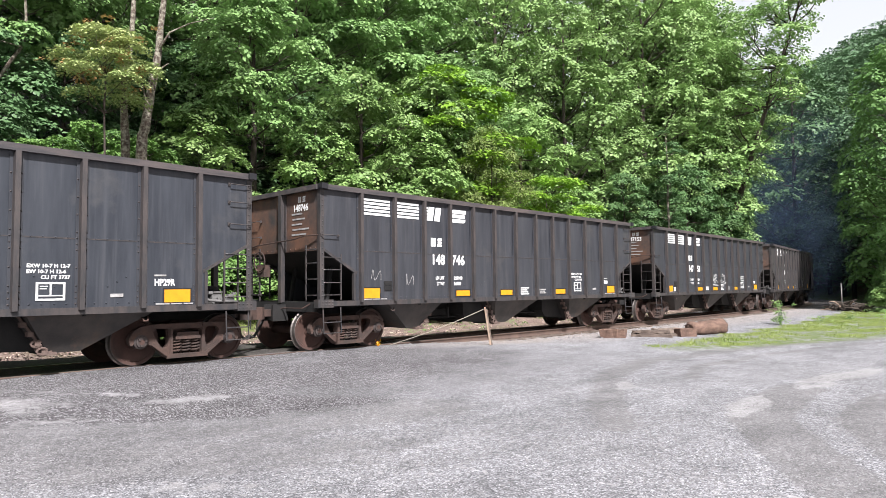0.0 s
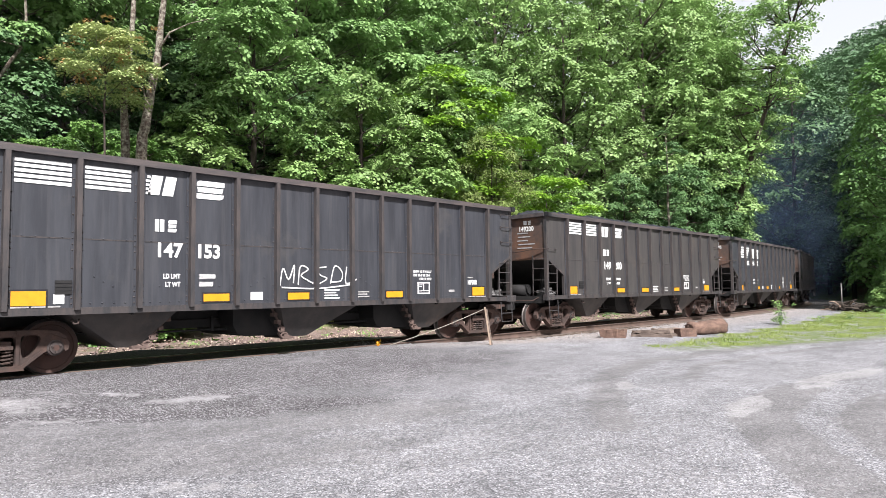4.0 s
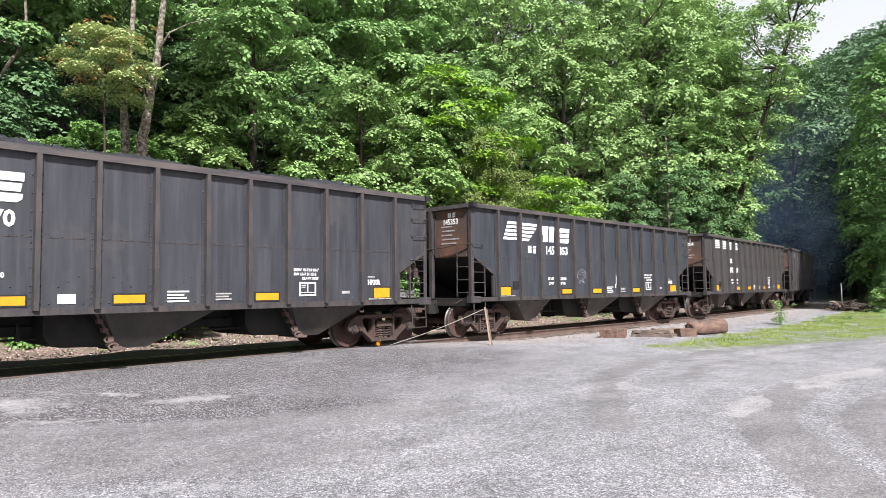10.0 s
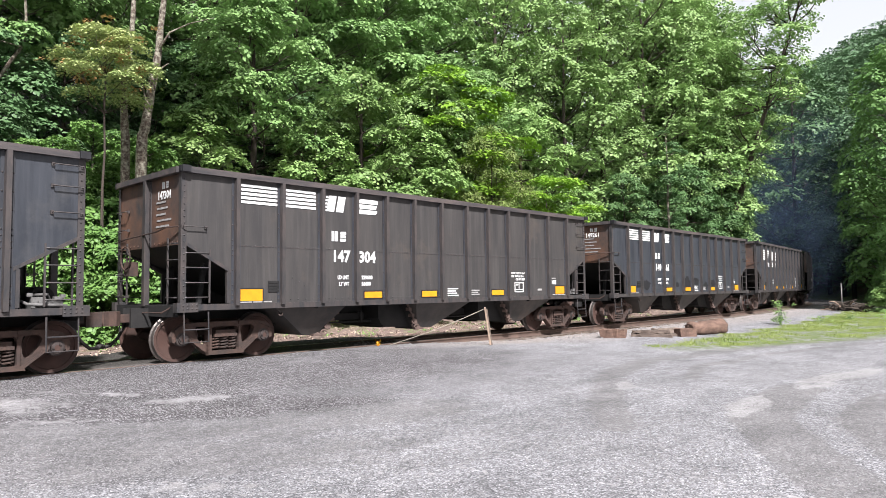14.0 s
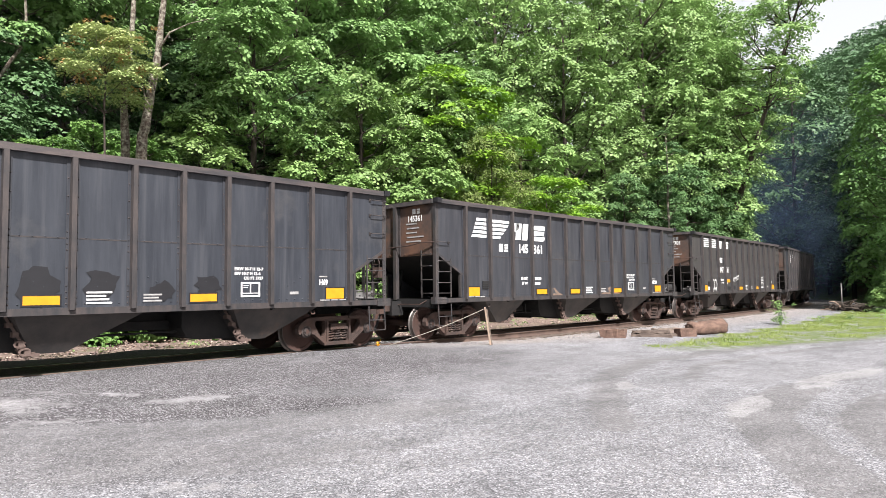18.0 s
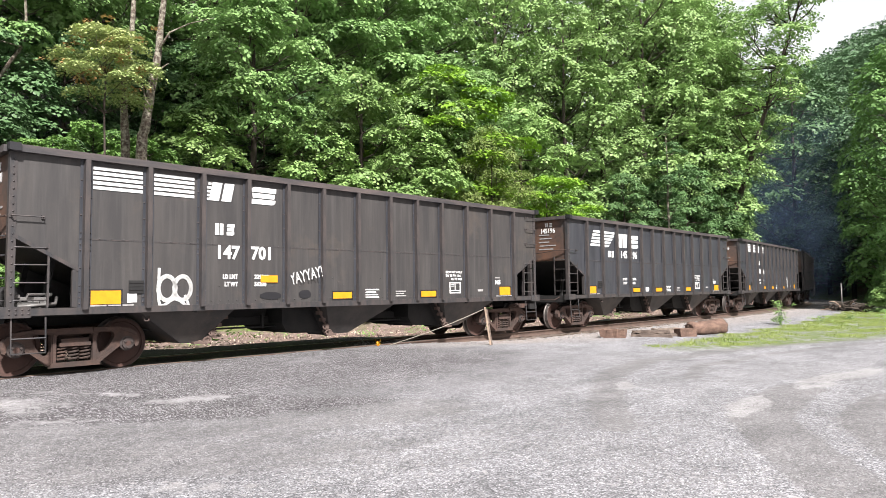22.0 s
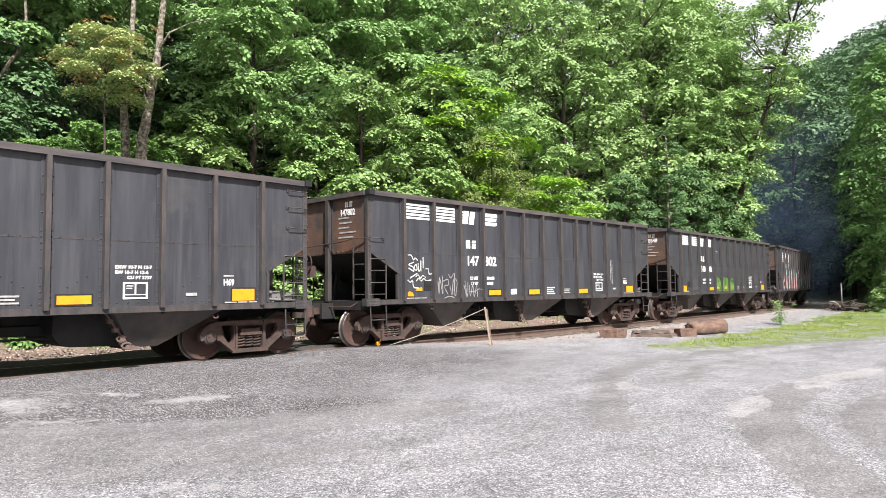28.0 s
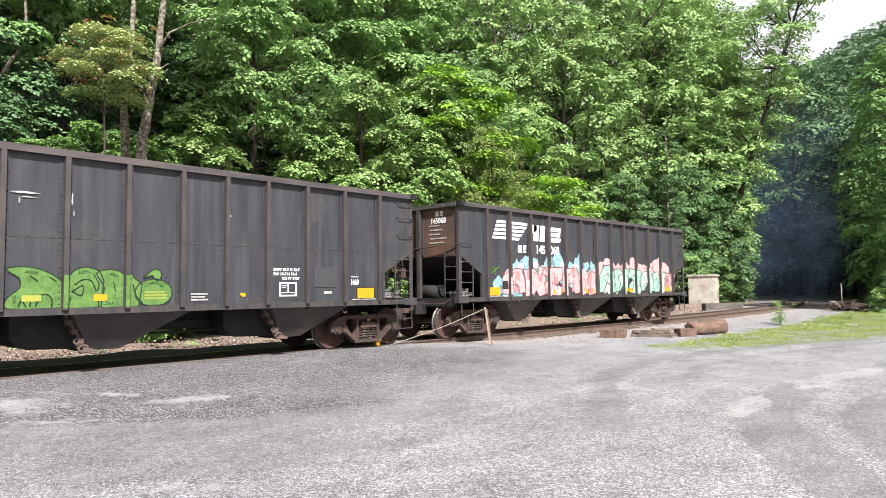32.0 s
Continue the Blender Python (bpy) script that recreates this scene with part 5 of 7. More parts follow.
    # scuffs and bare streaks
    for uu, z, w, h in ((5.28, 2.98, 0.34, 0.035), (5.42, 2.92, 0.20, 0.02), (5.36, 2.82, 0.03, 0.10), (6.14, 2.85, 0.03, 0.20), (6.17, 2.65, 0.025, 0.10), (8.08, 2.75, 0.05, 0.10), (9.02, 2.84, 0.07, 0.06)):
        paint(car, [puff(uu + w / 2, z + h / 2, w / 2, h / 2, int(uu * 90), 8, 0.4)], FADED, 0.0092, "pale scuff in the paint")


LETTERS = (
    ((0.0, 0.0), (0.45, 0.02), (0.55, 0.22), (0.65, 0.0), (1.08, 0.03), (0.98, 0.45), (1.10, 0.95), (0.70, 1.05), (0.62, 0.72), (0.42, 1.02), (-0.08, 0.94), (0.05, 0.5)),
    ((0.05, 0.05), (0.95, -0.02), (1.02, 0.30), (0.62, 0.36), (0.95, 0.62), (1.06, 1.0), (0.10, 1.06), (-0.06, 0.72), (0.35, 0.62), (0.0, 0.36)),
    ((-0.05, 0.0), (0.30, 0.0), (0.36, 0.40), (0.62, 0.38), (0.70, -0.02), (1.06, 0.02), (1.0, 0.62), (0.78, 1.06), (0.30, 1.02), (-0.02, 0.70)),
)


def block_letter(u0, u1, z0, z1, r, kind):
    """A jagged letter's outline."""
    w, h = u1 - u0, z1 - z0
    return [(u0 + w * (a + r.uniform(-0.07, 0.07)), z0 + h * (b + r.uniform(-0.05, 0.05))) for a, b in LETTERS[kind % 3]]


def colour_piece(car):
    """Rose and mint lettering with teal and rose clouds behind."""
    r = random.Random(77)
    paint(car, [puff(2.6 + 0.42 * k, 1.88 + 0.10 * math.sin(k * 1.7), 0.34, 0.32 + 0.10 * (k % 3), k + 20, rough=0.25) for k in range(11)], SPRAY_TEAL, 0.0088, "teal spray-paint cloud")
    paint(car, [puff(1.70 + 0.30 * k, 1.46 - 0.06 * k, 0.26, 0.26, k + 40, rough=0.25) for k in range(4)], SPRAY_TEAL, 0.0090)
    paint(car, [puff(2.75 + 0.75 * k, 2.05 + 0.06 * (k % 2), 0.16, 0.10, k + 50, rough=0.3) for k in range(5)], SPRAY_PALE, 0.0094)
    paint(car, [puff(7.3 + 0.62 * k, 1.92 + 0.14 * math.sin(2 * k) + 0.02 * k, 0.42, 0.34, k + 60, rough=0.25) for k in range(9)], SPRAY_ROSE, 0.0092, "rose spray-paint cloud")
    for x0, x1, n, z1, fill, tone, line in ((1.95, 6.95, 5, 1.98, SPRAY_ROSE, SPRAY_PINK, SPRAY_RED), (7.3, 12.3, 5, 2.05, SPRAY_MINT, SPRAY_PALE, SPRAY_DARK), (12.3, 13.2, 1, 1.8, SPRAY_ROSE, SPRAY_PINK, SPRAY_RED)):
        w = (x1 - x0) / n
        for k in range(n):
            ring = block_letter(x0 + k * w, x0 + (k + 1.02) * w, 1.14 + r.uniform(0, 0.08), z1 + r.uniform(-0.12, 0.08), r, k + n)
            lift = 0.0100 + 0.0004 * k
            paint(car, [ring], fill, lift, "pale spray-painted letter")
            for _ in range(4):
                cu, cz = x0 + (k + r.uniform(0.15, 0.85)) * w, r.uniform(1.25, z1 - 0.15)
                paint(car, [puff(cu, cz, 0.15 * r.uniform(0.5, 1.3), 0.20 * r.uniform(0.5, 1.4), k * 7 + _, 9, 0.35)], (tone, SPRAY_PALE, fill, tone)[_], 0.0126 + 0.0004 * _)
            paint(car, stroke(ring + ring[:1], 0.024), line, 0.0145 + 0.0004 * k)
            a = x0 + (k + 0.3) * w
            paint(car, stroke(curve_line([(a, 1.28), (a + 0.14, 1.55), (a - 0.05, 1.72), (a + 0.24, 1.86)], 4), 0.024), line, 0.0172)
            paint(car, stroke(curve_line([(a + 0.3, 1.86), (a + 0.22, 1.55), (a + 0.42, 1.40), (a + 0.36, 1.22)], 4), 0.020), SPRAY_PALE if k % 2 else line, 0.0174)
    rib_paint(car, [(1, 1.2, 1.7), (2, 1.2, 1.95), (3, 1.13, 2.0), (4, 1.13, 2.0), (5, 1.13, 2.0)], SPRAY_ROSE)
    rib_paint(car, [(7, 1.2, 1.9), (8, 1.13, 2.05), (9, 1.13, 2.05), (10, 1.13, 2.1)], SPRAY_MINT)
    rib_paint(car, [(11, 1.13, 2.1)], SPRAY_ROSE)
    paint(car, stroke(curve_line([(1.3, 1.9), (1.5, 1.98), (1.55, 1.8), (1.4, 1.85), (1.7, 2.0)]), 0.04), SPRAY_GREEN, 0.0095)


def scribble(car, x0, x1, z0, z1, seed, loops=6, w=0.022, mat=None):
    r = random.Random(seed)
    pts = []
    for k in range(loops * 2 + 1):
        u = x0 + (x1 - x0) * k / (loops * 2)
        pts.append((u + r.uniform(-0.06, 0.06), (z1 if k % 2 else z0) + r.uniform(-0.12, 0.12) * (z1 - z0)))
    paint(car, stroke(curve_line(pts, 5), w), mat or FADED, 0.0095, "thin white spray-paint scribble")


green_piece(train[13])
colour_piece(train[14])
# scrawled white tags on one car
for w, m, lines in ((0.03, WHITE, ([(1.3, 2.24), (1.4, 2.24), (1.48, 2.13), (1.54, 2.17), (1.62, 2.12)], [(1.48, 2.06), (1.32, 2.0), (1.46, 1.94), (1.48, 1.84), (1.32, 1.91)],
                                   [(1.54, 2.01), (1.5, 1.89), (1.6, 1.88), (1.58, 2.01)], [(1.64, 2.03), (1.66, 1.85), (1.72, 1.9), (1.74, 2.1), (1.74, 1.85)], [(1.82, 2.19), (1.82, 1.93)],
                                   [(1.36, 1.67), (1.6, 1.78)], [(1.92, 1.9), (2.0, 1.9), (2.04, 1.77), (2.14, 1.78), (2.22, 1.73)], [(1.28, 1.61), (1.36, 1.56), (1.44, 1.59), (1.48, 1.44), (1.64, 1.41)],
                                   [(1.56, 1.7), (1.64, 1.74), (1.72, 1.66), (1.8, 1.73), (1.9, 1.68)], [(1.58, 1.6), (1.66, 1.66), (1.74, 1.59), (1.84, 1.65), (1.94, 1.59), (2.1, 1.62)])),
                    (0.024, FADED, ([(2.36, 1.58), (2.4, 1.26), (2.42, 1.68), (2.54, 1.26), (2.52, 1.72)], [(2.56, 1.59), (2.74, 1.63), (2.76, 1.49), (2.6, 1.45), (2.74, 1.24)],
                                    [(2.76, 1.77), (2.86, 1.68), (3.0, 1.78), (2.98, 1.23)], [(2.82, 1.45), (2.9, 1.23), (2.96, 1.63), (3.1, 1.56), (3.04, 1.19)], [(2.56, 1.12), (2.78, 1.18), (2.98, 1.14), (2.76, 1.11)],
                                    [(3.38, 1.47), (3.5, 1.15), (3.42, 1.58), (3.52, 1.18), (3.54, 1.56)], [(3.6, 1.46), (3.64, 1.18), (3.74, 1.48), (3.8, 1.16), (3.9, 1.46), (3.94, 1.16)], [(3.58, 1.29), (3.82, 1.31), (4.0, 1.37), (4.14, 1.35)]))):
    for ln in lines:
        paint(train[12], stroke(curve_line(ln), w), m, 0.0160, "scrawled white spray-paint tag")
scribble(train[12], 11.2, 11.35, 1.5, 2.3, 6, 4, 0.012)
for q, a in ((2.55, 0), (2.85, 1)):
    paint(train[9], stroke([(q + 0.16 * math.cos(k * 0.3), 1.45 + 0.22 * math.sin(k * 0.3)) for k in range(23)], 0.075), WHITE, 0.0095, "white looping spray-paint tag")
paint(train[9], stroke(curve_line([(2.4, 1.8), (2.42, 1.15), (2.7, 1.25), (2.95, 1.12), (2.9, 1.3)]), 0.05), WHITE, 0.0098)
tag = on_side("spray_paint", text_mesh("YAYYAY!", 0.36, WHITE, 0.0), train[9], 5.25, 1.5, "white hand-painted letters", 0.52, 0.0095)
tag.matrix_basis = tag.matrix_basis @ pose(0, 0, 0, 0, 0, 12)
paint(train[9], [puff(4.75, 1.28, 0.26, 0.08, 3), puff(5.6, 1.3, 0.16, 0.1, 4)], DARKPATCH, 0.0092)
for ln in ([(6.15, 1.5), (6.22, 1.85), (6.36, 1.62), (6.50, 1.92), (6.48, 1.55)], [(6.60, 1.52), (6.66, 1.90), (6.86, 1.84), (6.68, 1.70), (6.98, 1.54)], [(7.34, 1.90), (7.12, 1.86), (7.18, 1.72), (7.36, 1.64), (7.14, 1.52)],
           [(7.46, 1.54), (7.58, 1.92), (7.78, 1.80), (7.76, 1.60), (7.50, 1.56)], [(7.92, 1.90), (7.90, 1.54), (8.20, 1.62)], [(6.2, 1.45), (7.1, 1.42), (8.0, 1.50)]):
    paint(train[2], stroke(curve_line(ln), 0.030), WHITE, 0.0160, "scrawled white spray-paint tag")
for ln in ([(5.32, 1.72), (5.45, 1.92), (5.70, 1.98), (5.88, 1.86), (5.72, 1.80), (5.90, 1.74), (5.66, 1.66), (5.80, 1.52), (5.56, 1.62), (5.50, 1.50), (5.44, 1.68), (5.32, 1.72)], [(5.46, 1.84), (5.58, 1.80)], [(5.55, 1.90), (5.78, 1.88)]):
    paint(train[5], stroke(curve_line(ln), 0.014), FADED, 0.0160, "thin chalked scribble")
paint(train[5], [puff(7.92, 1.62, 0.02, 0.20, 5, 8, 0.4), puff(7.88, 1.42, 0.03, 0.08, 6, 8, 0.4)], WHITE, 0.0160, "white drip mark")
scribble(train[1], 1.5, 1.75, 1.62, 1.85, 8, 2, 0.012)
scribble(train[1], 2.6, 2.85, 1.5, 1.75, 9, 2, 0.012)
paint(train[7], [puff(2.6, 1.45, 0.36, 0.18, 11, rough=0.3), puff(6.55, 1.5, 0.34, 0.3, 12, rough=0.3), puff(7.55, 1.55, 0.28, 0.26, 13, rough=0.35), puff(5.5, 1.45, 0.2, 0.1, 14, rough=0.3),
                 puff(8.6, 1.4, 0.2, 0.16, 15, rough=0.3), puff(9.5, 1.5, 0.25, 0.2, 16, rough=0.3)], DARKPATCH, 0.0086, "darker touch-up paint")
for q in ([(5.16, 1.14), (5.90, 1.14), (5.66, 1.22), (5.42, 1.38), (5.30, 1.37), (5.20, 1.22)], [(8.22, 1.14), (9.62, 1.14), (9.34, 1.20), (9.02, 1.37), (8.84, 1.40), (8.52, 1.24)]):
    paint(train[8], [q], RUSTPATCH, 0.0086, "peeling rust-edged patch")
    paint(train[8], [[(q[0][0] + 0.25 * (x - q[0][0]) + 0.4 * (q[1][0] - q[0][0]) * 0.5, 1.20 + 0.72 * (z - 1.14)) for x, z in q]], SIDEPATCH, 0.0092)
paint(train[13], [rect(2.22, 1.2, 3.05, 1.72), rect(11.1, 1.45, 11.7, 1.9)], SIDEPATCH, 0.0084, "duller repainted panel")
# ---- woods ----
def leaf_arrays(r, centres, outs, per, spread, size, droop=0.35, flat=0.75, narrow=0.40):
    """Many small folded leaves in sprays: one spray at each centre, tipped outwards."""
    n = len(centres)
    up = np.array([0, 0, 1.0])
    nr = up * flat + outs * (1.05 - flat) + r.normal(0, 0.14, (n, 3))
    nr /= np.linalg.norm(nr, axis=1)[:, None]
    ref = np.cross(nr, outs + r.normal(0, 0.05, (n, 3)))
    ref /= np.linalg.norm(ref, axis=1)[:, None] + 1e-6
    ref2 = np.cross(nr, ref)
    rad = spread * np.sqrt(r.uniform(0.02, 1, (n, per))) * r.uniform(0.7, 1.25, (n, 1))
    ang = r.uniform(0, 2 * np.pi, (n, per))
    ca, sa = np.cos(ang), np.sin(ang)
    rdir = ca[..., None] * ref[:, None] + sa[..., None] * ref2[:, None]
    p = centres[:, None] + rdir * rad[..., None] + nr[:, None] * r.normal(0, 0.10 * spread, (n, per, 1))
    p[..., 2] -= droop * rad ** 2 / spread
    ln = nr[:, None] + r.normal(0, 0.24, (n, per, 3))
    ln /= np.linalg.norm(ln, axis=2)[..., None]
    ld = rdir + r.normal(0, 0.6, (n, per, 3)) - np.array([0, 0, 0.35])
    ld -= ln * np.sum(ld * ln, 2)[..., None]
    ld /= np.linalg.norm(ld, axis=2)[..., None] + 1e-6
    lw = np.cross(ln, ld)
    sz = (size * r.uniform(0.6, 1.3, (n, per)))[..., None]
    base, tip = p - ld * sz * 0.5, p + ld * sz * 0.5
    mid = p - ld * sz * 0.08 + ln * sz * 0.10
    v = np.stack([base, mid + lw * sz * narrow, tip, mid - lw * sz * narrow], 2).reshape(-1, 3)
    k = np.arange(n * per)[:, None] * 4
    f = np.concatenate([k + [0, 1, 2], k + [0, 2, 3]], 1).reshape(-1, 3)
    return v, f


def crown_mesh(name, seed, lobes, clumps, per, spread, size, mat, **kw):
    """A crown: sprays of leaves over the skins of several uneven lobes (x, y, z, rx, rz)."""
    r = np.random.RandomState(seed)
    w = np.array([a[3] * a[3] + a[3] * a[4] for a in lobes])
    pick = r.choice(len(lobes), clumps, p=w / w.sum())
    lo = np.array(lobes)[pick]
    d = r.normal(0, 1, (clumps, 3))
    d[:, 2] = np.abs(d[:, 2]) - 0.28 * r.uniform(0, 1, clumps)
    d /= np.linalg.norm(d, axis=1)[:, None]
    deep = r.uniform(0.74, 1.06, clumps)[:, None]
    c = lo[:, :3] + d * np.stack([lo[:, 3], lo[:, 3], lo[:, 4]], 1) * deep
    v, f = leaf_arrays(r, c, d, per, spread, size, **kw)
    return arrays_mesh(name, v, f, 3, [mat])


def pad_lobes(seed, low, top, radius, count, lean=(0, 0), wide=(0.26, 0.42), flat=(0.42, 0.62), shape="round"):
    """Flattened pads of foliage in tiers round the trunk, with shade between them."""
    r = random.Random(seed)
    out = []
    for i in range(count):
        t = (i + 0.5) / count
        if shape == "column":
            reach = radius * (0.78 + 0.22 * math.sin(math.pi * t)) * (1 if t < 0.82 else 1 - 2.2 * (t - 0.82))
        else:
            reach = radius * (0.5 + 0.5 * math.sin(math.pi * min(1, 0.2 + 0.78 * t)))
        w = radius * r.uniform(*wide) * (0.72 + 0.28 * reach / radius)
        a = i * 2.39996 + r.uniform(-0.45, 0.45)
        d = max(0.0, reach - 0.75 * w) * math.sqrt(r.uniform(0.35, 1.0)) * (0.3 if i == count - 1 else 1)
        k = t * t
        out.append((math.cos(a) * d + lean[0] * k, math.sin(a) * d + lean[1] * k, low + (top - low) * t - 0.12 * d, w, w * r.uniform(*flat)))
    return out


def trunk_mesh(seed, tall, r0, lean=(0, 0), bark=BARK, seg=9, kink=1.0):
    r = random.Random(seed)
    pts, radii = [], []
    n = 9
    for i in range(n):
        t = i / (n - 1)
        pts.append((lean[0] * t + kink * r.uniform(-0.06, 0.06) * tall * 0.06 * (i > 0), lean[1] * t + kink * r.uniform(-0.06, 0.06) * tall * 0.06 * (i > 0), tall * t - (0.3 if i == 0 else 0)))
        radii.append(r0 * (1.25 if i == 0 else 1 - 0.78 * t))
    bm = new_bm()
    tube(bm, pts, r0, seg, radii=radii)
    return to_mesh("trunk", bm, bark), pts


def limb_mesh(seed, pts, lobes, r0, bark=BARK):
    r = random.Random(seed)
    bm = new_bm()
    for x, y, z, rx, rz in lobes:
        k = max((p for p in pts if p[2] < z - 0.1 * rx), key=lambda p: p[2], default=pts[0])
        a, b = Vector(k), Vector((x, y, z))
        m = a.lerp(b, 0.5) + Vector((r.uniform(-0.3, 0.3), r.uniform(-0.3, 0.3), -0.1 * (b - a).length))
        tube(bm, [a, m, b], 0.1, 5, radii=[r0 * 0.26, r0 * 0.17, r0 * 0.05])
        for _ in range(2):
            e = b + Vector((r.uniform(-1, 1) * rx, r.uniform(-1, 1) * rx, r.uniform(-0.3, 0.8) * rz)) * 0.8
            tube(bm, [m.lerp(b, 0.5), m.lerp(e, 0.7) + Vector((0, 0, 0.1)), e], 0.03, 4, radii=[r0 * 0.11, r0 * 0.06, 0.008])
    return to_mesh("limb", bm, bark)


def tree_kind(name, label, seed, tall, low, radius, count, clumps, per, spread, size, mat, r0, bark=BARK, group="", lean=(0, 0), wide=(0.26, 0.42), thick=(0.42, 0.62), shape="round", **kw):
    lobes = pad_lobes(seed, low, tall - radius * 0.2, radius, count, lean, wide, thick, shape)
    tr, pts = trunk_mesh(seed, tall * 0.93, r0, lean, bark)
    t = thing(name, label, "tree", group=group)
    part("trunk", tr, None, t, "grey-brown tree trunk")
    part("limb", limb_mesh(seed, pts, lobes, r0, bark), None, t)
    part("crown", crown_mesh("crown", seed, lobes, clumps, per, spread, size, mat, **kw), None, t, "leafy green crown")
    return t


def plant(kind_ob, x, y, turn, size, used=set()):
    """Sets a tree on the ground; the first planting uses the tree itself."""
    m = pose(x, y, hz(x, y) - 0.1, 0, 0, turn) @ Matrix.Diagonal((size, size, size, 1))
    if kind_ob.name in used:
        o = copy_thing(kind_ob, Matrix())
    else:
        used.add(kind_ob.name)
        o = kind_ob
    o.matrix_basis = m
    return o


WOODS = "trees of the wooded hillside"
SHELF = [
    tree_kind("broadleaf_tree", "tall broadleaf tree with layered green leaf shelves", 11, 14.5, 6.4, 4.5, 30, 2200, 13, 0.32, 0.180, LEAF, 0.24, group=WOODS, flat=0.5),
    tree_kind("broadleaf_tree", "dense broadleaf tree in full green summer leaf", 12, 12.0, 1.6, 4.1, 32, 2100, 13, 0.30, 0.175, LEAFFRESH, 0.20, group=WOODS, flat=0.5),
    tree_kind("broadleaf_tree", "young broadleaf tree with fresh light green leaves", 13, 9.6, 1.2, 3.4, 26, 1500, 13, 0.30, 0.180, LEAFFRESH, 0.14, group=WOODS, flat=0.58),
    tree_kind("broadleaf_tree", "young broadleaf tree with drooping mid-green leaves", 14, 9.6, 1.2, 3.4, 26, 1500, 13, 0.30, 0.165, LEAFVINE, 0.14, group=WOODS, flat=0.58),
]
POPLAR = [
    tree_kind("broadleaf_tree", "very tall straight tree with pale green rustling leaves", 61, 26.0, 3.0, 4.7, 58, 2500, 13, 0.44, 0.225, LEAFPOPLAR, 0.30, group=WOODS, flat=0.45, shape="column", thick=(0.7, 1.0)),
    tree_kind("broadleaf_tree", "tall straight tree in dense pale green leaf", 62, 22.0, 2.0, 4.5, 50, 2200, 13, 0.44, 0.225, LEAFPOPLAR, 0.28, group=WOODS, flat=0.45, shape="column", thick=(0.7, 1.0)),
    tree_kind("broadleaf_tree", "broadleaf tree beside the line, leaf colour darkened for shade", 63, 17.0, 1.5, 4.2, 40, 1900, 13, 0.42, 0.22, LEAFSHADE, 0.24, group=WOODS, flat=0.5, shape="column"),
]
BUSH = [
    tree_kind("shrub", "leafy green shrub at the foot of the bank", 21, 3.6, 0.4, 1.9, 12, 330, 13, 0.30, 0.165, LEAFFRESH, 0.05, group="shrubs along the bank"),
    tree_kind("shrub", "broad leafy shrub on the wooded bank", 22, 4.6, 0.5, 2.3, 14, 400, 13, 0.32, 0.17, LEAF, 0.06, group="shrubs along the bank"),
]
FAR = [
    tree_kind("broadleaf_tree", "distant broadleaf tree on the hillside", 31, 16.0, 3.0, 4.8, 24, 230, 16, 0.85, 0.36, LEAFFAR, 0.26, group=WOODS),
    tree_kind("broadleaf_tree", "distant round-headed tree on the hillside", 32, 18.0, 3.0, 5.2, 26, 240, 16, 0.85, 0.36, LEAFFAR, 0.28, group=WOODS),
    tree_kind("broadleaf_tree", "distant lighter green tree on the hillside", 33, 14.0, 2.0, 4.4, 22, 210, 16, 0.85, 0.34, LEAFDEEP, 0.22, group=WOODS),
]
BACK = [
    tree_kind("broadleaf_tree", "broadleaf tree deep in the shaded hillside woods", 66, 22.0, 3.0, 5.6, 34, 700, 13, 0.75, 0.33, LEAFDEEP, 0.28, group=WOODS, flat=0.5),
    tree_kind("broadleaf_tree", "tall green tree high on the wooded hillside", 67, 24.0, 3.0, 5.8, 36, 740, 13, 0.75, 0.33, LEAF, 0.30, group=WOODS, flat=0.5),
]
EDGE = tree_kind("broadleaf_tree", "yellow-green tree leaning over the lane's edge", 68, 17.5, 0.8, 3.9, 40, 1800, 13, 0.40, 0.215, LEAFEDGE, 0.2, group=WOODS, flat=0.4, shape="column", thick=(0.8, 1.15))
LACY = tree_kind("broadleaf_tree", "tall thin-crowned tree with open limbs against the sky", 69, 30.0, 8.0, 6.4, 56, 2800, 13, 0.46, 0.235, LEAFPOPLAR, 0.34, group=WOODS, flat=0.6, lean=(3.2, -8.2), wide=(0.25, 0.40))
VIVID = tree_kind("broadleaf_tree", "vivid yellow-green young maple among darker trees", 70, 9.4, 3.0, 3.7, 22, 1250, 13, 0.30, 0.17, LEAFVIVID, 0.12, group=WOODS, flat=0.72, thick=(0.26, 0.38))
rnd = random.Random(5)


def row(kinds, off, s0, s1, step, size, jitter=1.2):
    s = s0
    while s < s1:
        x, y, _ = on_track(s + rnd.uniform(-jitter, jitter), off + rnd.uniform(-jitter, jitter))
        plant(rnd.choice(kinds), x, y, rnd.uniform(0, 360), size * rnd.uniform(0.85, 1.15))
        s += step * rnd.uniform(0.8, 1.2)


def grove(kinds, spots):
    for x, y, k, sz in spots:
        plant(kinds[k], x, y, (x * 53 + y * 31) % 360, sz)


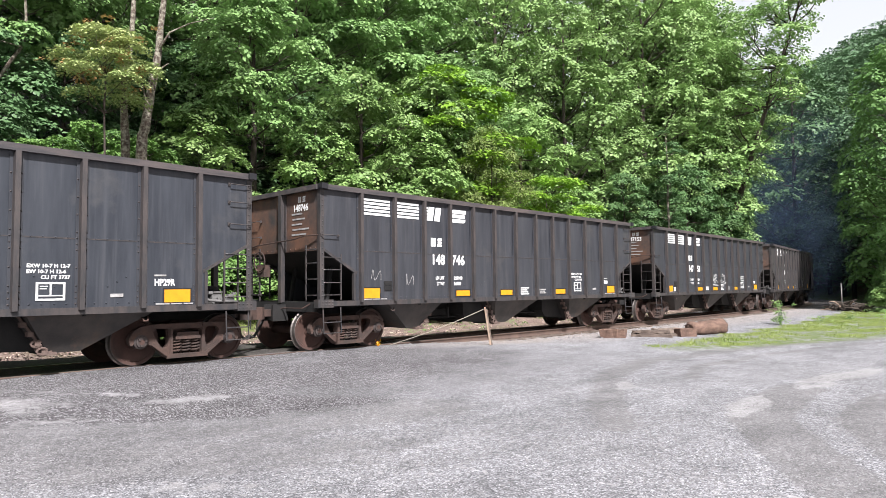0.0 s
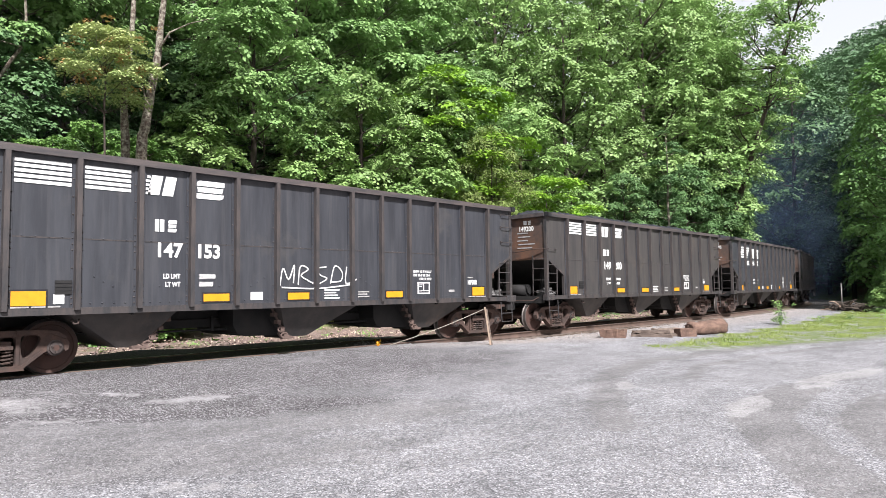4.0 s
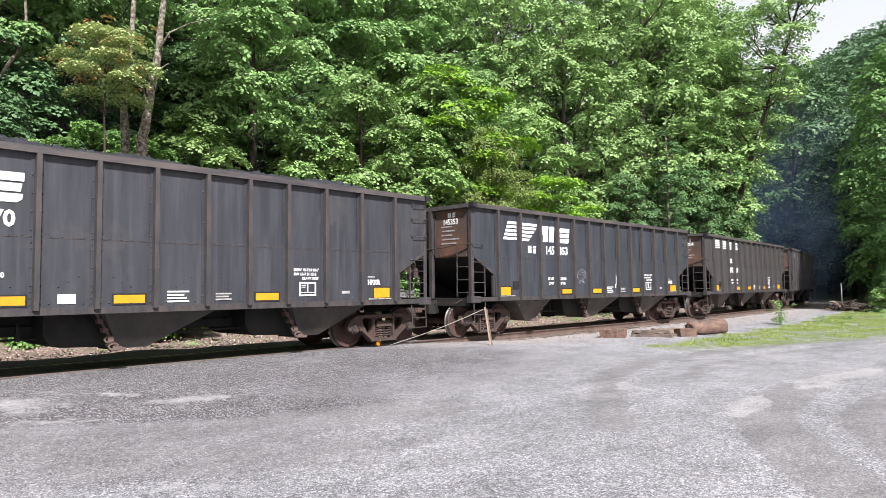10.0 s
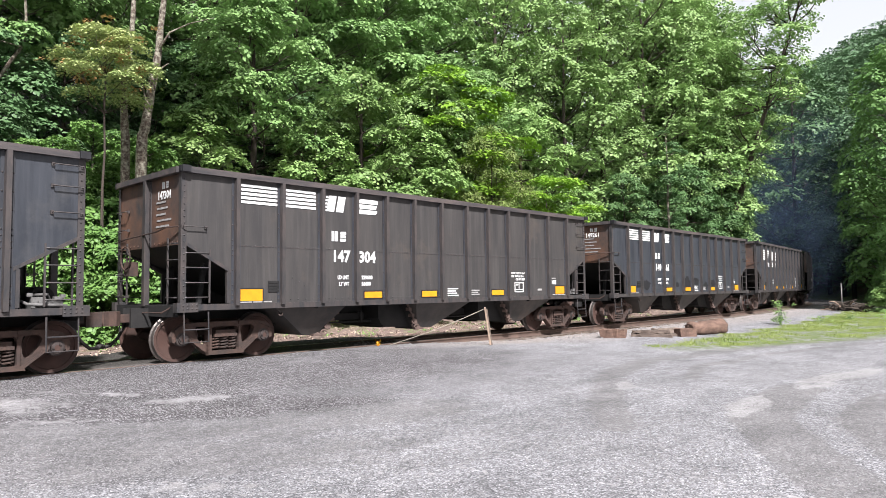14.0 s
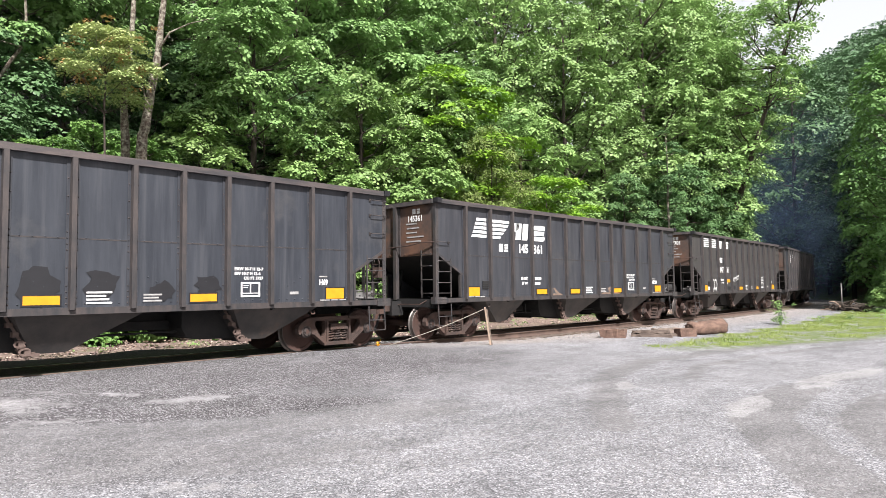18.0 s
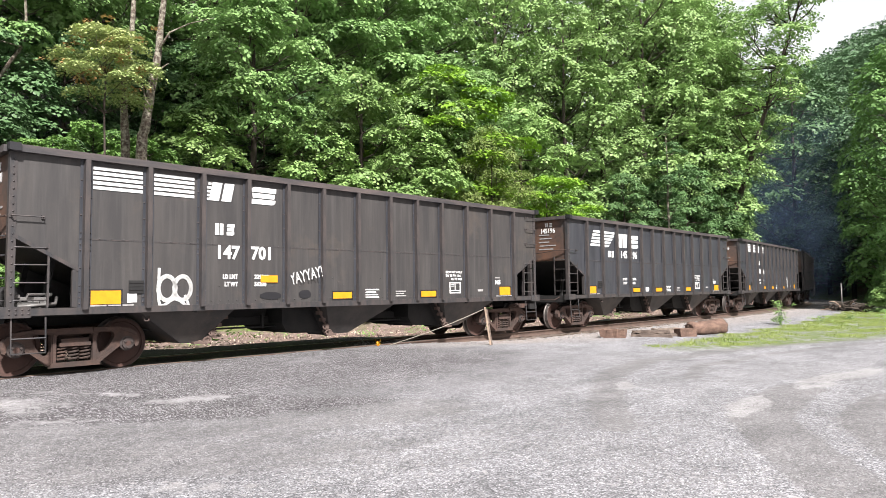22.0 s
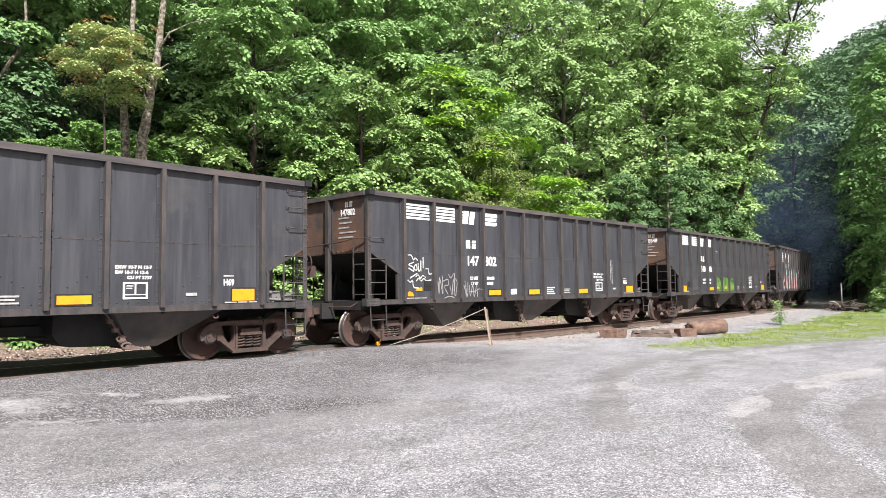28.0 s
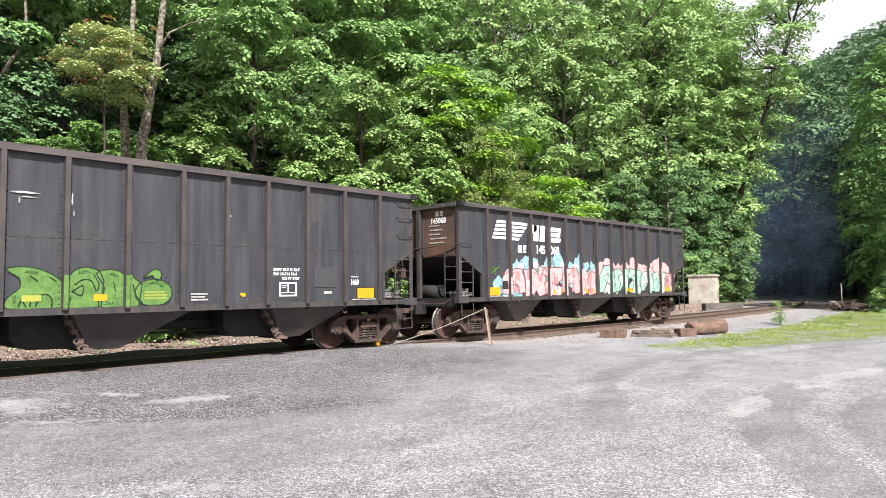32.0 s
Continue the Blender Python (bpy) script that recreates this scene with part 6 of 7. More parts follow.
row(BUSH, 11.6, 5, 46, 3.2, 0.85, 0.7)
# understorey in the darkened leaf, so the gaps look shaded
SHADY = tree_kind("broadleaf_tree", "understorey tree with the woods' shade put into its leaf colour", 71, 8.5, 0.6, 3.3, 24, 900, 13, 0.36, 0.20, LEAFDEEP, 0.14, group=WOODS, flat=0.55)
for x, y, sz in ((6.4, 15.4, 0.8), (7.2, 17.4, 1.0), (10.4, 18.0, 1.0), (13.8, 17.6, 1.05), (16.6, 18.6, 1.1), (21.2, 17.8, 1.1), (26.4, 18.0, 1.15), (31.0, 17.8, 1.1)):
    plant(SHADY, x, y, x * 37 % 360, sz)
# the foot of the hillside, then the taller trees behind it
grove(SHELF, ((17.8, 14.8, 0, 0.96), (23.6, 13.6, 1, 1.0), (20.3, 13.2, 2, 0.95), (26.6, 13.0, 2, 1.1), (29.4, 14.2, 1, 1.05), (14.6, 14.0, 2, 0.85), (8.6, 13.6, 3, 0.66), (12.0, 13.4, 3, 0.72), (10.6, 15.2, 3, 0.62),
              (17.4, 12.2, 2, 0.6), (33.0, 14.5, 0, 0.95), (37.6, 13.2, 1, 1.1), (39.8, 10.6, 2, 0.95)))
grove(SHELF, ((7.6, 19.4, 0, 1.0), (12.4, 20.6, 0, 1.0), (18.6, 21.0, 0, 1.1), (24.2, 20.4, 0, 1.2), (29.8, 20.2, 0, 1.25), (35.2, 20.0, 0, 1.2)))
grove(POPLAR, ((40.4, 17.4, 0, 0.92), (43.0, 13.0, 1, 1.02), (48.4, 12.9, 0, 1.02), (53.2, 11.6, 0, 1.12), (58.4, 11.0, 0, 1.15), (61.6, 10.4, 2, 1.15), (63.2, 13.4, 0, 1.25), (67.5, 15.5, 0, 1.3), (71.5, 15.2, 0, 1.4), (64.6, 10.6, 1, 1.2), (46.0, 18.5, 0, 0.95), (51.8, 18.6, 0, 1.1), (45.0, 9.4, 2, 0.62),
              (49.6, 8.9, 2, 0.60), (53.8, 8.4, 2, 0.72), (57.4, 8.4, 2, 0.80), (61.8, 8.6, 2, 0.72)))
plant(LACY, 60.4, 9.6, 0, 1.0)
grove(BACK, ((74.5, 15.8, 1, 0.95), (80.5, 18.5, 1, 1.05), (107, 22, 1, 1.5)))
plant(POPLAR[0], 69.6, 12.4, 140, 1.2)
plant(VIVID, 35.4, 9.7, 20, 1.0)
plant(VIVID, 31.6, 14.4, 130, 1.48)
grove([EDGE], ((51.6, -6.5, 0, 1.0), (57.5, -7.6, 0, 0.95), (47.5, -8.2, 0, 0.62)))
VINE = tree_kind("vine_thicket", "dense bright green thicket overgrown with broad-leaved vines", 23, 3.4, 0.3, 1.6, 20, 950, 13, 0.24, 0.125, LEAFVINE, 0.05, group="shrubs along the bank", flat=0.4)
for x, y, sz in ((8.6, 13.2, 1.25), (10.3, 12.5, 1.4), (12.2, 12.2, 1.3), (15.0, 12.6, 1.2), (9.5, 9.6, 1.2), (11.1, 9.5, 1.25), (8.4, 9.7, 1.2), (7.6, 9.9, 0.95)):
    plant(VINE, x, y, x * 71 % 360, sz)
row(BACK, 27.0, 4, 32, 5.5, 0.85)
row(BACK, 29.0, 33, 62, 7.0, 1.05)
row(FAR, 38.0, 34, 60, 8.0, 1.4)
grove(BACK, ((60, 18, 0, 1.3), (70, 19, 1, 1.2), (97, 11.5, 0, 1.45), (106, 17, 0, 1.5), (69, 13.6, 0, 1.0)))
for x, y, sz in ((50, 6.8, 0.9), (53.5, 6.4, 0.9), (57, 7.0, 1.0), (60.5, 8.0, 1.0), (63.5, 9.2, 1.1)):
    plant(BUSH[1], x, y, x * 29 % 360, sz)
# added trees, mostly out of view, set on the bank to shade the curve
grove(FAR, ((66, -13, 0, 1.5), (72, -11, 1, 1.6), (79, -8.5, 1, 1.8), (68, -18, 2, 1.8), (76, -16, 1, 1.8), (84, -13, 0, 1.8), (90, -6, 0, 1.8), (98, -3.5, 1, 1.8), (106, 0.5, 0, 1.8), (92, -13, 1, 1.9), (100, -11, 0, 1.9), (108, -7, 1, 1.9)))
# both sides of the far curve
row(FAR, 8.5, 71, 112, 4.5, 1.0)
row(FAR, 15, 80, 112, 6.0, 1.2)
row(FAR, -9.0, 64, 122, 4.5, 0.9)
row(FAR, -15, 62, 130, 5.5, 1.05)
row(FAR, -24, 62, 135, 6.5, 1.1)
for x, y, sz in ((46, -6.6, 0.6), (50, -6.4, 0.7), (41.5, -8.6, 0.55), (54, -5.6, 0.7)):
    plant(BUSH[0], x, y, x * 17 % 360, sz)


def stuff_leaves(name, seed, count, spots, per, spread, size, mat, label, category, lift):
    """A joined mass of leaf sprays over ground too dense to count."""
    r = np.random.RandomState(seed)
    s, o = spots(r, count)
    xy = np.array([on_track(a, b)[:2] for a, b in zip(s, o)])
    z = height(xy[:, 0], xy[:, 1]) + lift(r, count)
    d = r.normal(0, 1, (count, 3))
    d[:, 2] = np.abs(d[:, 2])
    d /= np.linalg.norm(d, axis=1)[:, None]
    v, f = leaf_arrays(r, np.column_stack([xy, z]), d, per, spread, size)
    return tagged(new(name, arrays_mesh(name, v, f, 3, [mat])), label, category, kind="stuff")


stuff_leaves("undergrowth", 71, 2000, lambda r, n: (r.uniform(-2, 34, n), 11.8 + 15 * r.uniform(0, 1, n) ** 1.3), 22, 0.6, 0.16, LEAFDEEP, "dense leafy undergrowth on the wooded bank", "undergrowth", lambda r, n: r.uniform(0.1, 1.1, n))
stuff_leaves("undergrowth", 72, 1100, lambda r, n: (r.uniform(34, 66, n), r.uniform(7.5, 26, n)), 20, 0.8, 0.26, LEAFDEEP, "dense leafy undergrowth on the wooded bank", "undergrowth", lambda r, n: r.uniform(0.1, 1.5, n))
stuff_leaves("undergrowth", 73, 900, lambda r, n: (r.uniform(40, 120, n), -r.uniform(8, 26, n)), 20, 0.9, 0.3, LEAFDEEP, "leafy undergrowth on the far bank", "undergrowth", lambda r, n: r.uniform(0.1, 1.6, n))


stuff_leaves("undergrowth", 76, 230, lambda r, n: (r.uniform(-2, 40, n), 4.6 + 6.0 * r.uniform(0, 1, n) ** 0.8), 12, 0.20, 0.09, LEAFVINE, "low green weeds scattered over the leaf litter", "undergrowth", lambda r, n: r.uniform(0.03, 0.30, n))


def fallen_leaves(r, n):
    """Spots of leaf litter along the ditch behind the track."""
    return r.uniform(-4, 48, n), r.uniform(2.7, 10.5, n)


stuff_leaves("leaf_litter", 75, 3600, fallen_leaves, 11, 0.35, 0.06, DRYLEAF, "pinkish-brown fallen leaves on the ground behind the track", "leaf litter", lambda r, n: r.uniform(0.02, 0.05, n))


def far_woods():
    """The wooded ridge behind the curve: crowns beyond counting."""
    r = np.random.RandomState(74)
    n, per = 2600, 20
    s, o = r.uniform(70, 300, n), -r.uniform(40, 190, n)
    xy = np.array([on_track(a, b)[:2] for a, b in zip(s, o)])
    aside = np.degrees(np.arctan2(xy[:, 0], xy[:, 1] + 13.7))
    keep = (np.hypot(*xy.T) < 380) & (xy[:, 0] > 60) & ((aside > 70) & (aside < 86) | (r.uniform(0, 1, n) < 0.06))
    xy = xy[keep]
    n = len(xy)
    z = height(xy[:, 0], xy[:, 1])
    big = r.uniform(0.65, 1.5, n)
    c = np.repeat(np.column_stack([xy, z + 5.5 * big]), per, 0)
    d = r.normal(0, 1, (n * per, 3))
    d[:, 2] = np.abs(d[:, 2])
    d /= np.linalg.norm(d, axis=1)[:, None]
    v, f = leaf_arrays(r, c + d * (4.3, 4.3, 5.6) * np.repeat(big, per)[:, None], d, 11, 1.25, 0.75, flat=0.5)
    return tagged(new("far_woods", arrays_mesh("far_woods", v, f, 3, [LEAFFAR])), "dense green woods covering the far ridge", "woods", kind="stuff")


far_woods()


def curve3(pts, n):
    """A smooth line through points in space."""
    out = []
    for i in range(len(pts) - 1):
        p = [pts[max(i - 1, 0)], pts[i], pts[i + 1], pts[min(i + 2, len(pts) - 1)]]
        for k in range(n):
            q = k / n
            out.append(0.5 * (2 * p[1] + (p[2] - p[0]) * q + (2 * p[0] - 5 * p[1] + 4 * p[2] - p[3]) * q * q + (3 * p[1] - p[0] - 3 * p[2] + p[3]) * q ** 3))
    return out + [pts[-1]]


TRUNKS = [
    ([(10.35, 10.1, 6.24), (10.44, 10.06, 7.16), (10.56, 10.0, 8.2), (10.67, 9.95, 9.04), (10.8, 9.9, 9.88), (10.87, 9.86, 10.93), (10.96, 9.82, 12.0), (11.02, 9.8, 13.28)], 0.165, 260, ([(10.78, 9.69, 10.13), (11.06, 9.55, 10.74), (11.66, 9.26, 11.16), (12.4, 8.87, 11.48)], [(10.67, 9.73, 9.23), (10.9, 9.63, 9.47), (11.07, 9.55, 9.62)], [(10.49, 9.92, 7.66), (10.4, 9.96, 8.26), (10.31, 10.0, 8.76), (10.2, 10.05, 9.16)]), 41),
    ([(10.03, 10.66, 6.28), (10.0, 10.68, 7.19), (9.96, 10.69, 8.21), (9.98, 10.69, 9.04), (10.09, 10.64, 9.88), (10.16, 10.61, 10.73), (10.21, 10.59, 12.0), (10.18, 10.6, 13.25)], 0.135, 220, (), 42),
    ([(7.41, 16.35, 9.05), (7.6, 16.3, 9.93), (7.91, 16.22, 10.61), (8.23, 16.13, 11.26), (8.32, 16.11, 12.15), (8.28, 16.12, 13.06), (8.22, 16.14, 14.43)], 0.075, 180, ([(8.14, 15.95, 11.1), (7.81, 16.04, 11.13), (7.35, 16.15, 11.21)],), 43),
]


def special_trees():
    # three kinked trunks with lichen, bare below, with dead side branches
    for line, r0, crown, dead, seed in TRUNKS:
        x, y, _ = line[0]
        at = Vector((x, y, hz(x, y)))
        pts = [Vector((0, 0, -0.3))] + [Vector(p) - at for p in line]
        tall = pts[-1].z
        top = pts[-1] + Vector((0.3, 0.1, 4.5))
        t = thing("broadleaf_tree", "slim kinked tree with lichen-patched bare trunk", "tree", pose(*at), group=WOODS)
        bm = new_bm()
        tube(bm, curve3(pts + [top], 3), r0, 11, radii=[r0 * (1.2 - 0.75 * k / (3 * len(pts))) * (1 + 0.08 * math.sin(k * 2.3)) for k in range(3 * len(pts) + 1)])
        part("trunk", bm, PALEBARK, t, "pale lichen-patched trunk")
        for branch in dead:
            bm = new_bm()
            tube(bm, [Vector(p) - at for p in branch], 0.03, 6, radii=[0.045 - 0.035 * k / (len(branch) - 1) for k in range(len(branch))])
            part("dead_branch", bm, PALEBARK, t, "bare grey dead branch")
        lobes = [(a + top.x, b + top.y, c, d, e) for a, b, c, d, e in pad_lobes(seed, tall + 1.5, tall + 6, 3.4, 9)]
        part("limb", limb_mesh(seed, pts + [top], lobes, r0, PALEBARK), None, t)
        part("crown", crown_mesh("crown", seed, lobes, crown * 2, 13, 0.4, 0.18, LEAF), None, t, "leafy green crown")
    # slim pale-stemmed tree by the curve
    t = tree_kind("broadleaf_tree", "slim pale-stemmed tree with sparse leaf sprays", 46, 13.5, 6.0, 1.9, 10, 260, 13, 0.4, 0.2, LEAFDEEP, 0.14, bark=PALEBARK, group=WOODS, flat=0.8)
    t.matrix_basis = pose(47.6, 7.2, hz(47.6, 7.2))
    # yellowing sapling with a flat spreading top
    t = tree_kind("sapling", "slim flat-topped sapling with thin yellowing leaves", 44, 10.9, 8.3, 1.75, 15, 430, 22, 0.34, 0.115, LEAFPALE, 0.07, group=WOODS, flat=0.75, narrow=0.30, wide=(0.30, 0.44), thick=(0.24, 0.36))
    t.matrix_basis = pose(8.85, 9.5, hz(8.85, 9.5))
    rr = np.random.RandomState(47)
    c = np.stack([rr.normal(0.25, 0.75, 46), rr.normal(0, 0.75, 46), rr.uniform(8.5, 10.7, 46)], 1)
    v, f = leaf_arrays(rr, c, rr.normal(0, 0.6, (46, 3)), 20, 0.24, 0.115, narrow=0.30)
    part("dying_leaves", arrays_mesh("dying_leaves", v, f, 3, [LEAFRUST]), None, t, "rust-yellow dying leaves")
    t = tree_kind("sapling", "feathery olive-green young tree among the broadleaf trees", 45, 11.6, 3.4, 2.9, 20, 900, 24, 0.42, 0.13, LEAFBRIGHT, 0.10, group=WOODS, flat=0.55, narrow=0.2, droop=1.3)
    t.matrix_basis = pose(30.6, 10.2, hz(30.6, 10.2))


special_trees()
# ---- post with rope, timbers, concrete box, grass, stones ----
def at_ground(x, y, rz=0, dz=0.0):
    return pose(x, y, hz(x, y) + dz, 0, 0, rz)


def build_post():
    t = thing("marker_post", "leaning weathered board post with a rope tied to its top", "post", at_ground(14.19, -2.53, 40))
    bm = new_bm()
    v = quad_box(bm, -0.12, 0.12, -0.022, 0.022, -0.2, 1.0)
    for q in v:
        if q.co.z > 0.5:
            q.co.x += 0.0
            q.co.y += 0.16
    part("board", bm, PALEWOOD, t, "split grey-brown board", bevel=0.005)
    bm = new_bm()
    v = quad_box(bm, -0.03, 0.02, -0.06, -0.026, -0.2, 0.96)
    for q in v:
        if q.co.z > 0.5:
            q.co.y += 0.155
    part("brace", bm, TIMBER, t, bevel=0.005)
    bm = new_bm()
    a, b = Vector((14.05, -2.42, hz(14.1, -2.4) + 0.95)), Vector((11.5, -1.45, hz(11.5, -1.45) + 0.03))
    pts = [a.lerp(b, k / 12) - Vector((0, 0, 0.05 * math.sin(math.pi * k / 12))) for k in range(13)]
    tube(bm, pts, 0.009, 6)
    solid("rope", bm, ROPE, "pale sagging rope running from the post to the ground", "rope")
    bm = new_bm()
    for k in range(6):
        a = k * 1.05
        d = Vector((math.cos(a), math.sin(a), 0))
        w = Vector((-d.y, d.x, 0)) * 0.02
        e = Vector((0, 0, 0.02))
        v = [bm.verts.new(c) for c in (e - w, e + w, e + d * 0.06 + w * 0.7 + Vector((0, 0, 0.05 + 0.05 * (k % 3))), e + d * 0.075 - w * 0.7 + Vector((0, 0, 0.05 + 0.05 * (k % 3))))]
        bm.faces.new(v)
        u = [bm.verts.new(q.co + Vector((0, 0, 0.006))) for q in v]
        bm.faces.new(u[::-1])
        for i in range(4):
            bm.faces.new((v[i], v[(i + 1) % 4], u[(i + 1) % 4], u[i]))
    solid("ribbon", bm, YELLOW, "crumpled yellow marker ribbon on the gravel", "ribbon", at_ground(11.26, -1.30))


build_post()


def rough_log(name, length, r, seed, mat, label, category, at, ends=0.9, seg=18, group=""):
    """A rotten log: tapered, knotty, split along its grain, with a hollow sawn end."""
    q = random.Random(seed)
    bm = new_bm()
    n = 22
    pts = [(length * (i / (n - 1) - 0.5), 0.03 * math.sin(i * 0.5), 0.02 * math.sin(i * 0.8)) for i in range(n)]
    tube(bm, pts, r, seg, radii=[r * (0.62 if i == 0 else ends if i == n - 1 else 0.78 + 0.24 * i / n + 0.03 * math.sin(i * 1.1) + q.uniform(-0.02, 0.02)) for i in range(n)])
    for v in bm.verts:
        a = math.atan2(v.co.z, v.co.y)
        k = 1 + 0.09 * math.sin(a * 7 + v.co.x * 1.5) + 0.08 * noise.noise((v.co.x * 2.2, v.co.y * 6, v.co.z * 6 + seed))
        v.co.y *= k
        v.co.z *= k
        v.co.x += q.uniform(-0.025, 0.025)
    bm.faces.ensure_lookup_table()
    end = bm.faces[-1]
    bmesh.ops.inset_individual(bm, faces=[end], thickness=r * 0.3)
    bmesh.ops.translate(bm, vec=(-0.10, 0, 0), verts=list(end.verts))
    return solid(name, bm, mat, label, category, at, group)


def build_timbers():
    q = random.Random(9)
    rough_log("log", 1.75, 0.27, 3, RUSTLOG, "rotten red-brown log lying on the gravel", "log", at_ground(22.7, -4.95, -14, 0.20))
    for x, y, l, w, h, turn, dz, mat in ((20.25, -4.15, 1.25, 0.26, 0.13, -62, -0.03, DARKTIE), (20.3, -4.12, 1.15, 0.22, 0.11, -58, 0.10, DARKTIE), (20.9, -4.45, 0.8, 0.24, 0.12, -50, -0.03, DARKTIE), (22.0, -4.1, 1.5, 0.22, 0.20, -35, -0.02, TIMBER),
                                         (21.25, -4.85, 0.62, 0.34, 0.27, -30, -0.02, RUSTLOG), (19.2, -3.4, 0.78, 0.38, 0.28, -70, -0.02, RUSTLOG)):
        bm = new_bm()
        quad_box(bm, -l / 2, l / 2, -w / 2, w / 2, 0, h)
        bmesh.ops.subdivide_edges(bm, edges=[e for e in bm.edges if abs(e.verts[0].co.x - e.verts[1].co.x) > 0.1], cuts=8)
        for v in bm.verts:
            v.co += Vector((q.uniform(-0.04, 0.04), q.uniform(-0.025, 0.025), q.uniform(-0.02, 0.02)))
        solid("old_timber", bm, mat, "broken weathered railway timber on the gravel", "timber", at_ground(x, y, turn, dz), "old timbers beside the track", bevel=0.012)


build_timbers()


def build_box():
    # concrete relay box base beyond the track
    t = thing("concrete_box", "stained pale concrete box beside the track", "concrete box", at_ground(49.4, 5.5, 8))
    bm = new_bm()
    quad_box(bm, -0.9, 0.9, -0.85, 0.85, -0.4, 1.95)
    part("body", bm, CONCRETE, t, bevel=0.03)
    bm = new_bm()
    quad_box(bm, -0.98, 0.98, -0.93, 0.93, 1.955, 2.08)
    part("cap", bm, CONCRETE, t, bevel=0.02)
    bm = new_bm()
    quad_box(bm, -0.55, -0.05, -0.91, -0.855, 0.3, 1.6)
    part("door", bm, CONCRETE, t, bevel=0.01)
    bm = new_bm()
    quad_box(bm, -1.9, 1.2, -0.2, 0.2, -0.3, 0.42)
    solid("concrete_block", bm, STAINED, "low dark stained concrete block by the rails", "concrete block", at_ground(46.2, 2.75, -28), bevel=0.03)


build_box()


def build_brush():
    q = random.Random(17)
    t = thing("brush_pile", "tangled pile of dead branches beside the track", "brush pile", at_ground(46.5, -4.4))
    for i in range(70):
        bm = new_bm()
        a = Vector((q.uniform(-1.2, 1.2), q.uniform(-0.9, 0.9), q.uniform(0, 0.35)))
        d = Vector((q.uniform(-1, 1), q.uniform(-1, 1), q.uniform(-0.15, 0.5))) * 0.9
        tube(bm, [a, a + d * 0.5 + Vector((0, 0, q.uniform(0, 0.15))), a + d], 0.03, 5, radii=[0.06, 0.045, 0.02])
        part("branch", bm, BARK if i % 7 else PALEWOOD, t)
    bm = new_bm()
    tube(bm, [(0, 0, -0.2), (0.02, 0, 1.62)], 0.035, 8)
    quad_box(bm, -0.05, 0.05, -0.02, 0.02, 1.4, 1.68)
    solid("track_marker", bm, DUSTMETAL, "short pale marker stake beside the brush", "stake", at_ground(46.6, -3.95))


build_brush()


def blades(name, seed, places, per, tall, wide, mat, label, category="grass", spread=0.12):
    r = np.random.RandomState(seed)
    n = len(places) * per
    base = np.repeat(np.asarray(places, float), per, 0)
    base[:, :2] += r.normal(0, spread, (n, 2))
    a = r.uniform(0, 2 * np.pi, n)
    d = np.stack([np.cos(a), np.sin(a), np.zeros(n)], 1)
    w = np.stack([-np.sin(a), np.cos(a), np.zeros(n)], 1) * wide
    h = (tall * r.uniform(0.4, 1.2, n))[:, None]
    bend = r.uniform(0.15, 0.7, n)[:, None]
    up = np.array([0, 0, 1.0])
    m = base + up * h * 0.6 + d * h * bend * 0.3
    tip = base + up * h * (1.0 - 0.25 * bend) + d * h * bend
    v = np.stack([base - w, base + w, m + w * 0.8, m - w * 0.8, tip], 1).reshape(-1, 3)
    k = np.arange(n)[:, None] * 5
    f = np.concatenate([k + [0, 1, 2], k + [0, 2, 3], k + [3, 2, 4]], 1).reshape(-1, 3)
    return tagged(new(name, arrays_mesh(name, v, f, 3, [mat])), label, category, kind="stuff")


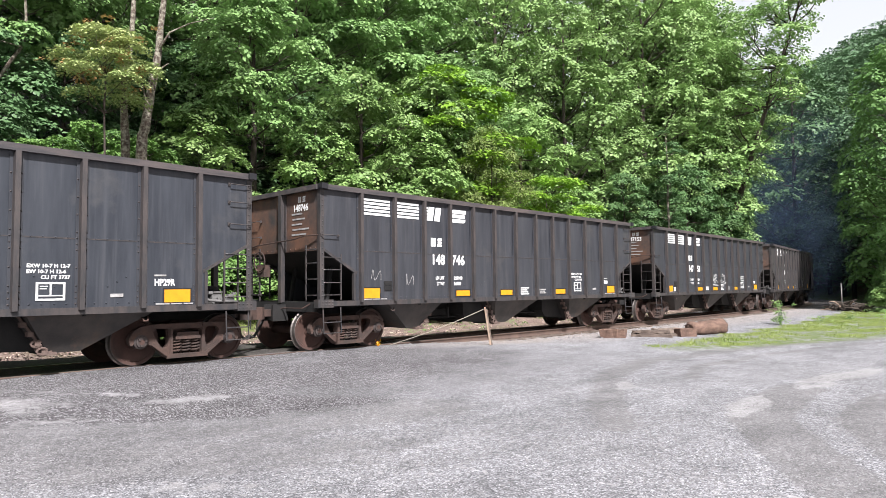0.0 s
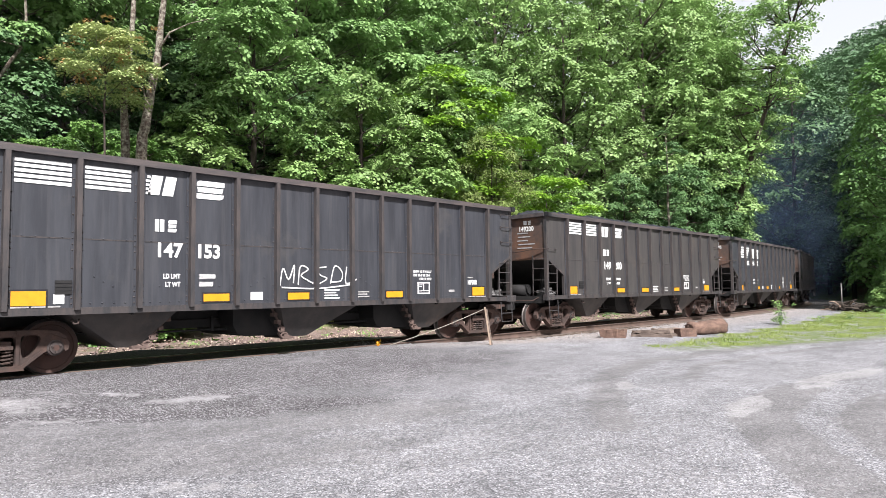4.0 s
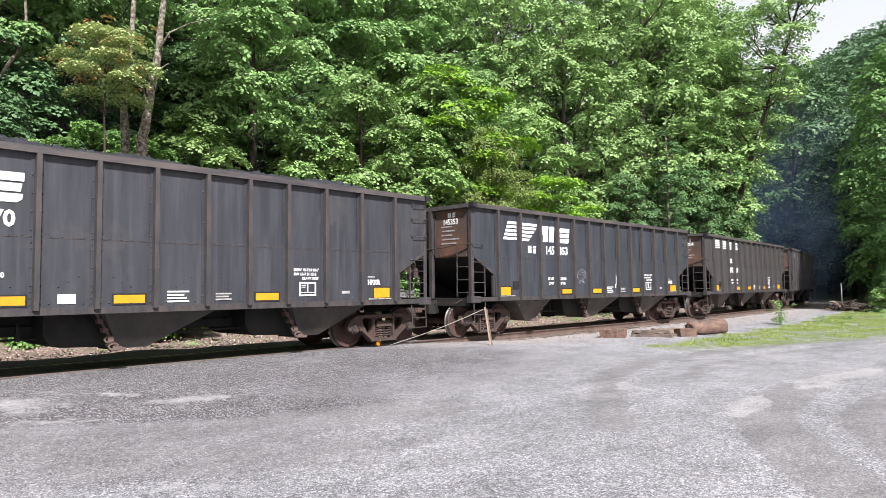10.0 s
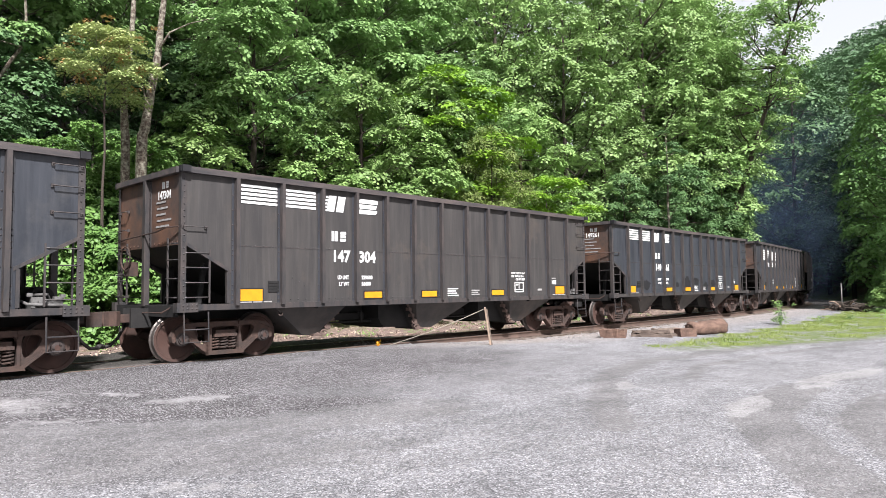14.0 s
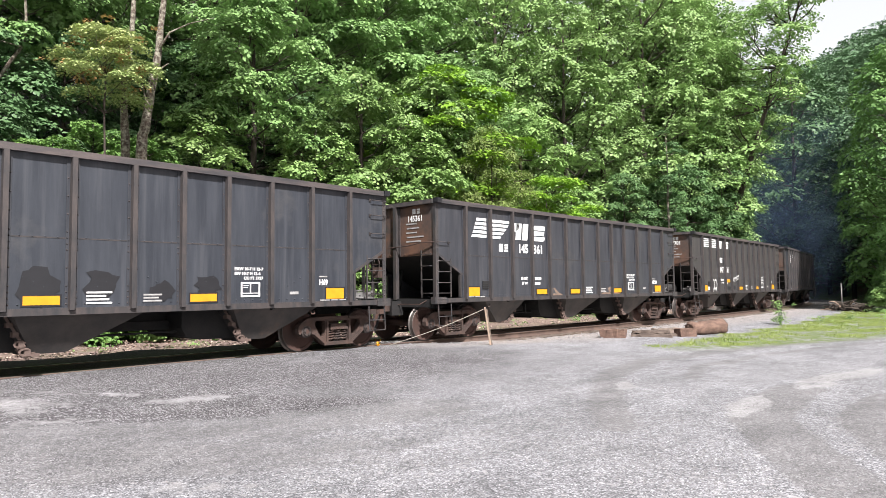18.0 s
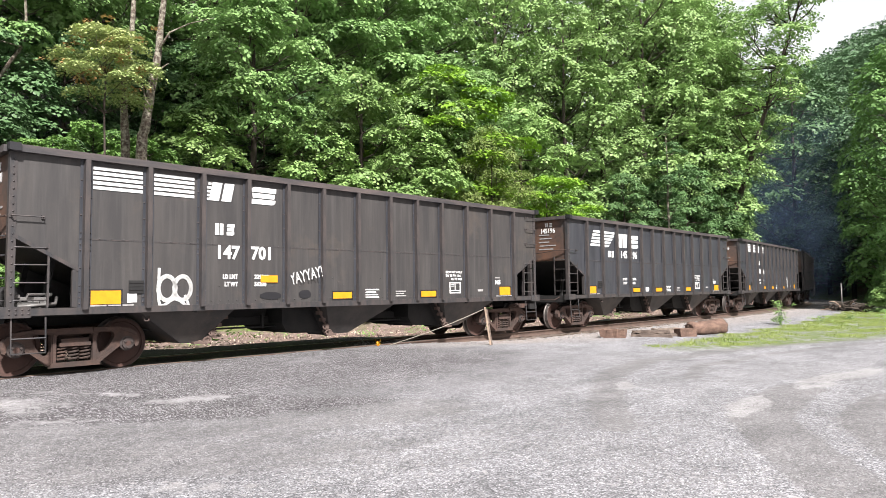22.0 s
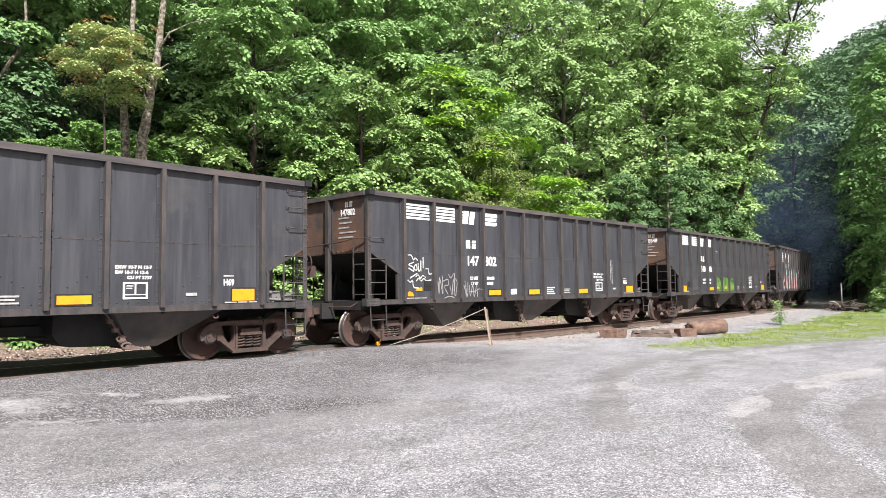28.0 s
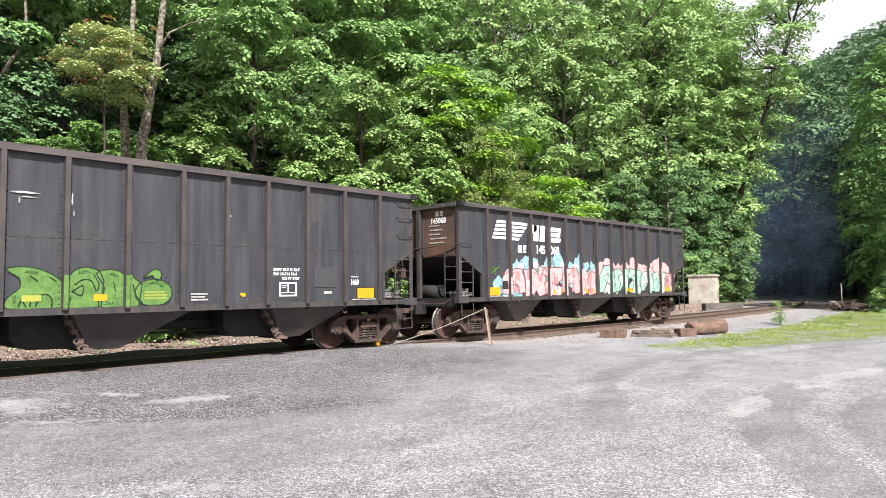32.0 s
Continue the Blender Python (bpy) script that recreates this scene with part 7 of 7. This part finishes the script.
def build_grass():
    r = random.Random(23)
    pl = []
    while len(pl) < 3400:
        s, o = r.uniform(17.5, 49), -r.uniform(4.3, 9.5)
        edge = 5.2 + 0.25 * math.sin(s * 2.1) - 0.5 * smooth(30, 40, s)
        outer = 5.6 + (s - 17) * 0.30 + 0.25 * math.sin(s * 1.3) if s < 28 else 8.9 + 0.25 * math.sin(s)
        if edge < -o < outer and noise.noise((s * 0.9, o * 1.3, 1.7)) + 0.5 * noise.noise((s * 3.1, o * 3.7, 5.0)) > 0.10 - 0.22 * r.random() - 0.30 * (-o < edge + 0.9):
            x, y, _ = on_track(s, o)
            pl.append((x, y, hz(x, y)))
    blades("grass", 3, pl, 14, 0.066, 0.005, GRASS, "patchy bright green grass at the edge of the gravel")
    pl = []
    for _ in range(500):
        s, o = r.uniform(2, 60), r.uniform(10.9, 12.4)
        x, y, _a = on_track(s, o)
        pl.append((x, y, hz(x, y)))
    blades("grass", 4, pl, 8, 0.28, 0.012, GRASS, "tall grass along the foot of the bank", spread=0.2)
    # leafy weeds in the grass, one tall and several low
    for k, (x, y, tall, wide, n) in enumerate(((29.9, -5.2, 0.95, 0.16, 40), (29.6, -5.3, 0.36, 0.16, 14), (33.4, -5.9, 0.30, 0.20, 12), (36.5, -6.4, 0.30, 0.22, 12), (39.5, -7.4, 0.5, 0.35, 30), (42.0, -7.8, 0.6, 0.4, 34))):
        rr = np.random.RandomState(8 + k)
        c = np.stack([rr.normal(0, wide, n), rr.normal(0, wide, n), tall * rr.uniform(0.12, 1.0, n)], 1)
        d = rr.normal(0, 1, (n, 3))
        d /= np.linalg.norm(d, axis=1)[:, None]
        v, f = leaf_arrays(rr, c, d, 16, 0.13, 0.058)
        t = thing("weed", "tall leafy green weed growing in the grass" if k == 0 else "low leafy weed at the gravel's edge", "weed", at_ground(x, y), group="weeds along the gravel")
        part("leaves", arrays_mesh("leaves", v, f, 3, [LEAFFRESH]), None, t)
        bm = new_bm()
        for q in range(4):
            tube(bm, [(0.03 * q, 0, -0.05), (wide * (0.4 * q - 0.6), wide * (0.5 - 0.3 * q), tall * 0.92)], 0.010, 4)
        part("stem", bm, LEAFDEEP, t)


build_grass()


def scatter_stones(name, seed, count, place, size, mat, label):
    r = np.random.RandomState(seed)
    q = random.Random(seed)
    pts = []
    while len(pts) < count:
        p = place(q)
        if p:
            pts.append(p)
    pts = np.array(pts)
    pts = np.column_stack([pts, height(pts[:, 0], pts[:, 1])])
    o = np.array([(1, 0, -0.2), (-1, 0, -0.2), (0, 1, -0.2), (0, -1, -0.2), (0, 0, 1)], float)
    v = o[None] * r.uniform(0.5, 1.2, (count, 5, 1)) + r.uniform(-0.25, 0.25, (count, 5, 3))
    v *= (size * r.uniform(0.35, 1.3, (count, 1, 1)) ** 1.5)
    v[..., 2] *= 0.75
    a = r.uniform(0, 6.28, count)
    x = v[..., 0] * np.cos(a)[:, None] - v[..., 1] * np.sin(a)[:, None]
    y = v[..., 0] * np.sin(a)[:, None] + v[..., 1] * np.cos(a)[:, None]
    v = np.stack([x, y, v[..., 2]], -1) + pts[:, None]
    f = np.array([(0, 2, 4), (2, 1, 4), (1, 3, 4), (3, 0, 4)])
    fs = (np.arange(count)[:, None, None] * 5 + f[None]).reshape(-1, 3)
    return tagged(new(name, arrays_mesh(name, v.reshape(-1, 3), fs, 3, [mat])), label, "gravel", kind="stuff")


def lot_place(q):
    d, a = 4.0 + 16 * q.random() ** 1.6, radians(q.uniform(10, 86))
    x, y = d * math.sin(a), -13.72 + d * math.cos(a)
    return (x, y) if y < -0.9 else None


def bed_place(q):
    s, o = q.uniform(11, 75), q.uniform(-3.4, 2.6)
    if s < 17 and o < -1.9 or abs(abs(o) - 0.753) < 0.09:
        return None
    x, y, _ = on_track(s, o)
    return (x, y)


scatter_stones("gravel", 51, 60000, lot_place, 0.0105, STONE, "loose grey crushed stone on the lot")
scatter_stones("ballast", 52, 11000, bed_place, 0.034, STONE, "grey-brown ballast stones round the ties")
# ---- tinted see-through shells that stand in for haze over the curve ----
def haze_material(strength):
    m = bpy.data.materials.new("blue_haze_tint")
    m.use_nodes = True
    n, l = m.node_tree.nodes, m.node_tree.links
    n.remove(n["Principled BSDF"])
    co, sp, cx = n.new("ShaderNodeTexCoord"), n.new("ShaderNodeMapping"), n.new("ShaderNodeVectorMath")
    sp.inputs["Scale"].default_value = (1, 0, 1)
    l.new(co.outputs["Object"], sp.inputs["Vector"])
    cx.operation = "LENGTH"
    l.new(sp.outputs[0], cx.inputs[0])
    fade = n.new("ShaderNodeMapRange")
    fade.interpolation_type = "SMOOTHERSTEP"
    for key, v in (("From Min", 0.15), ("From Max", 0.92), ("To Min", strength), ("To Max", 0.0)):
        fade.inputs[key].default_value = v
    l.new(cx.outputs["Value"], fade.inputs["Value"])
    wisp = n.new("ShaderNodeTexNoise")
    wisp.inputs["Scale"].default_value, wisp.inputs["Detail"].default_value = 2.2, 3
    l.new(co.outputs["Object"], wisp.inputs["Vector"])
    thin = n.new("ShaderNodeMath")
    thin.operation = "MULTIPLY_ADD"
    thin.inputs[1].default_value, thin.inputs[2].default_value = 0.9, 0.5
    l.new(wisp.outputs["Fac"], thin.inputs[0])
    amount = n.new("ShaderNodeMath")
    amount.operation = "MULTIPLY"
    l.new(fade.outputs[0], amount.inputs[0])
    l.new(thin.outputs[0], amount.inputs[1])
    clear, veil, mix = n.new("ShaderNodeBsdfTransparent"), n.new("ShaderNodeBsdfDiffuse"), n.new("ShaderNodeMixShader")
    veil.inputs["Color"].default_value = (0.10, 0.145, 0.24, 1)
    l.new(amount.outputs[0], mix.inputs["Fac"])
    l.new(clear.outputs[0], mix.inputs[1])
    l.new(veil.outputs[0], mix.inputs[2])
    l.new(mix.outputs[0], n["Material Output"].inputs["Surface"])
    return m


def build_haze():
    """Three lumpy shells, one behind the other; haze is put into their blue tint."""
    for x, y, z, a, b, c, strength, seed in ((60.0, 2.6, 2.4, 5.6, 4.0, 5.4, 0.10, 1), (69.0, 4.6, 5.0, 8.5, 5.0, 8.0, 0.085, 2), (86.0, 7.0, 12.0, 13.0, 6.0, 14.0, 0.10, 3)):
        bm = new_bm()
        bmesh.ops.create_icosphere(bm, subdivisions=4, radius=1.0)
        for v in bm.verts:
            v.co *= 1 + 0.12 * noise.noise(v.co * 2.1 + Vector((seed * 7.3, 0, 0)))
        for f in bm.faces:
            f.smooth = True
        o = solid("exhaust_haze", bm, haze_material(strength), "lumpy tinted shell standing in for blue haze over the curve", "haze", kind="stuff")
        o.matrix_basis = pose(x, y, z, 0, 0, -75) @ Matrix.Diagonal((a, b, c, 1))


build_haze()
# ---- the train rolls past ----
# where the first car's leading end stands along the track, second by second
STATIONS = [-6.57, -12.28, -17.99, -23.82, -29.68, -35.49, -41.35, -47.25, -53.17, -59.10, -65.02, -71.03, -77.03, -83.08, -89.19, -95.33, -101.51, -107.78, -114.07, -120.39, -126.69, -133.13, -139.67, -146.16, -152.78, -159.46, -166.22, -173.04, -179.91, -186.93, -193.97, -201.16, -208.47]


def leading_end(t):
    """How far along the track the first car's leading end stands at t seconds."""
    i = min(max(int(t), 0), 31)
    q = t - i
    p1, p2 = STATIONS[i], STATIONS[i + 1]
    p0 = STATIONS[i - 1] if i else 2 * p1 - p2
    p3 = STATIONS[i + 2] if i < 31 else 2 * p2 - p1
    return 0.5 * (2 * p1 + (p2 - p0) * q + (2 * p0 - 5 * p1 + 4 * p2 - p3) * q * q + (3 * p1 - p0 - 3 * p2 + p3) * q ** 3)


def car_pose(s):
    """A car whose leading end is s metres along the track, carried on its two truck centres."""
    xa, ya, aa = on_track(s + HALF - TRUCK)
    xb, yb, ab = on_track(s + HALF + TRUCK)
    turn = math.atan2(yb - ya, xb - xa)
    return (xa + xb) / 2, (ya + yb) / 2, turn, aa - turn, ab - turn


def motions():
    steps = [0.5 * i for i in range(65)]
    rolls = [i / 15 for i in range(480)] + [32.0]
    turns = [math.degrees((leading_end(t) - leading_end(0)) / 0.457) for t in rolls]
    for i, car in enumerate(train):
        rows, ra, rb = [], [], []
        for t in steps:
            x, y, a, ta, tb = car_pose(leading_end(t) + i * PITCH_CAR)
            rows.append((t, pose(x, y, 0, 0, 0, math.degrees(a))))
            ra.append((t, pose(-TRUCK, 0, 0, 0, 0, math.degrees(ta))))
            rb.append((t, pose(TRUCK, 0, 0, 0, 0, math.degrees(tb))))
        walk(car, rows)
        trucks = [c for c in car.children if c.name.startswith("truck")]
        trucks.sort(key=lambda c: c.matrix_basis.translation.x)
        for truck, tr in zip(trucks, (ra, rb)):
            for w in [c for c in truck.children if c.name.startswith("wheelset")]:
                wx = w.matrix_basis.translation.x
                walk(w, [(t, pose(wx, 0, 0.457, 0, r, 0)) for t, r in zip(rolls, turns)])
            walk(truck, tr)


motions()
